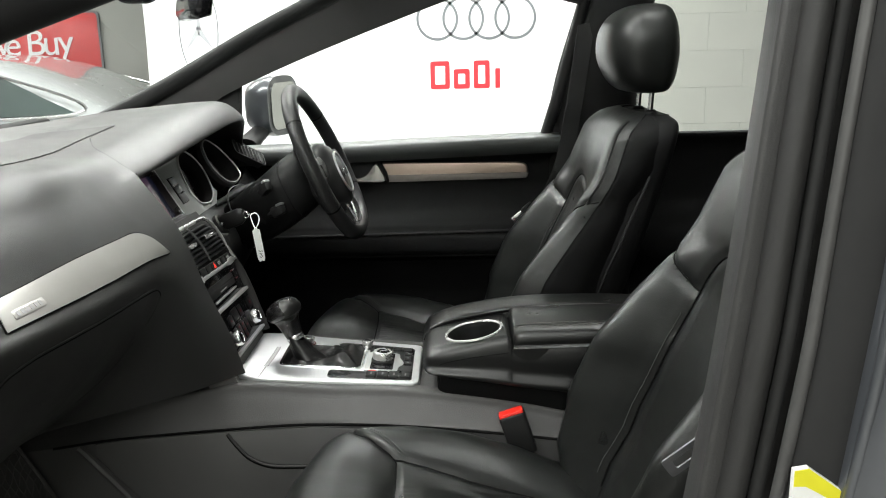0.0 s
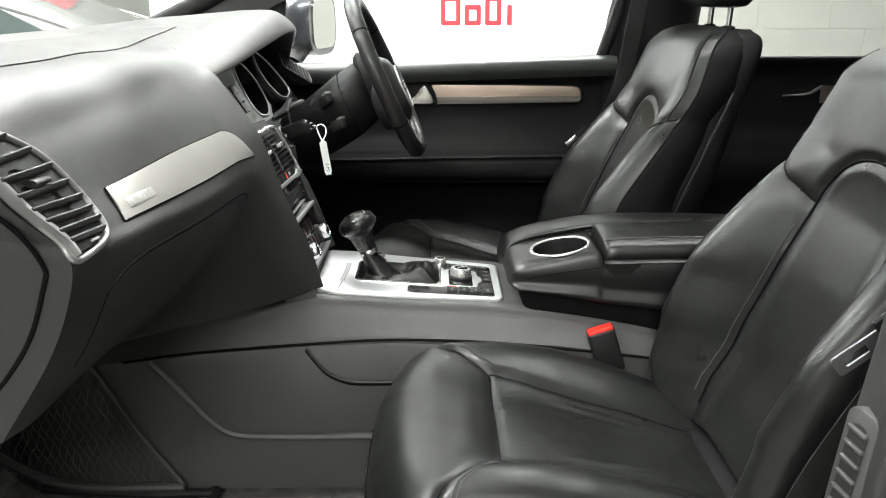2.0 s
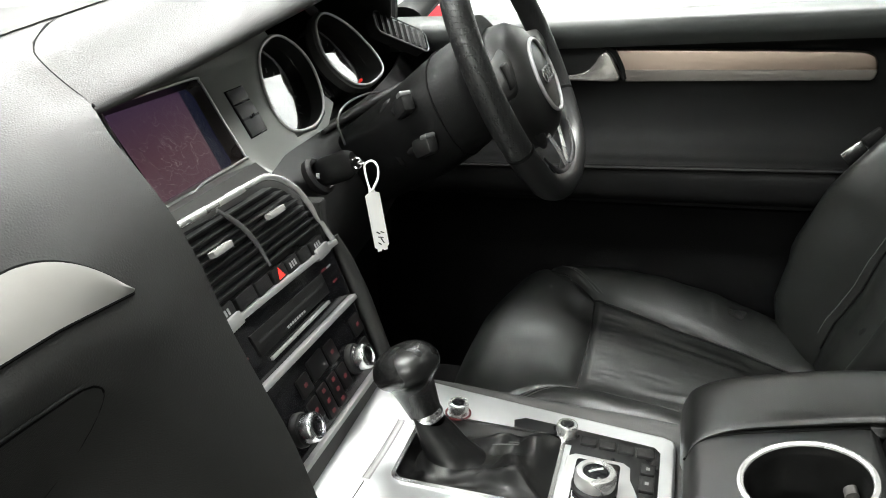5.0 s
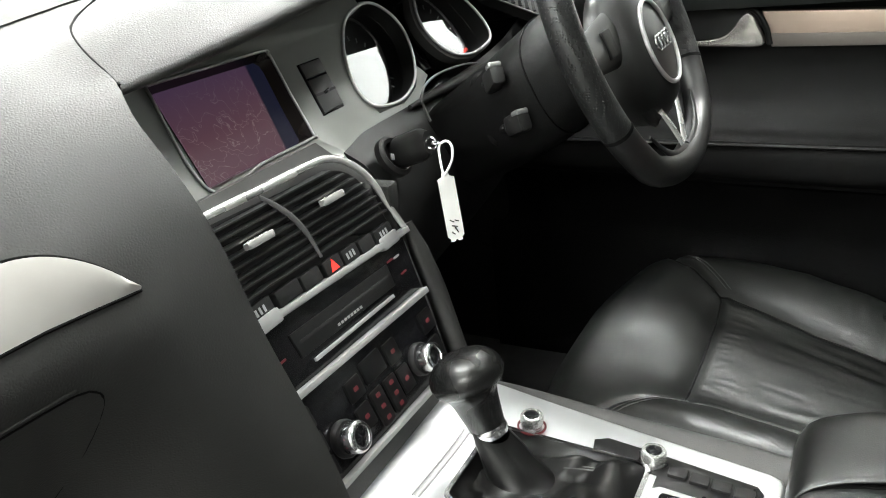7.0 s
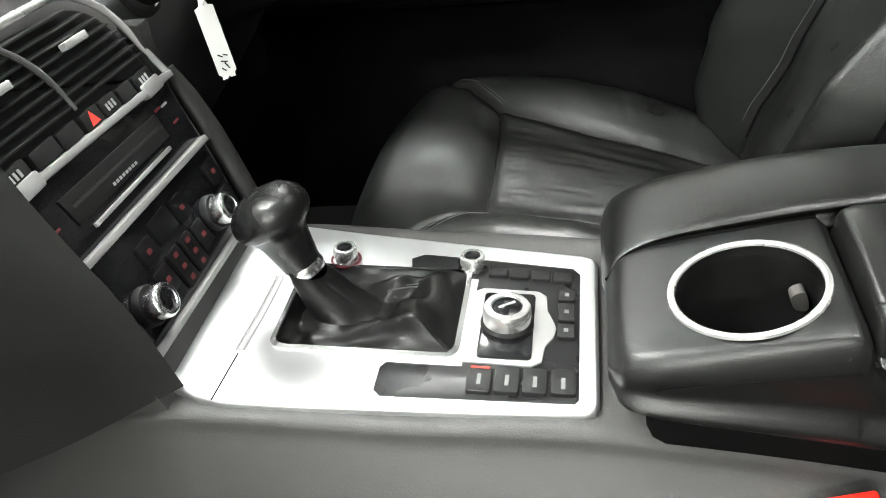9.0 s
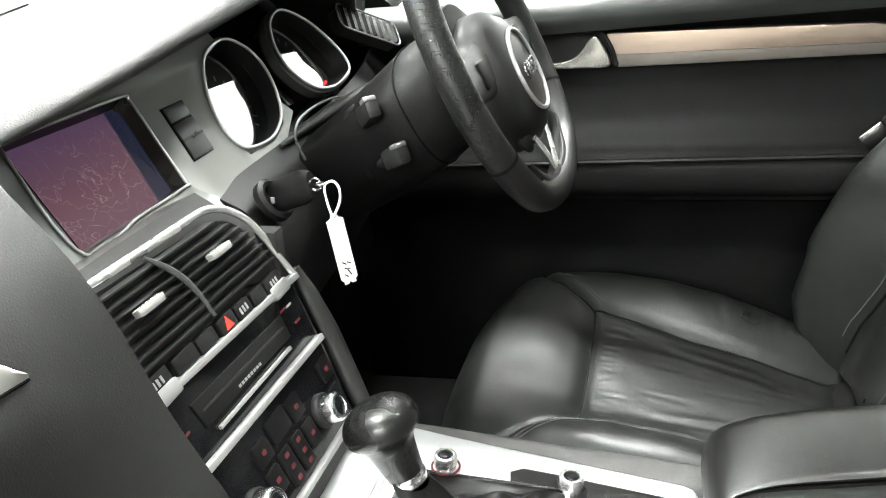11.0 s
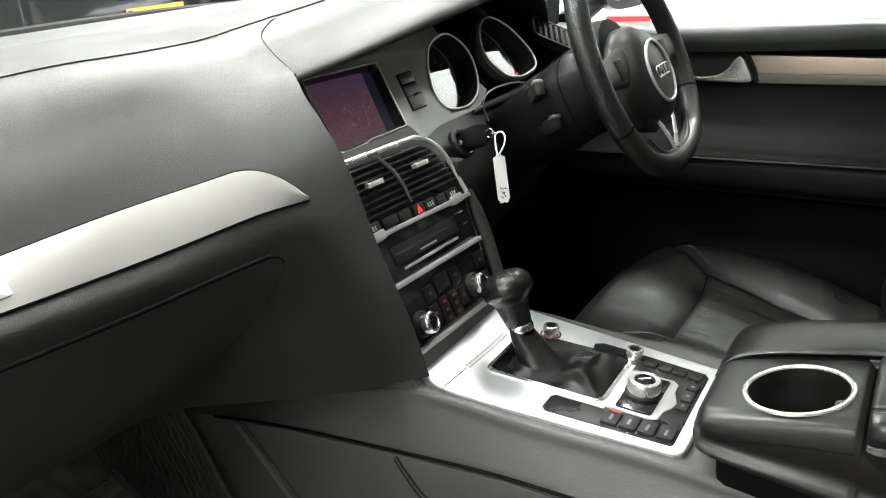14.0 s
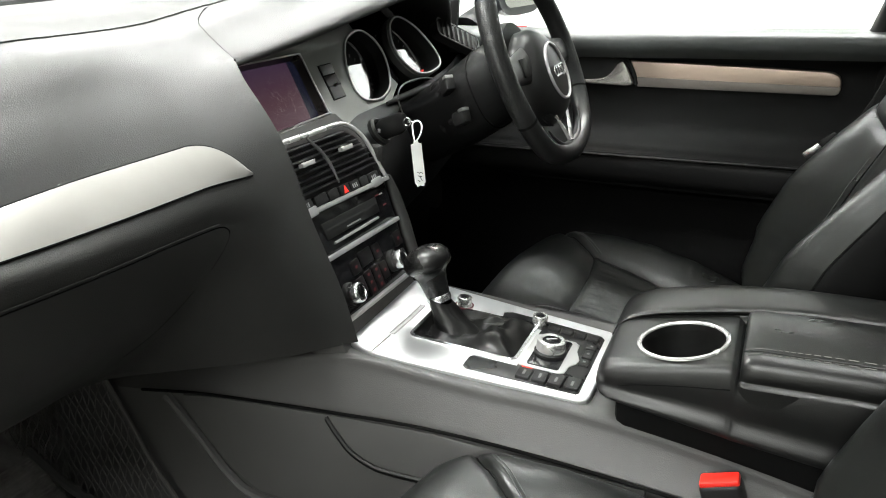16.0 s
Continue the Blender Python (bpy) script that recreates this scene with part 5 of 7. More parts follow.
def gear_selector():
    g = thing("gear_selector", (0.33, 0.0, 0.79), "black leather gear selector with a gathered gaiter", "gear lever")
    fr = tp(rrect(0.262, -0.062, 0.414, 0.052, 0.012))
    part("gaiter_frame", ringplate(fr, tp(rrect(0.266, -0.058, 0.410, 0.048, 0.010)), 0.004, TOP @ Matrix.Translation((0, 0, 0.0045)), 0.001), CHROME, g, "thin bright frame")
    # gaiter: from the frame, dipping in front, gathered up to a ribbed sleeve
    n = 120
    ring0 = cr(rrect(0.2655, -0.0585, 0.4105, 0.0485, 0.012, 5), n, True)
    cx, cy = 0.311, -0.003
    rows = []
    for t in np.linspace(0, 1, 30):
        ring = []
        for x, y in ring0:
            w = math.atan2((y - cy) / 0.05, (x - cx) / 0.06)
            tx, ty = cx + 0.031 * math.cos(w), cy + 0.025 * math.sin(w)
            rear = ease(0.30, 0.40, x)
            k = t ** 0.9
            dip = -0.017 * math.sin(math.pi / 2 * min(1, t * 1.6)) * (1 - 0.75 * rear)
            rise = 0.014 * t ** 2 * (1 - rear) + rear * 0.015 * math.sin(math.pi * t ** 0.8)
            fold = (0.0034 * math.sin(3 * w + 5 * t + 0.6) + 0.0030 * math.sin(7 * w - 6 * t + 1.0) + 0.0015 * math.sin(13 * w + 9 * t)) * math.sin(math.pi * t) * (1 + 1.1 * rear)
            ring.append((x + (tx - x) * k, y + (ty - y) * k, zp(x + (tx - x) * k) + 0.0042 + dip + rise + fold))
        rows.append(ring)
    top = rows[-1]
    part("gaiter", grid(rows, True), GAITER, g, "gathered black leather gaiter", angle=80)
    rows = [top]
    p1 = np.array([0.284, 0.0, 0.828])
    for t in np.linspace(0.08, 1, 16):
        ring = []
        for q in top:
            w = math.atan2((q[1] - cy) / 0.025, (q[0] - cx) / 0.031)
            r = 0.0172 + 0.0011 * math.sin(14 * w) * (1 - t) ** 0.5 * min(1, 4 * t)
            e = (p1[0] + r * math.cos(w), p1[1] + r * math.sin(w), p1[2] - 0.006 * math.cos(w))
            k = t ** 0.9
            ring.append((q[0] + (e[0] - q[0]) * k, q[1] + (e[1] - q[1]) * k, q[2] + (e[2] - q[2]) * t ** 1.05 + 0.0012 * math.sin(3 * w + 8 * t) * math.sin(math.pi * t)))
        rows.append(ring)
    part("sleeve", grid(rows, True), GAITER, g, "ribbed leather sleeve", angle=80)
    for dy in (0.0, 0.0035):
        part("gaiter_stitch", tube([(x, 0.014 + dy + 0.10 * (x - 0.34), zp(x) + 0.0062 + 0.004 * math.sin((x - 0.345) * 50)) for x in np.linspace(0.345, 0.405, 14)], 0.0006, 5), STITCH, g)
    a, b = Vector((0.284, 0.0, 0.826)), Vector((0.262, 0.004, 0.880))
    ax = (b - a).normalized()
    m = Matrix.Translation(a) @ ax.to_track_quat("Z", "Y").to_matrix().to_4x4()
    part("collar", lathe([(0.016, -0.004), (0.017, 0.0), (0.017, 0.003), (0.016, 0.006)], 30, m), CHROME, g, "chrome collar")
    rows = []
    for t, rx, ry in ((0.004, 0.0160, 0.0160), (0.018, 0.0185, 0.018), (0.034, 0.022, 0.0205), (0.041, 0.0265, 0.024), (0.045, 0.032, 0.028), (0.051, 0.0352, 0.031), (0.059, 0.0348, 0.031), (0.067, 0.0305, 0.027), (0.0735, 0.021, 0.019), (0.0765, 0.010, 0.009)):
        rows.append([m @ Vector((ry * math.cos(w), rx * math.sin(w) + 0.004 * max(0, (t - 0.04) / 0.04), t)) for w in np.linspace(0, 2 * math.pi, 40, endpoint=False)])
    rws = np.array([[tuple(p) for p in r] for r in rows])
    cols = np.stack([cr(rws[:, j], 40) for j in range(40)], axis=1)
    part("knob", grid(cols, True, False, True), PERF, g, "pear-shaped perforated leather knob", angle=70)
    return g


GAITER = mat("soft_gaiter_leather", (0.005, 0.005, 0.005), 0.34, spec=0.28, grain=0.15, scale=500, kind="voronoi", vary=0.15)
PERF = mat("perforated_black_leather", (0.0055, 0.0055, 0.0055), 0.26, grain=0.2, scale=420, kind="perf", vary=0.15)
gear_selector()


def armrest():
    a = thing("armrest_box", (0.74, 0, 0.74), "black leather armrest box with a cup holder", "armrest")
    # lower box, its top rising to the tail
    secs = []
    for x, y0, y1, z0, z1 in ((0.526, -0.100, 0.088, 0.804, 0.818), (0.534, -0.119, 0.098, 0.798, 0.834), (0.548, -0.126, 0.102, 0.795, 0.8415), (0.575, -0.129, 0.103, 0.791, 0.8475), (0.62, -0.131, 0.104, 0.785, 0.8555), (0.668, -0.132, 0.104, 0.777, 0.8632), (0.680, -0.132, 0.104, 0.775, 0.8590), (0.70, -0.132, 0.104, 0.772, 0.8500), (0.85, -0.132, 0.104, 0.752, 0.854), (1.00, -0.128, 0.102, 0.735, 0.856)):
        h = z1 - z0
        secs.append([(x, y0 + 0.003, z0), (x, y0 + 0.001, z0 + 0.35 * h), (x, y0 - 0.001, z0 + 0.66 * h), (x, y0 + 0.003, z1 - 0.007), (x, y0 + 0.013, z1 - 0.0008), (x, y0 + 0.035, z1), (x, 0, z1), (x, y1 - 0.03, z1 - 0.001), (x, y1 - 0.006, z1 - 0.010), (x, y1, z0 + 0.45 * h), (x, y1 - 0.004, z0), (x, 0, z0)])
    hole = (0.618, -0.070)
    box = part("box", loft(secs, 72, 60, True, True), DASH_L, a, "leather-covered box", angle=60)
    m = Matrix.Translation((hole[0], hole[1], 0.8555)) @ Matrix.Rotation(radians(-10), 4, "Y")
    bore(box, lathe([(0.0480, -0.120), (0.0480, 0.03)], 48, m))
    foot = part("foot", rbox(0.782, -0.010, 0.745, 0.46, 0.224, 0.13, 0.012), SEAM, a, "dark recessed foot")
    bore(foot, lathe([(0.0480, -0.120), (0.0480, 0.03)], 48, m))
    part("box_seam", tube([(0.556, -0.1285, 0.8150), (0.575, -0.1306, 0.8215), (0.62, -0.1325, 0.8300), (0.676, -0.1335, 0.8375)], 0.0007, 5, samples=20), SEAM, a)
    # cup holder
    cup = part("cup_holder", lathe([(0.0525, 0.0), (0.0520, 0.0022), (0.0495, 0.0032), (0.0475, 0.002), (0.047, 0.0002)], 56, m, False), BRIGHT, a, "chrome ring")
    part("cup_well", lathe([(0.0478, 0.001), (0.0460, -0.006), (0.0452, -0.008), (0.0425, -0.080), (0.038, -0.086), (0.002, -0.086)], 48, m, False), CUPDARK, cup, "dark cup well")
    part("cup_clip", loft([[(hole[0] + 0.034 + dx, hole[1] + 0.013 + w, 0.832 + z) for dx, z in ((0.002, -0.006), (-0.002, 0.002), (0.000, 0.007), (0.007, 0.008), (0.010, -0.006))] for w in (0.0, 0.0105)], 20, 4, True, True), CLIP, cup, "grey clip")
    # the long pad on the driver's side: a soft loaf with an undercut edge along the box
    secs = []
    for x, y0, zb, zc in ((0.5235, 0.010, 0.806, 0.813), (0.527, -0.014, 0.818, 0.826), (0.534, -0.011, 0.830, 0.838), (0.548, -0.007, 0.839, 0.8475), (0.575, -0.004, 0.8465, 0.8575), (0.62, -0.003, 0.8545, 0.8675), (0.68, -0.001, 0.8635, 0.8765), (0.76, 0.002, 0.866, 0.8810), (0.88, 0.003, 0.865, 0.8800), (1.00, 0.003, 0.860, 0.8750)):
        h = zc - zb
        secs.append([(x, y0 + 0.004, zb - 0.010), (x, y0 + 0.0055, zb + 0.15 * h), (x, y0 + 0.0015, zb + 0.50 * h), (x, y0 + 0.002, zb + 0.74 * h), (x, y0 + 0.010, zb + 0.94 * h), (x, 0.034 + 0.3 * y0, zc), (x, 0.068, zc - 0.0015), (x, 0.090, zc - 0.0075), (x, 0.1025, zc - 0.021), (x, 0.1055, zc - 0.036), (x, 0.060, zb - 0.014)])
    part("long_pad", loft(secs, 88, 70, True, True), ARMLEATHER, a, "long padded leather armrest", angle=60)
    part("pad_seam", tube([(0.527, -0.012, 0.8195), (0.534, -0.0085, 0.8325), (0.548, -0.004, 0.8415), (0.575, -0.001, 0.8480), (0.62, 0.0, 0.8560), (0.674, 0.002, 0.8645)], 0.0018, 8, samples=40), SEAM, a)
    # the short lid behind the cup holder, its near edge rolled over
    secs = []
    for x, k, up in ((0.6835, 0.74, -0.0030), (0.6850, 0.88, -0.0010), (0.690, 0.965, 0.0), (0.700, 1.0, 0.0010), (0.72, 1.0, 0.0014), (0.80, 1.0, 0.0028), (0.90, 1.0, 0.0028), (1.00, 1.0, 0.0010)):
        secs.append([(x, -0.068 + (y + 0.068) * (0.5 + 0.5 * k), 0.862 + (z - 0.862) * k + up) for y, z in ((-0.131, 0.8440), (-0.1355, 0.8500), (-0.1365, 0.8600), (-0.1320, 0.8715), (-0.1215, 0.8790), (-0.1165, 0.8792), (-0.1110, 0.8812), (-0.060, 0.8850), (-0.020, 0.8830), (-0.0070, 0.8770), (-0.0045, 0.8660), (-0.006, 0.845))])
    part("lid", loft(secs, 96, 60, True, True), ARMLEATHER, a, "padded leather lid", angle=60)
    run = lambda y, z: [(0.6845, y, z - 0.012), (0.688, y, z - 0.0035), (0.696, y + 0.001, z + 0.0002), (0.72, y + 0.002, z + 0.0014), (0.80, y + 0.003, z + 0.0030), (0.99, y + 0.003, z + 0.0018)]
    for y, z in ((-0.1228, 0.8794), (-0.1138, 0.8812)):
        for k in range(44):
            p = cr(run(y, z), 132)
            part("lid_stitch", tube([p[3 * k], p[3 * k + 2]], 0.0006, 4), THREAD, a)
    part("lid_seam", tube(run(-0.1180, 0.8794), 0.0008, 6, samples=50), SEAM, a)
    part("lid_catch", loft([[(x, -0.1345 + dy, z) for x, z in ((0.686, 0.846), (0.690, 0.832), (0.703, 0.8255), (0.724, 0.8245), (0.734, 0.832), (0.742, 0.846))] for dy in (0.0, 0.010)], 30, 4, True, True), ARMLEATHER, a, "curved catch under the lid")
    return a


THREAD = mat("pale_grey_thread", (0.16, 0.155, 0.145), 0.8)
ARMLEATHER = mat("armrest_leather", (0.0080, 0.0082, 0.0078), 0.30, spec=0.5, grain=0.15, scale=480, kind="voronoi", vary=0.1)
DASH_L = mat("black_leatherette", (0.0085, 0.0087, 0.0085), 0.37, grain=0.12, scale=520, kind="voronoi", vary=0.1)
CLIP = mat("grey_clip_plastic", (0.07, 0.066, 0.062), 0.5, vary=0.2)
CUPDARK = mat("dark_cup_lining", (0.0035, 0.0035, 0.0033), 0.6, spec=0.12, vary=0.5, vscale=40)
armrest()


# ================================================================ seats
SEATSIDE = mat("plain_black_vinyl", (0.0045, 0.0045, 0.0045), 0.55, spec=0.10, grain=0.2, scale=500, kind="voronoi", vary=0.1)


def seat(x0, y0, name, label, inner, fwd):
    """inner: the side (+1 or -1 in y) on which the console stands."""
    s = thing(name, (x0 + 0.55, y0, 0.45), label, "car seat", "front seats")
    P = lambda x, y, z: (x0 + x, y0 + y, z)
    # cushion: one moulded skin, cut into thigh block, insert and two bolsters
    part("skirt", rbox(x0 + 0.60, y0, 0.555, 0.50, 0.44, 0.13, 0.03, 3), DARK, s, "dark seat base")
    part("front_skirt", rbox(x0 + 0.42, y0, 0.575, 0.12, 0.36, 0.10, 0.03, 3), DARK, s)
    rng = random.Random(7 if inner > 0 else 11)
    creases = []
    for k in range(11):
        b = -0.115 + 0.023 * k + rng.uniform(-0.01, 0.01)
        a, ln = rng.uniform(0.51, 0.66), rng.uniform(0.07, 0.17)
        creases.append((a, b, a + ln, b + rng.uniform(-0.035, 0.035), rng.uniform(0.0028, 0.0055), rng.uniform(0.0002, 0.0005)))
    for k in range(10):
        a, b = rng.uniform(0.494, 0.502), -0.118 + 0.024 * k + rng.uniform(-0.008, 0.008)
        creases.append((a, b, a + rng.uniform(0.015, 0.05), b + rng.uniform(-0.010, 0.010), 0.0026, rng.uniform(0.0006, 0.0013)))
    for sg in (-1, 1):
        creases.append((0.56, sg * 0.082, 0.72, sg * 0.058, 0.0060, 0.0018))
        if inner < 0:
            for k in range(6):
                a = 0.655 + 0.021 * k + rng.uniform(-0.005, 0.005)
                creases.append((a, sg * rng.uniform(0.150, 0.165), a + rng.uniform(0.004, 0.02), sg * rng.uniform(0.19, 0.21), rng.uniform(0.003, 0.005), rng.uniform(0.0010, 0.0024)))
    def crest(x):
        return np.interp(x, [0.33, 0.36, 0.40, 0.45, 0.51, 0.59, 0.67, 0.75, 0.79, 0.88], [0.700, 0.713, 0.724, 0.730, 0.730, 0.719, 0.696, 0.663, 0.646, 0.615])
    def middle(x):
        return np.interp(x, [0.31, 0.36, 0.40, 0.45, 0.487, 0.53, 0.60, 0.70, 0.80, 0.88], [0.704, 0.716, 0.719, 0.709, 0.692, 0.688, 0.673, 0.650, 0.618, 0.592])
    def block_end(a):
        return np.interp(a, [0, 0.13, 0.16, 0.20, 0.245], [0.488, 0.487, 0.452, 0.412, 0.388])
    def front(a):
        return 0.312 + 0.050 * (a / 0.238) ** 3
    def top(x, y, seam_y):
        a = abs(y)
        z = middle(x) + (crest(x) - middle(x)) * ease(0.075, 0.190, a)
        if a > 0.190:
            z -= 0.050 * (1 - math.sqrt(max(0, 1 - ((a - 0.190) / 0.049) ** 2)))
        e = x - front(a)
        if e < 0.055:
            z -= 0.052 * (1 - math.sqrt(max(0, 1 - (1 - e / 0.055) ** 2)))
        z -= 0.0062 * math.exp(-((x - block_end(a)) / 0.0060) ** 2)
        if x > block_end(a):
            z -= 0.0055 * math.exp(-((a - seam_y) / 0.0055) ** 2) * ease(0.0, 0.02, x - block_end(a))
            z += 0.004 * math.sin(math.pi * min(1, max(0, (a - seam_y) / (0.238 - seam_y)))) if a > seam_y else 0
            for ca, cb, cc, cd, wd, am in creases:
                lx, ly = cc - ca, cd - cb
                k = max(0.0, min(1.0, ((x - ca) * lx + (y - cb) * ly) / (lx * lx + ly * ly)))
                q = math.hypot(x - ca - k * lx, y - cb - k * ly) / wd
                if q < 5:
                    z += am * math.sin(math.pi * k) * (0.9 * math.exp(-((q - 2.0) / 1.1) ** 2) - math.exp(-q * q))
        z += 0.0011 * noise.noise((x * 26 + y0, y * 26, 3.1))
        return z
    nb, nr, nq, ns = 26, 76, 44, 27
    pts = []
    for i in range(nb + nr + 1):
        t = max(0.0, (i - nb) / nr)
        seam_y = np.interp(t, [0, 0.3, 0.7, 1], [0.132, 0.112, 0.104, 0.108])
        row = []
        for j in range(-nq, nq + 1):
            q = abs(j)
            a = seam_y * q / ns if q <= ns else seam_y + (0.238 - seam_y) * math.sin(math.pi / 2 * (q - ns) / (nq - ns))
            y = math.copysign(a, j)
            if i <= nb:
                x = front(a) + (block_end(a) - front(a)) * (1 - math.cos(math.pi / 2 * i / nb))
            else:
                x = block_end(a) + (0.875 - block_end(a)) * t
            row.append(P(x, y, top(x, y, seam_y)))
        pts.append(row)
    def panel(name, i0, i1, j0, j1, mt, label):
        part(name, grid([r[j0 + nq:j1 + nq + 1] for r in pts[i0:i1 + 1]]), mt, s, label, angle=180)
    panel("thigh_block", 0, nb, -nq, nq, LEATHER2, "padded thigh support")
    panel("cushion_insert", nb, nb + nr, -ns, ns, LEATHER, "creased leather cushion")
    panel("cushion_bolster", nb, nb + nr, -nq, -ns, LEATHER, "leather side bolster")
    panel("cushion_bolster", nb, nb + nr, ns, nq, LEATHER, "leather side bolster")
    rim = [r[0] for r in pts[::-1]] + pts[0][1:-1] + [r[-1] for r in pts]
    cx = x0 + 0.62
    def drop(p, out, z):
        d = Vector((p[0] - cx, (p[1] - y0) * 1.6, 0)).normalized() * out
        return (p[0] + d.x, p[1] + d.y, z)
    part("cushion_side", grid([rim, [drop(p, 0.004, p[2] - 0.018) for p in rim], [drop(p, 0.002, p[2] - 0.045) for p in rim], [drop(p, -0.006, 0.60) for p in rim], [drop(p, -0.02, 0.55) for p in rim]]), LEATHER2, s, "leather cushion side", angle=70)
    part("edge_piping", tube([drop(p, 0.0045, p[2] - 0.020) for p in rim[::2]], 0.0026, 6), SEAM, s)
    def seam_line(line, r, mt, dz=0.0):
        part("cushion_seam", tube([(p[0], p[1], p[2] + dz) for p in line], r, 6), mt, s)
    seam_line(pts[nb], 0.0017, SEAM)
    for k in (-1, 1):
        seam_line([r[nq + k * ns] for r in pts[nb:]], 0.0015, SEAM)
        # twin stitching along the front of the bolster
        line = [pts[nb + 3][j + nq] for j in (range(ns + 1, nq - 2) if k > 0 else range(-nq + 3, -ns))]
        for dx in (0.0, 0.006):
            part("twin_stitch", tube([(p[0] + dx, p[1], p[2] + 0.0012) for p in line], 0.0006, 5), STITCH, s)
    # backrest
    def line(z):
        return np.interp(z, [0.60, 0.70, 0.80, 0.90, 1.00, 1.10, 1.20], [0.800, 0.812, 0.838, 0.876, 0.922, 0.972, 1.020])
    rows = []
    for z, hw, dp in ((0.56, 0.19, 0.10), (0.66, 0.215, 0.14), (0.80, 0.234, 0.155), (0.95, 0.228, 0.15), (1.05, 0.212, 0.135), (1.14, 0.204, 0.118), (1.185, 0.184, 0.105), (1.203, 0.160, 0.08)):
        xf = line(z) + 0.062
        rows.append([P(xf + (dp - 0.03) / 2 + (dp - 0.03) / 2 * np.sign(math.cos(w)) * abs(math.cos(w)) ** 0.55, hw * np.sign(math.sin(w)) * abs(math.sin(w)) ** 0.55, z) for w in np.linspace(0, 2 * math.pi, 48, endpoint=False)])
    rws = np.array(rows)
    cols = np.stack([cr(rws[:, j], 40) for j in range(48)], axis=1)
    part("back_shell", grid(cols, True, False, True), SEATSIDE, s, "leather backrest shell")
    # front of the backrest: one moulded skin, cut into its leather panels
    def width(z):
        return np.interp(z, [0.63, 0.72, 0.85, 0.95, 1.00, 1.035, 1.06, 1.10, 1.16, 1.195, 1.21], [0.215, 0.236, 0.245, 0.236, 0.228, 0.216, 0.220, 0.220, 0.203, 0.172, 0.120])
    def skin(y, z):
        w = width(z)
        a = min(1.0, abs(y) / w)
        rise = np.interp(z, [0.63, 0.70, 0.78, 0.88, 0.97, 1.03, 1.08, 1.2], [0.050, 0.082, 0.098, 0.090, 0.060, 0.032, 0.012, 0.0])
        x = line(z) + 0.010 + fwd * min(1, max(0, (z - 0.64) / 0.12)) * (1 - 0.8 * min(1, max(0, (z - 1.06) / 0.10))) - rise * math.exp(-((a - 0.86) / 0.24) ** 2)
        up = min(1, max(0, (z - 0.98) / 0.10))
        x -= 0.020 * up * up * (3 - 2 * up) * (1 - 0.6 * a * a)
        if a > 0.90:
            x += 0.024 * (1 - math.sqrt(max(0, 1 - ((a - 0.90) / 0.10) ** 2)))
        if z > 1.165:
            x += 0.050 * (1 - math.sqrt(max(0, 1 - ((z - 1.165) / 0.045) ** 2)))
        d = arch(y, z)
        x += 0.007 * math.exp(-(d / 0.009) ** 2) + (0.004 if d < 0 else 0.0) * min(1, -d / 0.03)
        if d > 0:
            x += 0.006 * math.exp(-((z - seam_z(y, w)) / 0.007) ** 2)
        return P(x, y, z)
    def arch(y, z):
        if z < 0.985:
            return abs(y) - half(z)
        return (math.hypot(y / 0.108, (z - 0.985) / 0.078) - 1) * 0.10
    def half(z):
        return 0.108 + 0.016 * min(1, max(0, (0.985 - z) / 0.28)) ** 1.2
    def seam_z(y, w):
        return 0.982 + 0.058 * max(0, (abs(y) - 0.108) / (w - 0.108)) ** 1.1
    nz, ny = 96, 84
    zs = [0.63 + 0.58 * k / nz for k in range(nz + 1)]
    def settle(q, z):
        """A point of the skin, drawn onto the seam that runs close by."""
        y = (2 * q / ny - 1) * width(z)
        d = arch(y, z)
        if abs(d) < 0.0029:
            if z < 0.985:
                y = math.copysign(half(z), y)
            else:
                k = 1 / math.hypot(y / 0.108, (z - 0.985) / 0.078)
                y, z = y * k, 0.985 + (z - 0.985) * k
        elif d > 0 and 0 < q < ny and abs(z - seam_z(y, width(z))) < 0.0031:
            z = seam_z(y, width(z))
        return skin(y, z)
    pts = [[settle(q, z) for q in range(ny + 1)] for z in zs]
    regions = {}
    for k in range(nz):
        for q in range(ny):
            z = (zs[k] + zs[k + 1]) / 2
            y = (2 * (q + 0.5) / ny - 1) * width(z)
            r = "back_insert" if arch(y, z) < 0 else "shoulder_panel" if z > seam_z(y, width(z)) else ("back_bolster", y > 0)
            regions.setdefault(r, []).append((k, q))
    for r, cells in regions.items():
        bm = bmesh.new()
        made = {}
        for k, q in cells:
            f = []
            for kk, qq in ((k, q), (k, q + 1), (k + 1, q + 1), (k + 1, q)):
                if (kk, qq) not in made:
                    made[(kk, qq)] = bm.verts.new(pts[kk][qq])
                f.append(made[(kk, qq)])
            bm.faces.new(f[::-1])
        name = r if isinstance(r, str) else r[0]
        part(name, bm, LEATHER if name == "back_bolster" else LEATHER2 if name == "shoulder_panel" else LEATHER, s, {"back_insert": "arched leather back panel", "shoulder_panel": "smooth leather shoulder panel", "back_bolster": "leather side bolster"}[name], angle=180)
    def on(y, z, lift=0.001):
        p = skin(y, z)
        return (p[0] - lift, p[1], p[2])
    edge = [(0.108 * math.cos(t), 0.985 + 0.078 * math.sin(t)) for t in np.linspace(0, math.pi, 40)]
    part("insert_seam", tube([on(half(z), z) for z in np.linspace(0.66, 0.98, 24)] + [on(y, z) for y, z in edge] + [on(-half(z), z) for z in np.linspace(0.98, 0.66, 24)], 0.0016, 6), SEAM, s)
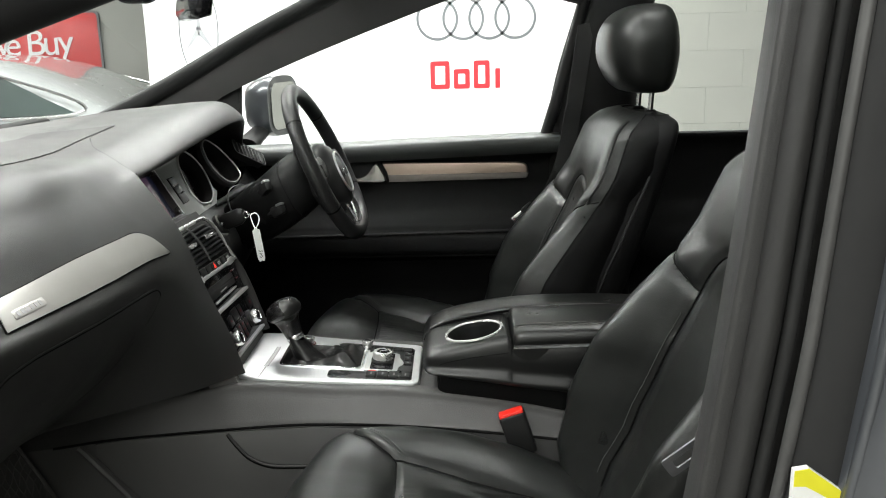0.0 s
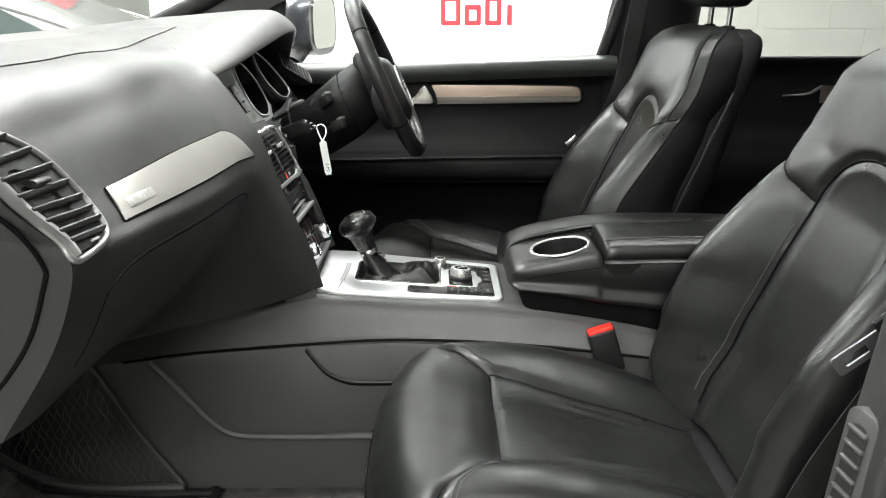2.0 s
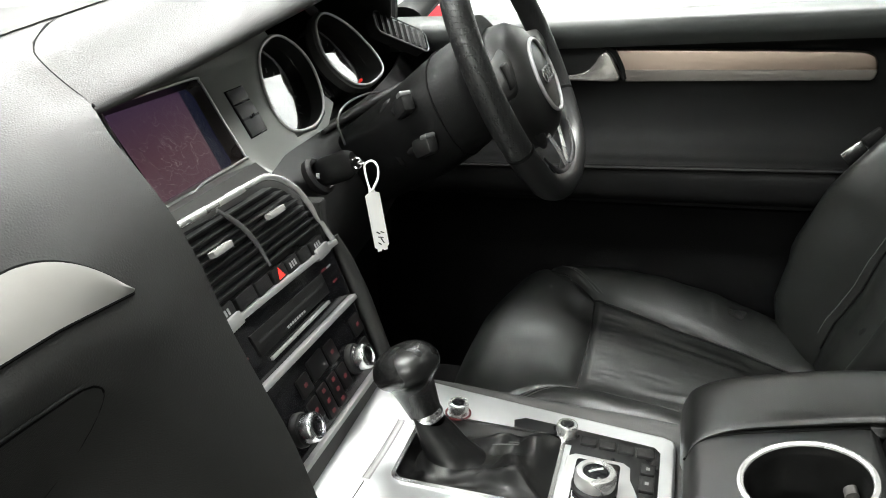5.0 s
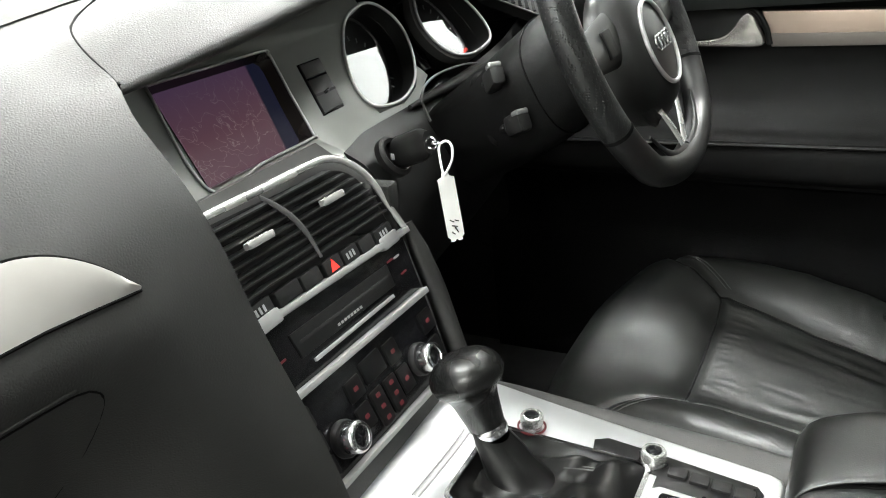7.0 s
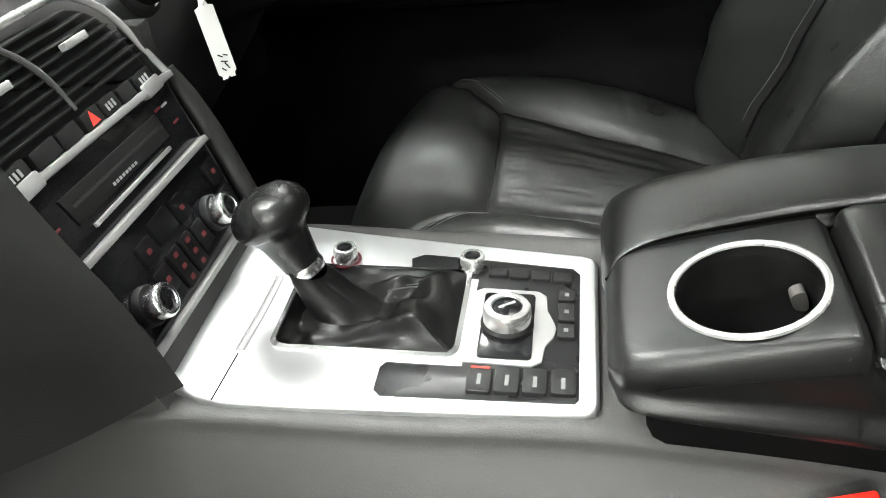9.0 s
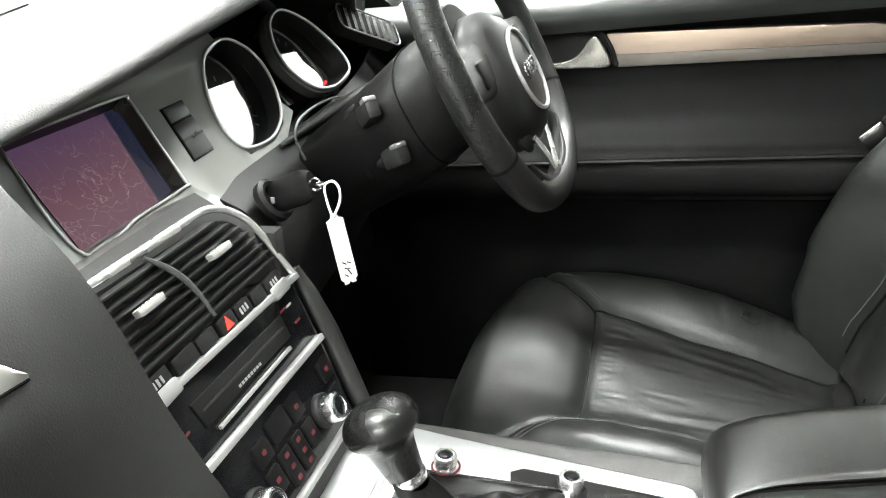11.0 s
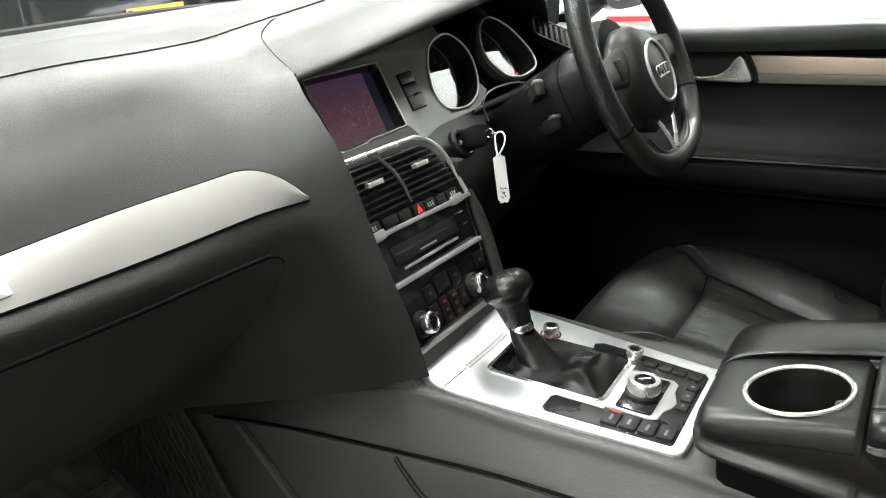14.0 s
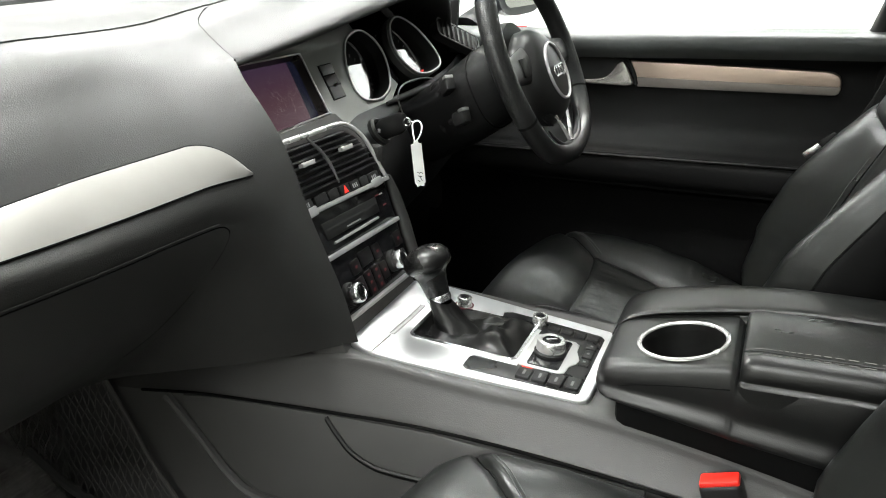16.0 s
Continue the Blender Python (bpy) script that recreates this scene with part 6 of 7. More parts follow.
    for k in (-1, 1):
        part("shoulder_seam", tube([on(k * y, seam_z(y, 0.218)) for y in np.linspace(0.110, 0.216, 16)], 0.0016, 6), SEAM, s)
        part("edge_piping", tube([on(k * width(z) * 0.955, z, 0.0) for z in np.linspace(1.03, 1.195, 20)], 0.0024, 6), LEATHER2, s)
        part("bolster_stitch", tube([on(k * (half(z) + 0.009), z) for z in np.linspace(0.68, 0.95, 24)], 0.0007, 5), STITCH, s)
        part("shell_strip", tube([P(line(z) + 0.105 + 0.02 * (1.1 - z), k * np.interp(z, [0.7, 0.8, 0.95, 1.05, 1.1], [0.240, 0.250, 0.250, 0.236, 0.222]), z) for z in np.linspace(0.72, 1.09, 20)], 0.0030, 8), DARK, s)
    for k in (-1, 1):
        rows = []
        for z in np.linspace(0.64, 1.205, 34):
            p = skin(k * width(z), z)
            xb = x0 + line(z) + 0.11
            rows.append([p, (p[0] * 0.85 + xb * 0.15, p[1] + k * 0.003, z), (p[0] * 0.4 + xb * 0.6, p[1] + k * 0.002, z), (xb, p[1] - k * 0.012, z)])
        part("side_panel", grid([[tuple(v) for v in cr(r, 10)] for r in rows]), SEATSIDE, s, "plain black side panel", angle=180)
        part("side_seam", tube([(r[0][0] + 0.002, r[0][1], r[0][2]) for r in rows], 0.0016, 6), SEAM, s)
    # headrest on two posts
    hx = line(1.2) + 0.087
    for k in (-1, 1):
        part("headrest_post", tube([P(hx - 0.004, k * 0.060, 1.16), P(hx + 0.004, k * 0.060, 1.30)], 0.0062, 16), CHROME, s, "chrome headrest post")
        part("post_collar", lathe([(0.014, 0), (0.014, 0.006), (0.010, 0.010), (0.007, 0.010)], 20, Matrix.Translation(P(hx - 0.001, k * 0.060, 1.200))), DARK, s)
    rows = []
    for t, a, b, dx in ((1.246, 0.085, 0.030, 0.004), (1.252, 0.112, 0.048, 0.002), (1.275, 0.132, 0.066, -0.004), (1.32, 0.140, 0.080, -0.010), (1.37, 0.136, 0.078, -0.010), (1.405, 0.118, 0.064, -0.004), (1.424, 0.090, 0.042, 0.004), (1.430, 0.050, 0.020, 0.008)):
        rows.append([P(hx + dx - 0.012 + b * np.sign(math.cos(w)) * abs(math.cos(w)) ** 0.75, a * np.sign(math.sin(w)) * abs(math.sin(w)) ** 0.7, t) for w in np.linspace(0, 2 * math.pi, 44, endpoint=False)])
    rws = np.array(rows)
    cols = np.stack([cr(rws[:, j], 36) for j in range(44)], axis=1)
    part("headrest", grid(cols, True, False, True), LEATHER2, s, "padded leather headrest", angle=70)
    # buckle on its stalk beside the cushion
    yb = inner * 0.242
    b = thing("seatbelt_buckle", P(0.69, yb, 0.60), "black seat belt buckle with a red button", "buckle", "front buckles")
    tilt = Matrix.Translation(P(0.690, yb, 0.698)) @ Matrix.Rotation(radians(-18), 4, "Y")
    part("housing", rbox(0, 0, 0, 0.046, 0.026, 0.080, 0.006, 3, tilt), DARK, b)
    part("red_button", rbox(0, 0, 0.0385, 0.043, 0.022, 0.010, 0.003, 2, tilt), RED, b, "red release button")
    part("stalk", tube([P(0.672, yb, 0.655), P(0.645, yb, 0.56)], 0.011, 10, False, 0.5), DARK, b)
    return s


seat(0.0, -0.395, "front_seat", "black leather front seat with a smooth shoulder panel, passenger side", 1, 0.024)
seat(-0.095, 0.392, "front_seat", "black leather front seat behind the steering wheel", -1, 0.024)


# ================================================================ steering
RIMSKIN = mat("smooth_rim_leather", (0.007, 0.0072, 0.0072), 0.40, spec=0.38, grain=0.12, scale=420, kind="voronoi", vary=0.12)
RIMPERF = mat("perforated_rim_leather", (0.0065, 0.0067, 0.0067), 0.40, spec=0.4, grain=0.9, scale=340, kind="perf", vary=0.12)


def steering():
    w = thing("steering_wheel", (0.305, 0.392, 1.10), "black perforated leather steering wheel with a round metal-ringed hub", "steering wheel")
    ax = Vector((0.917, 0, 0.40)).normalized()
    m = axes((0.303, 0.392, 1.098), (0, 1, 0), (-0.40, 0, 0.917))
    R = 0.178
    def low(v):
        return v if v > -0.135 else -0.135 + (v + 0.135) * 0.62
    def arc(a0, a1, r, n=30):
        return [m @ Vector((R * math.cos(radians(a)), low(R * math.sin(radians(a))), 0)) for a in np.linspace(a0, a1, n)]
    for a0, a1, mt, nm in ((38, 142, RIMSKIN, "rim_top"), (142, 206, RIMPERF, "rim_grip"), (206, 334, RIMSKIN, "rim_bottom"), (334, 398, RIMPERF, "rim_grip")):
        part(nm, tube(arc(a0, a1, 0.0), 0.0165, 20, False, 1.0, ax), mt, w)
    for a in (38, 142, 206, 334):
        part("rim_joint", tube(arc(a - 0.6, a + 0.6, 0, 3), 0.0171, 20, False, 1.0, ax), SEAM, w)
    mh = m @ Matrix.Translation((0, -0.028, 0))
    hub = part("hub", lathe([(0.072, -0.045), (0.082, -0.02), (0.080, 0.0), (0.066, 0.016), (0.045, 0.024), (0.0, 0.026)], 48, mh @ Matrix.Diagonal((1.05, 1.0, 1, 1))), DASH_L, w, "black hub pad")
    part("hub_ring", tube([mh @ Vector((0.047 * math.cos(a), 0.047 * math.sin(a), 0.0255)) for a in np.linspace(0, 2 * math.pi, 48, endpoint=False)], 0.0026, 8, True), SATIN, hub, "satin ring")
    for i in range(4):
        part("emblem_ring", tube([mh @ Vector((-0.0195 + 0.013 * i + 0.0085 * math.cos(a), 0.0085 * math.sin(a), 0.0285)) for a in np.linspace(0, 2 * math.pi, 24, endpoint=False)], 0.0013, 6, True), CHROME, hub, "small chrome ring")
    for a, r0, wd in ((-1, 0.07, 0.030), (181, 0.07, 0.030)):
        u = Vector((math.cos(radians(a)), math.sin(radians(a)), 0))
        p = [m @ (u * 0.065 + Vector((0, 0, 0.0))), m @ (u * 0.12 + Vector((0, 0, 0.0))), m @ (u * 0.172)]
        sp = part("spoke", tube(p, [0.030, 0.024, 0.020], 16, False, 0.30, tuple(ax), 12), DASH_L, w)
        part("spoke_switch", rbox(0, 0, 0, 0.026, 0.030, 0.008, 0.003, 2, m @ Matrix.Translation(u * 0.100) @ Matrix.Translation((0, 0, 0.006))), DARK, sp, "thumb switch")
    for s in (-1, 1):
        arm = [m @ Vector((s * 0.036, -0.094, 0.006)), m @ Vector((s * 0.020, -0.120, 0.006)), m @ Vector((s * 0.004, -0.145, 0.004))]
        part("lower_spoke", tube(arm, [0.0060, 0.0066, 0.0075], 12, False, 0.35, tuple(ax), 12), BRIGHT, w, "satin lower spoke")
        edge = [m @ Vector((s * 0.004, -0.152, 0.006)), m @ Vector((s * 0.045, -0.1455, 0.007)), m @ Vector((s * 0.075, -0.130, 0.007)), m @ Vector((s * 0.098, -0.106, 0.006))]
        part("spoke_edge", tube(edge, [0.008, 0.006, 0.004, 0.002], 10, False, 0.5, tuple(ax), 16), DARK, w, "dark edge inside the rim")
        part("spoke_cover", tube([m @ Vector((s * 0.040, -0.050, -0.004)), m @ Vector((s * 0.040, -0.085, -0.004)), m @ Vector((s * 0.028, -0.105, -0.006))], [0.026, 0.018, 0.008], 12, False, 0.6, tuple(ax), 12), DARK, w)
    # column shroud and stalks
    c = thing("steering_column", (0.2, 0.392, 0.95), "black steering column shroud with two stalks", "steering column")
    def skin(t, hw, up, dn, w):
        top = math.sin(t) > 0
        return m @ Vector((hw * np.sign(math.cos(t)) * abs(math.cos(t)) ** (0.82 if top else 0.7), (up if top else dn) * np.sign(math.sin(t)) * abs(math.sin(t)) ** (0.9 if top else 0.75), w))

    secs = [[tuple(skin(t, hw, up, dn, w)) for t in np.linspace(0, 2 * math.pi, 40, endpoint=False)] for w, hw, up, dn in ((-0.028, 0.055, 0.050, 0.055), (-0.05, 0.085, 0.060, 0.070), (-0.10, 0.097, 0.052, 0.085), (-0.16, 0.094, 0.036, 0.095), (-0.24, 0.085, 0.018, 0.10))]
    rws = np.array(secs)
    cols = np.stack([cr(rws[:, j], 24) for j in range(40)], axis=1)
    part("shroud", grid(cols, True, False, True), SHROUD, c, angle=60)
    part("shroud_collar", lathe([(0.070, -0.05), (0.078, -0.04), (0.074, -0.025), (0.055, -0.02)], 40, m), SHROUD, c)
    for base, mid, tip in (((0.150, 0.335, 1.040), (0.172, 0.302, 1.055), (0.188, 0.285, 1.070)), ((0.160, 0.330, 0.992), (0.194, 0.300, 1.007), (0.217, 0.284, 1.020))):
        base, mid, tip = Vector(base), Vector(mid), Vector(tip)
        st = part("stalk", tube([base, mid], [0.013, 0.009], 14, False, 0.75, (0, 0, 1)), DARK, c, "black control stalk")
        q = Matrix.Translation(mid.lerp(tip, 0.5)) @ (tip - mid).to_track_quat("X", "Z").to_matrix().to_4x4()
        part("stalk_head", rbox(0, 0, 0, 0.036, 0.017, 0.024, 0.005, 2, q), DARK, st)
        part("stalk_tip", rbox(0.012, -0.001, 0.0100, 0.014, 0.0155, 0.006, 0.002, 2, q), SATIN2S, st, "bright edge")
        part("stalk_boot", lathe([(0.020, -0.006), (0.020, 0.004), (0.016, 0.008)], 24, Matrix.Translation(base.lerp(mid, 0.35)) @ (mid - base).to_track_quat("Z", "Y").to_matrix().to_4x4()), SHROUD, st)
    part("shroud_joint", tube([tuple(skin(t, 0.0965, 0.0545, 0.0835, -0.092)) for t in np.linspace(0, 6.28, 50, endpoint=False)], 0.0012, 6, True), SEAM, c)
    part("shift_paddle", rbox(0, 0, 0, 0.020, 0.075, 0.006, 0.003, 2, m @ Matrix.Translation((-0.088, 0.030, -0.022))), DARK, w, "shift paddle")


SHROUD = mat('column_black_plastic', (0.0048, 0.0048, 0.0048), 0.45, spec=0.10, grain=0.2, scale=700, vary=0.1)
SATIN2S = mat('worn_silver_edge', (0.4, 0.4, 0.4), 0.3, 0.8)
steering()


KEYBLACK = mat("worn_black_key_plastic", (0.008, 0.008, 0.008), 0.30, spec=0.4, vary=0.1)


def key():
    k = thing("car_key", (0.107, 0.182, 1.01), "black car key standing in the ignition lock", "key")
    a, b = Vector((0.104, 0.186, 1.006)), Vector((0.164, 0.162, 1.031))
    part("key_body", tube([a, a.lerp(b, 0.25), a.lerp(b, 0.8), b], [0.0065, 0.0085, 0.0085, 0.0060], 18, False, 2.0, (0, 0.2, 1), 16), KEYBLACK, k, "black key fob")
    part("key_mark", rbox(0.1155, 0.1695, 1.011, 0.0045, 0.0015, 0.0065, 0.0005), LEGEND, k)
    part("key_ring", tube([b + Vector((0.006 * math.cos(t) + 0.004, -0.002, 0.006 * math.sin(t))) for t in np.linspace(0, 6.28, 20, endpoint=False)], 0.0012, 6, True), CHROME, k, "small chrome ring")
    part("key_link", tube([b + Vector((0.010 + 0.004 * math.cos(t), 0.004 * math.sin(t) - 0.004, 0.001)) for t in np.linspace(0, 6.28, 16, endpoint=False)], 0.0010, 6, True, 1, (0, 1, 0)), CHROME, k)
    tg = thing("key_tag", (0.190, 0.140, 1.005), "white paper key tag hanging from the key", "tag")
    part("loop", tube([(0.178, 0.158, 1.030), (0.186, 0.160, 1.034), (0.195, 0.152, 1.030), (0.197, 0.145, 1.020), (0.193, 0.140, 1.010), (0.190, 0.140, 1.006), (0.187, 0.142, 1.011), (0.182, 0.149, 1.020)], 0.0013, 6, True, 1, (0, 1, 0), 36), WHITE, tg, "white plastic loop")
    m = axes((0.191, 0.140, 1.005), (0.62, 0.78, 0.0), (-0.24, 0.03, 1))
    sh = [(-0.003, 0.004), (0.003, 0.004), (0.004, 0.0), (0.0088, -0.002), (0.0088, -0.060), (0.0062, -0.062), (0.0062, -0.065), (0.002, -0.065), (0.0, -0.063), (-0.002, -0.065), (-0.0062, -0.065), (-0.0062, -0.062), (-0.0088, -0.060), (-0.0088, -0.002), (-0.004, 0.0)]
    t = part("tag", plate(sh, 0.0012, m), WHITE, tg)
    for u, v, du, dv in ((-0.004, -0.043, 0.004, -0.003), (0.001, -0.044, 0.004, -0.002), (-0.003, -0.049, 0.006, -0.002), (0.0, -0.051, 0.003, -0.006), (-0.004, -0.055, 0.003, -0.003)):
        part("ink_bar", tube([m @ Vector((u, v, 0.0004)), m @ Vector((u + du, v + dv, 0.0004))], 0.0006, 4), INK, t, "dark ink mark")


key()


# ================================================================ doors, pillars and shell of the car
# near-black: the shade below the door armrest is put into this colour
DOORSHADE = mat("shaded_door_lining", (0.0045, 0.0045, 0.0045), 1.0, spec=0.02, grain=0.5, scale=500)


def driver_door():
    d = thing("driver_door", (0.4, 0.78, 0.45), "closed black driver's door with an aluminium strip", "car door")
    secs, low = [], []
    for x, dy, sill in ((-0.06, 0.0, 1.098), (0.25, 0.004, 1.101), (0.55, 0.002, 1.110), (0.865, 0.002, 1.119)):
        secs.append([(x, 0.79, sill - 0.006), (x, 0.725 + dy, sill + 0.002), (x, 0.706 + dy, sill - 0.006), (x, 0.712 + dy, sill - 0.030), (x, 0.758 + dy, 1.056), (x, 0.764 + dy, 1.00), (x, 0.760 + dy, 0.92), (x, 0.735 + dy, 0.885), (x, 0.716 + dy, 0.872), (x, 0.700 + dy, 0.855), (x, 0.704 + dy, 0.818), (x, 0.725 + dy, 0.800)])
        low.append([(x, 0.722 + dy, 0.803), (x, 0.775 + dy, 0.790), (x, 0.785 + dy, 0.70), (x, 0.765 + dy, 0.62), (x, 0.765 + dy, 0.41)])
    part("panel", thick(loft(secs, 80, 30), 0.01), DOORBLACK, d, angle=60)
    part("pocket_lining", thick(loft(low, 30, 30), 0.006), DOORSHADE, d, "door pocket lining, darkened for the shade under the armrest")
    part("sill_roll", thick(loft([[(x, 0.790, s0 + 0.0035), (x, 0.728, s0 + 0.005), (x, 0.700, s0 - 0.004), (x, 0.702, s0 - 0.026), (x, 0.722, s0 - 0.046)] for x, s0 in ((-0.06, 1.0995), (0.25, 1.1025), (0.55, 1.1115), (0.865, 1.1205))], 20, 20), 0.004), SILLGREY, d, "soft grey window sill")
    m = axes((0, 0.7495, 0), (1, 0, 0), (0, 0, 1))
    strip = [(0.404, 1.004), (0.62, 1.005), (0.782, 1.009), (0.787, 1.014), (0.7865, 1.030), (0.782, 1.040), (0.772, 1.0455), (0.755, 1.0475), (0.62, 1.050), (0.395, 1.052)]
    part("trim_strip", plate(strip, 0.010, m, 0.004, 4), ALU_D, d, "brushed aluminium strip")
    part("strip_step", plate([(0.412, 1.000), (0.778, 1.004), (0.784, 1.008), (0.7865, 1.020), (0.407, 1.019)], 0.012, m @ Matrix.Translation((0, 0, 0.0025)), 0.002), STEPGREY, d, "lower dull satin edge")
    # door opener in its recess
    part("opener_recess", plate([(x, z) for x, z in cr([(0.255, 1.030), (0.275, 1.050), (0.330, 1.058), (0.385, 1.050), (0.395, 1.028), (0.385, 1.010), (0.330, 1.006), (0.275, 1.012)], 40, True)], 0.010, m @ Matrix.Translation((0, 0, -0.004))), VOID, d, "dark recess")
    part("door_opener", plate([(x, z) for x, z in cr([(0.262, 1.011), (0.31, 1.010), (0.342, 1.015), (0.358, 1.027), (0.368, 1.042), (0.380, 1.049), (0.391, 1.034), (0.401, 1.003), (0.36, 1.000), (0.30, 1.002)], 50, True)], 0.012, m @ Matrix.Translation((0, 0, 0.004)), 0.003, 3), OPENER, d, "satin silver door opener")
    part("recess_rim", tube([(x, 0.7475, z) for x, z in cr([(0.262, 1.046), (0.30, 1.0585), (0.35, 1.060), (0.386, 1.052), (0.402, 1.03), (0.410, 1.004)], 30)], 0.0040, 8), DARK, d)
    part("armrest_edge", tube([(x, 0.703, 0.866 + 0.012 * (x - 0.3)) for x in np.linspace(0.05, 0.84, 20)], 0.006, 8, False, 0.6), DARK, d)
    # window frame and glass
    part("window_frame", tube([(0.826, 0.742, 1.10), (0.872, 0.735, 1.25), (0.925, 0.705, 1.46)], 0.016, 10, False, 1.0), DARK, d)
    part("frame_top", tube([(0.925, 0.705, 1.46), (0.60, 0.68, 1.53), (0.25, 0.69, 1.47), (0.0, 0.715, 1.33), (-0.30, 0.75, 1.15)], 0.016, 8, samples=30), DARK, d)
    part("mirror_sail", plate([(0.02, 1.095), (-0.17, 1.10), (-0.30, 1.135), (-0.02, 1.30), (0.035, 1.28)], 0.012, axes((0, 0.745, 0), (1, 0, 0), (0, 0, 1))), DARK, d, "black corner panel")
    g = part("window_glass", plate([(0.02, 1.09), (0.83, 1.09), (0.91, 1.44), (0.60, 1.52), (0.28, 1.46), (0.03, 1.32)], 0.004, Matrix.Translation((0, 0.755, 1.1)) @ Matrix.Rotation(radians(9), 4, "X") @ axes((0, 0, -1.1), (1, 0, 0), (0, 0, 1))), GLASS, d)
    g.visible_shadow = False
    part("outer_skin", rbox(0.40, 0.90, 0.77, 1.05, 0.02, 0.60, 0.008), PAINT, d)


OPENER = mat("satin_opener_silver", (0.50, 0.48, 0.46), 0.24, 0.8, vary=0.03)
STEPGREY = mat("dull_satin_edge", (0.20, 0.18, 0.165), 0.4, 0.5, vary=0.06)
SILLGREY = mat("soft_sill_plastic", (0.050, 0.054, 0.053), 0.45, grain=0.2, scale=500, vary=0.06)
ALU_D = brushed("warm_brushed_aluminium", (0.54, 0.43, 0.36), 0.36, (2, 400, 400))
driver_door()


def rear_door():
    d = thing("rear_door", (1.5, 0.78, 0.45), "closed black rear door with an aluminium strip", "car door")
    secs = []
    for x in (1.06, 1.4, 1.9):
        secs.append([(x, 0.79, 1.116), (x, 0.735, 1.120), (x, 0.722, 1.112), (x, 0.750, 1.07), (x, 0.76, 1.0), (x, 0.755, 0.92), (x, 0.71, 0.87), (x, 0.71, 0.80), (x, 0.75, 0.70), (x, 0.74, 0.45)])
    part("panel", thick(loft(secs, 50, 12), 0.01), DOORBLACK, d)
    m = axes((0, 0.752, 0), (-1, 0, 0), (0, 0, 1))
    part("trim_strip", plate([(-1.41, 1.0), (-1.41, 1.045), (-1.85, 1.045), (-1.85, 1.0)], 0.006, m, 0.003), ALU_D, d, "aluminium strip")
    part("door_opener", tube([(1.31, 0.745, 1.02), (1.37, 0.738, 1.025), (1.395, 0.740, 1.036), (1.412, 0.746, 1.044)], [0.002, 0.003, 0.005, 0.004], 12, False, 0.6, (0, 1, 0), 20), STEPGREY, d, "satin door opener")
    g = part("window_glass", plate([(1.06, 1.10), (1.95, 1.10), (1.85, 1.42), (1.10, 1.50)], 0.004, axes((0, 0.77, 0), (1, 0, 0), (0, 0, 1))), GLASS, d)
    g.visible_shadow = False
    part("outer_skin", rbox(1.5, 0.90, 0.77, 1.0, 0.02, 0.60, 0.008), PAINT, d)


rear_door()


def mirror():
    turn = Matrix.Translation((0.065, 0.985, 1.197)) @ Matrix.Rotation(radians(-12), 4, "Z")
    w = thing("wing_mirror", (0.05, 0.95, 1.10), "dark wing mirror outside the driver's window", "wing mirror")
    rows = []
    for t, k in ((-0.07, 0.45), (-0.055, 0.75), (-0.02, 0.95), (0.02, 1.0), (0.035, 0.97)):
        rows.append([turn @ Vector((t * 0.9, 0.115 * k * np.sign(math.cos(a)) * abs(math.cos(a)) ** 0.6, 0.088 * k * np.sign(math.sin(a)) * abs(math.sin(a)) ** 0.65)) for a in np.linspace(0, 2 * math.pi, 40, endpoint=False)])
    part("housing", grid(rows, True, False, True), PAINT, w, "grey metallic housing")
    m = turn @ Matrix.Translation((0.0345, 0, 0)) @ axes((0, 0, 0), (0, 1, 0), (0, 0, 1))
    part("mirror_glass", plate(rrect(-0.090, -0.066, 0.090, 0.066, 0.035), 0.002, m), MIRROR, w, "mirror glass")
    part("arm", tube([(0.04, 0.90, 1.13), (0.02, 0.80, 1.10)], [0.03, 0.035], 14, False, 0.6), DARK, w)
    r = thing("rear_view_mirror", (-0.05, 0.0, 1.38), "black interior rear view mirror on the windscreen", "mirror")
    turn = Matrix.Translation((0.14, 0.02, 1.436)) @ Matrix.Rotation(radians(24), 4, "Z") @ Matrix.Rotation(radians(10), 4, "Y")
    part("housing", rbox(0, 0, 0, 0.035, 0.22, 0.062, 0.022, 4, turn), GLOSS, r)
    part("mirror_glass", rbox(0.0185, 0, 0, 0.002, 0.205, 0.050, 0.001, 1, turn), MIRROR, r, "mirror glass")
    part("stem", tube([(0.13, 0.02, 1.446), (0.09, 0.0, 1.475), (0.05, 0.0, 1.49)], 0.014, 10), DARK, r)
    part("sensor_pod", rbox(0.05, 0.0, 1.47, 0.07, 0.06, 0.07, 0.02, 3), GLOSS, r, "sensor pod")


mirror()


STEEL = mat("dull_belt_steel", (0.22, 0.22, 0.225), 0.38, 0.8, vary=0.08)


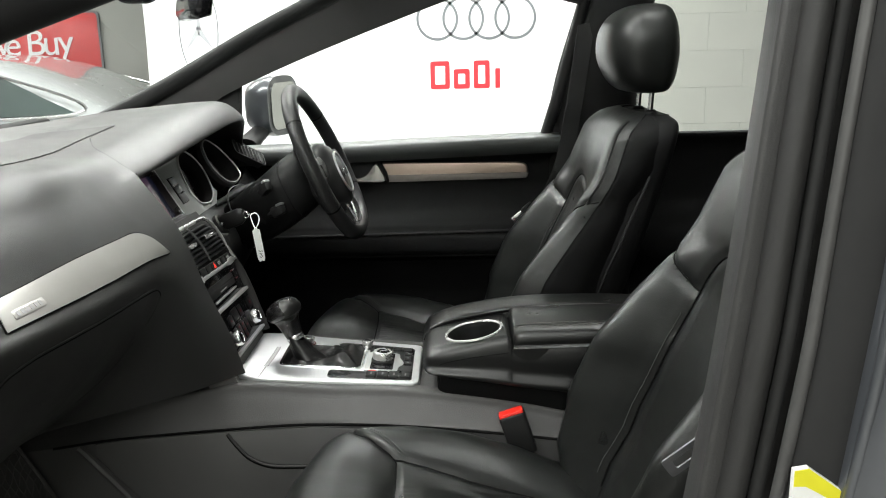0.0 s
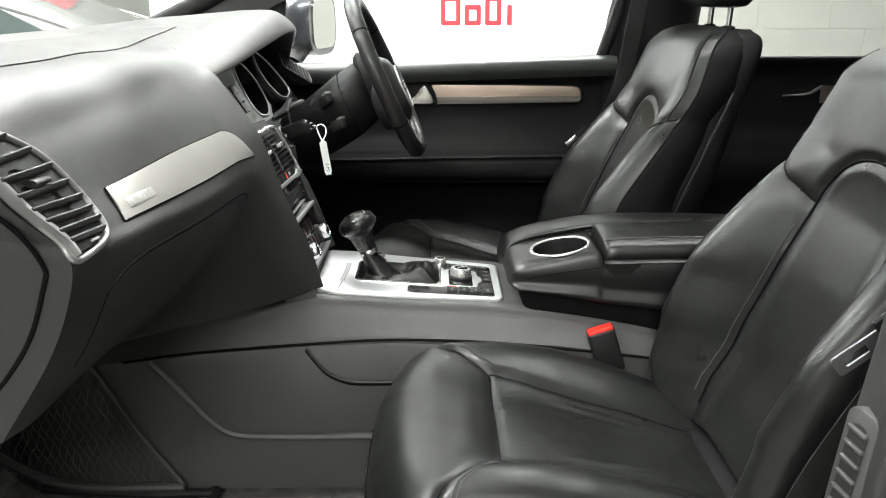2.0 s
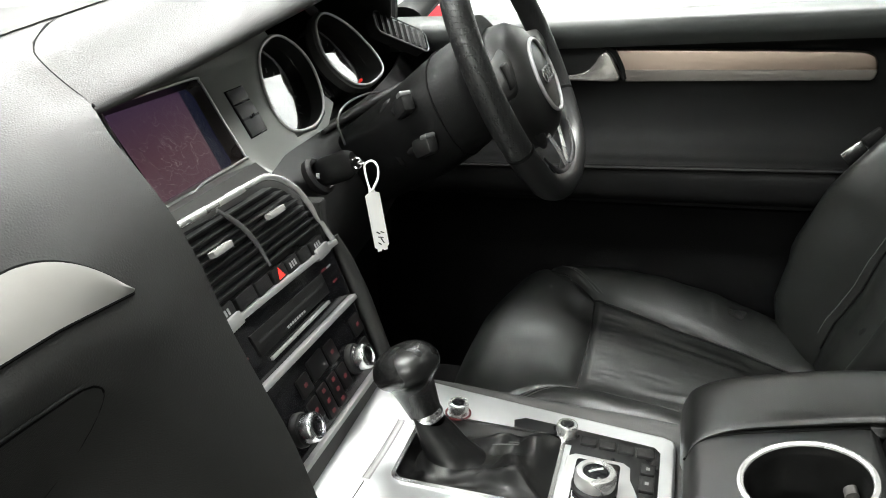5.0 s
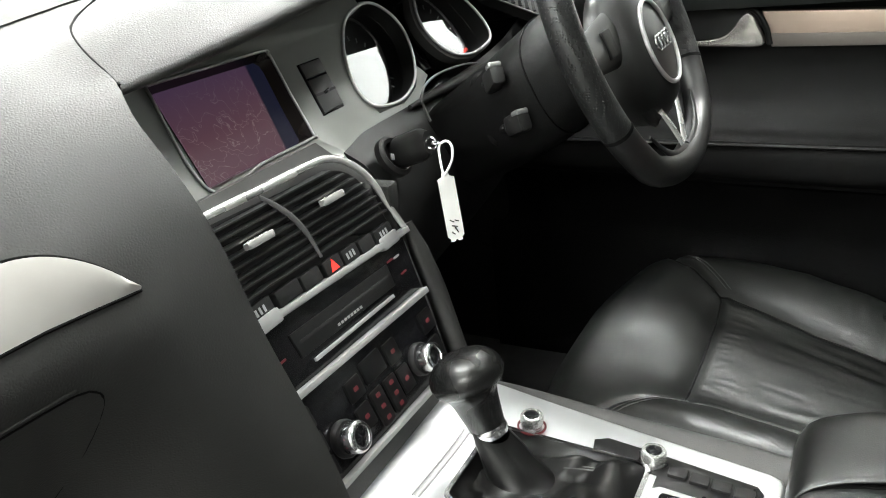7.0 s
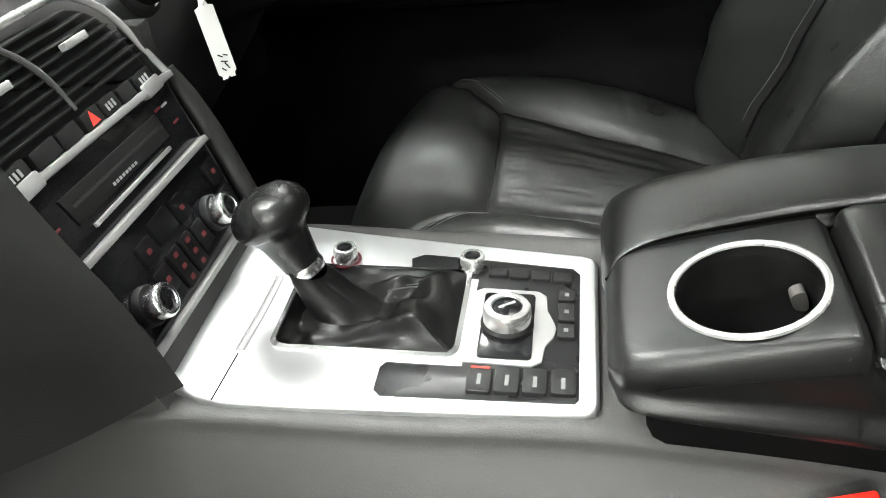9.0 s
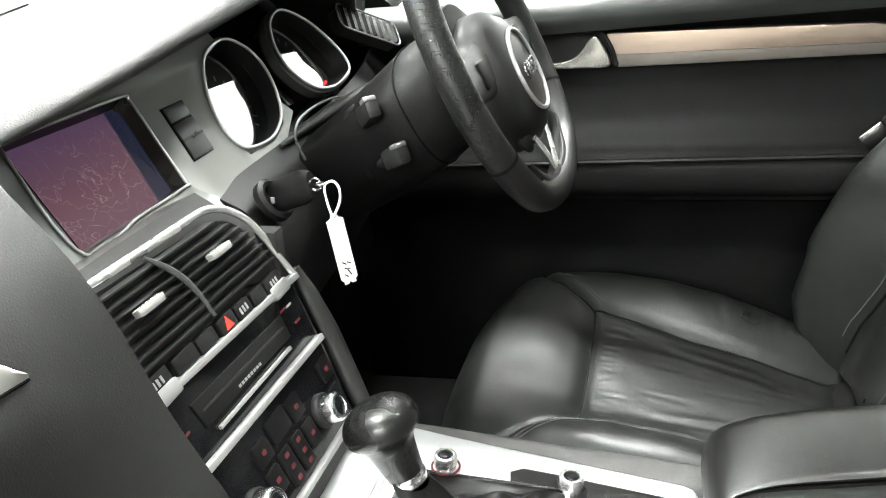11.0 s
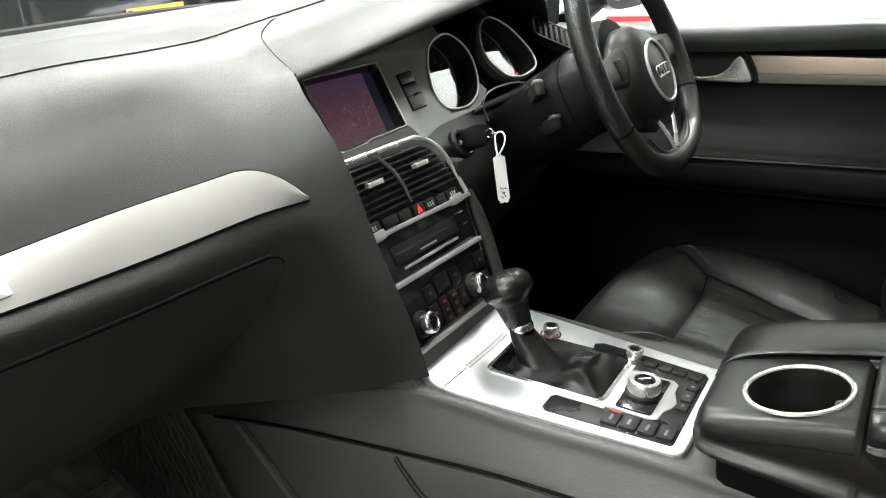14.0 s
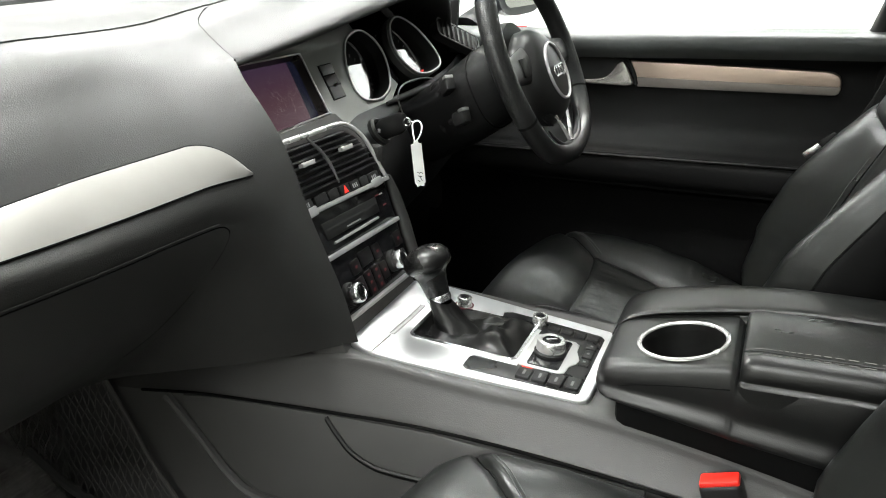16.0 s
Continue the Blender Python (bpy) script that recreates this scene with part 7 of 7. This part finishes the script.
def belts():
    b = thing("driver_seatbelt", (0.90, 0.70, 0.6), "black seat belt of the driver hanging on the pillar", "seat belt", "seat belts")
    rows = []
    for p in cr([(0.925, 0.675, 1.40), (0.895, 0.66, 1.20), (0.865, 0.655, 1.05), (0.81, 0.665, 0.93), (0.78, 0.675, 0.85), (0.80, 0.69, 0.55)], 30):
        rows.append([(p[0] - 0.022, p[1], p[2] - 0.004), (p[0] + 0.022, p[1] + 0.012, p[2] + 0.004)])
    part("webbing", thick(grid(rows), 0.0015), WEB, b)
    part("tongue", rbox(0, 0, 0, 0.034, 0.006, 0.024, 0.002, 2, Matrix.Translation((0.753, 0.652, 0.916)) @ Matrix.Rotation(radians(-40), 4, "Y")), CHROME, b, "chrome tongue")
    part("tongue_grip", rbox(0, 0, 0, 0.030, 0.008, 0.016, 0.003, 2, Matrix.Translation((0.776, 0.655, 0.941)) @ Matrix.Rotation(radians(-40), 4, "Y")), DARK, b)
    b = thing("passenger_seatbelt", (0.86, -0.70, 0.6), "black seat belt of the passenger with a steel tongue", "seat belt", "seat belts")
    rows = []
    for p in cr([(0.99, -0.69, 1.42), (0.955, -0.685, 1.15), (0.918, -0.672, 0.965), (0.872, -0.668, 0.895), (0.80, -0.655, 0.72), (0.79, -0.65, 0.55)], 30):
        rows.append([(p[0] - 0.023, p[1] - 0.002, p[2] - 0.004), (p[0] + 0.023, p[1] + 0.004, p[2] + 0.004)])
    part("webbing", thick(grid(rows), 0.0015), WEB, b)
    m = Matrix.Translation((0.832, -0.678, 0.924)) @ Matrix.Rotation(radians(-38), 4, "Y")
    part("tongue", ringplate(rrect(-0.030, -0.011, 0.030, 0.011, 0.004), rrect(-0.020, -0.005, 0.008, 0.005, 0.002), 0.003, m @ axes((0, 0, 0), (1, 0, 0), (0, 0, 1))), STEEL, b, "steel tongue")
    part("tongue_grip", rbox(0.038, 0, 0, 0.028, 0.010, 0.044, 0.004, 2, m), DARK, b, "ribbed black grip")
    for i in range(4):
        part("grip_rib", rbox(0.030 + 0.006 * i, -0.0055, 0, 0.002, 0.003, 0.034, 0.0005, 1, m), LEGEND, b)


WEB = mat("black_belt_webbing", (0.016, 0.016, 0.016), 0.75, grain=0.6, scale=900, kind="weave")
belts()


def shell():
    c = thing("car", (0.6, 0, 0.3), "grey metallic car with black trim round its open doorway", "car")
    # far pillars
    part("b_pillar", loft([[(0.90, 0.72, 0.45), (0.90, 0.715, 0.45), (1.05, 0.72, 0.45), (1.05, 0.80, 0.45), (0.88, 0.80, 0.45)], [(0.865, 0.735, 1.10), (0.90, 0.712, 1.10), (1.04, 0.715, 1.10), (1.06, 0.80, 1.10), (0.85, 0.80, 1.10)], [(0.945, 0.70, 1.50), (0.96, 0.665, 1.50), (1.07, 0.665, 1.50), (1.10, 0.74, 1.50), (0.93, 0.74, 1.50)]], 40, 20, True, True), DARK, c, "black centre pillar")
    part("a_pillar", tube([(-0.36, 0.715, 1.165), (-0.15, 0.70, 1.265), (0.10, 0.675, 1.395), (0.34, 0.62, 1.50)], [0.030, 0.026, 0.024, 0.024], 14, False, 0.9, (0, 0, 1), 24), DARK, c, "black front pillar")
    part("a_pillar", tube([(-0.36, -0.715, 1.190), (-0.12, -0.73, 1.287), (0.12, -0.725, 1.377), (0.42, -0.66, 1.487), (0.60, -0.65, 1.53)], [0.050, 0.045, 0.042, 0.042, 0.045], 14, False, 0.9, (0, 0, 1), 24), DARK, c, "black front pillar")
    part("a_pillar_trim", thick(loft([[(-0.36, 0.72, 1.16), (-0.20, 0.735, 1.165), (-0.06, 0.742, 1.20)], [(-0.15, 0.705, 1.268), (-0.07, 0.72, 1.255), (0.0, 0.735, 1.250)], [(0.08, 0.68, 1.388), (0.16, 0.70, 1.365), (0.24, 0.722, 1.350)], [(0.34, 0.62, 1.502), (0.42, 0.66, 1.47), (0.50, 0.70, 1.445)], [(0.52, 0.60, 1.545), (0.60, 0.64, 1.53), (0.68, 0.68, 1.505)]], 12, 20), 0.012), LOWER, c, "dark grey pillar trim")
    # near centre pillar: grey trim, rubber seals, painted edge
    lean = [(0.757, 0.45), (0.777, 0.80), (0.802, 1.0), (0.828, 1.20), (0.867, 1.50)]
    def strip(dx, y, r, mt, nm, label="", flat=1.0):
        part(nm, tube([(x + dx, y + 0.10 * max(0, z - 1.1), z) for x, z in cr(lean, 24)], r, 14, False, flat, (0, 1, 0)), mt, c, label)
    def face(pts, mt, nm, label=""):
        part(nm, loft([[(x + dx, y + 0.10 * max(0, z - 1.1), z) for dx, y in pts] for x, z in lean], 40, 24, True, True), mt, c, label, angle=50)
    face([(0.075, -0.68), (0.030, -0.715), (0.006, -0.80), (0.030, -0.815), (0.20, -0.80), (0.22, -0.70)], PILLAR, "b_pillar", "dark grey centre pillar trim")
    strip(0.032, -0.818, 0.0125, SEALG, "door_seal", "grey-black rubber door seal")
    strip(0.050, -0.826, 0.006, VOID, "seal_gap")
    strip(0.060, -0.845, 0.0060, SEALL, "pillar_flange", "worn grey seal lip")
    face([(0.064, -0.838), (0.070, -0.860), (0.100, -0.868), (0.110, -0.84), (0.09, -0.82)], VOID, "lock_recess", "dark door seal band")
    face([(0.096, -0.862), (0.104, -0.888), (0.135, -0.902), (0.20, -0.906), (0.30, -0.900), (0.32, -0.82), (0.12, -0.82)], PAINT, "pillar_skin", "grey metallic painted pillar")
    strip(0.101, -0.880, 0.005, PAINT, "pillar_edge")
    sm = axes((0, -0.874, 0), (1, 0, 0), (0, 0, 1))
    part("sticker", plate([(0.858, 1.010), (0.870, 1.012), (0.900, 0.990), (0.900, 0.940), (0.858, 0.940)], 0.006, sm), WHITE, c, "yellow and red tyre label")
    part("sticker_band", plate([(0.8585, 1.0095), (0.870, 1.0115), (0.8995, 0.9895), (0.8995, 0.978), (0.868, 0.996), (0.8585, 0.996)], 0.001, sm @ Matrix.Translation((0, 0, 0.0008))), YELLOWS, c)
    part("sticker_mark", plate(circle(0.008, 20, (0.872, 0.972)), 0.001, sm @ Matrix.Translation((0, 0, 0.0008))), REDSIGN, c)
    # grille in the pillar trim
    gm = axes((0.7845, -0.772, 0.845), (0.10, -1, 0.0), (0.13, 0.0, 1))
    gv = part("pillar_vent", plate(rrect(-0.024, -0.085, 0.024, 0.062, 0.014), 0.012, gm, 0.003), LOWER, c, "air vent in the pillar trim")
    part("vent_opening", plate(rrect(-0.013, -0.075, 0.013, 0.048, 0.010), 0.002, gm @ Matrix.Translation((0, 0, 0.0015))), VOID, gv)
    for i in range(8):
        part("vent_rib", rbox(0, 0, 0, 0.028, 0.005, 0.006, 0.0015, 1, gm @ Matrix.Translation((0, -0.066 + 0.0155 * i, 0.002))), LOWER, gv)
    # roof, floor and outer skin
    def roof(x, y, lift):
        return (x, y, lift + 1.50 + 0.045 * math.sin(min(1, (x - 0.3) / 0.9) * math.pi / 2) - 0.04 * max(0, (x - 1.7) / 0.8) + 0.035 * (1 - (y / 0.7) ** 2))
    def panel(name, x0, x1, y0, y1, lift, t, mt, label=""):
        return part(name, thick(grid([[roof(x, y, lift) for y in np.linspace(y0, y1, 12)] for x in np.linspace(x0, x1, 16)]), t), mt, c, label)
    for lift, t, mt, nm in ((0.0, 0.012, HEADLINE, "headliner"), (0.05, 0.006, PAINT, "roof_skin")):
        for x0, x1, y0, y1 in ((0.31, 0.56, -0.70, 0.70), (0.56, 1.55, -0.70, -0.44), (0.56, 1.55, 0.44, 0.70), (1.55, 2.52, -0.70, 0.70)):
            panel(nm, x0, x1, y0, y1, lift, t, mt)
    panel("roof_glass", 0.56, 1.55, -0.44, 0.44, 0.045, 0.004, GLASS, "glass roof panel").visible_shadow = False
    for s in (-1, 1):
        part("roof_rail", tube([(0.34, s * 0.655, 1.50), (0.9, s * 0.69, 1.53), (1.6, s * 0.69, 1.54), (2.5, s * 0.66, 1.50)], 0.035, 10, samples=20), DARK, c)
    part("tailgate", rbox(2.55, 0, 0.95, 0.06, 1.5, 1.15, 0.02), DARK, c)
    part("rear_side", rbox(2.25, 0.80, 0.95, 0.65, 0.06, 1.15, 0.02), DARK, c)
    part("rear_side", rbox(1.85, -0.80, 0.95, 1.45, 0.06, 1.15, 0.02), DARK, c)
    # lit copy of the carpet on the passenger's side, shaded copy on the driver's
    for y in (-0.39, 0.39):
        part("floor_pan", rbox(0.9, y, 0.40, 3.3, 0.78, 0.04, 0.01), LITCARPET if y < 0 else SHADECARPET, c, "black carpet")
    part("bulkhead", rbox(-0.52, 0, 0.80, 0.05, 1.56, 0.78, 0.01), SHADECARPET, c)
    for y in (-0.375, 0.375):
        part("toe_board", rbox(0, 0, 0, 0.04, 0.75, 0.34, 0.01, 1, Matrix.Translation((-0.42, y, 0.53)) @ Matrix.Rotation(radians(-38), 4, "Y")), LITCARPET if y < 0 else SHADECARPET, c)
    part("door_sill", rbox(0.30, -0.80, 0.44, 1.15, 0.12, 0.14, 0.02, 3), LOWER, c)
    part("scuttle_side", rbox(-0.35, -0.80, 0.80, 0.45, 0.05, 0.72, 0.015), DARK, c)
    part("scuttle_side", rbox(-0.30, 0.80, 0.76, 0.55, 0.05, 0.70, 0.015), DARK, c)
    part("bonnet", thick(loft([[(-0.52, y, 1.155), (-0.9, y, 1.13), (-1.4, y, 1.06), (-1.75, y, 0.93)] for y in (-0.80, -0.4, 0, 0.4, 0.80)], 20, 12), 0.02), PAINT, c, "dark bonnet")
    part("cowl", rbox(-0.50, 0, 1.14, 0.16, 1.45, 0.035, 0.01), DARK, c)
    for s in (-1, 1):
        part("front_wing", rbox(-1.1, s * 0.87, 0.72, 1.25, 0.16, 0.66, 0.05, 3), PAINT, c)
    part("nose", rbox(-1.75, 0, 0.65, 0.16, 1.75, 0.55, 0.06, 3), PAINT, c)
    g = part("windscreen", thick(loft([[(-0.36, -0.71, 1.165), (-0.50, -0.35, 1.172), (-0.545, 0, 1.175), (-0.50, 0.35, 1.172), (-0.36, 0.71, 1.165)], [(0.36, -0.63, 1.50), (0.30, -0.3, 1.525), (0.285, 0, 1.53), (0.30, 0.3, 1.525), (0.36, 0.63, 1.50)]], 24, 12), 0.004), GLASS, c, "clear windscreen")
    g.visible_shadow = False
    part("screen_edge", tube(cr([(-0.34, -0.70, 1.176), (-0.475, -0.35, 1.188), (-0.515, 0, 1.192), (-0.475, 0.35, 1.188), (-0.34, 0.70, 1.176)], 30), 0.010, 8), VOID, c)


PILLAR = mat("dark_pillar_plastic", (0.026, 0.0255, 0.025), 0.5, grain=0.3, scale=500, vary=0.12)
SEALG = mat("worn_rubber_seal", (0.018, 0.0175, 0.017), 0.6, grain=0.3, scale=200)
SEALL = mat("worn_seal_lip", (0.060, 0.059, 0.058), 0.45, vary=0.2)
YELLOWS = mat("yellow_label", (0.75, 0.70, 0.02), 0.5)
shell()


def floor_mat():
    f = thing("floor_mat", (0.0, -0.40, 0.43), "black ribbed floor mat with a bound edge", "floor mat")
    part("mat", thick(loft([[(x, -0.68, z), (x, -0.43, z + 0.002), (x, -0.17, z)] for x, z in ((-0.36, 0.52), (-0.28, 0.445), (-0.10, 0.432), (0.05, 0.432), (0.22, 0.432))], 10, 24), 0.008), RUBBER, f)
    part("binding", tube([(-0.28, -0.17, 0.452), (-0.10, -0.165, 0.438), (0.0, -0.165, 0.438), (0.02, -0.19, 0.438), (0.02, -0.66, 0.438)], 0.008, 8, samples=30), DARK, f, "bound edge")


floor_mat()


def storage_net():
    n = thing("storage_net", (-0.17, -0.165, 0.45), "black storage net on the side of the passenger footwell", "net")
    y = -0.166
    def inside(x, z):
        return z > 0.457 and z < 0.90 and x < -0.034 - (z - 0.455) * 0.60 and x > -0.46
    bm = bmesh.new()
    for k in range(-30, 34):
        for sgn in (-1, 1):
            pts = []
            for t in np.linspace(0, 1, 60):
                z = 0.455 + 0.36 * t
                x = -0.20 + 0.0145 * k + sgn * 0.16 * t + 0.0022 * math.sin(40 * t + k)
                if inside(x, z):
                    pts.append((x, y - 0.002 * (1 + sgn), z))
            if len(pts) > 3:
                join(bm, tube(pts, 0.0011, 4))
    part("netting", bm, NET, n, "knotted black netting")
    part("edge_cord", tube([(-0.034, y - 0.003, 0.456), (-0.10, y - 0.006, 0.558), (-0.146, y - 0.003, 0.640), (-0.20, y, 0.73)], 0.0038, 8, samples=24), NET, n, "elastic edge cord")
    part("base_bar", tube([(-0.032, y - 0.006, 0.455), (-0.20, y - 0.006, 0.456), (-0.285, y - 0.006, 0.478), (-0.36, y - 0.006, 0.53)], 0.008, 8, samples=24), LOWER, n, "plastic base bar")


NET = mat("black_net_cord", (0.070, 0.068, 0.065), 0.8)
storage_net()
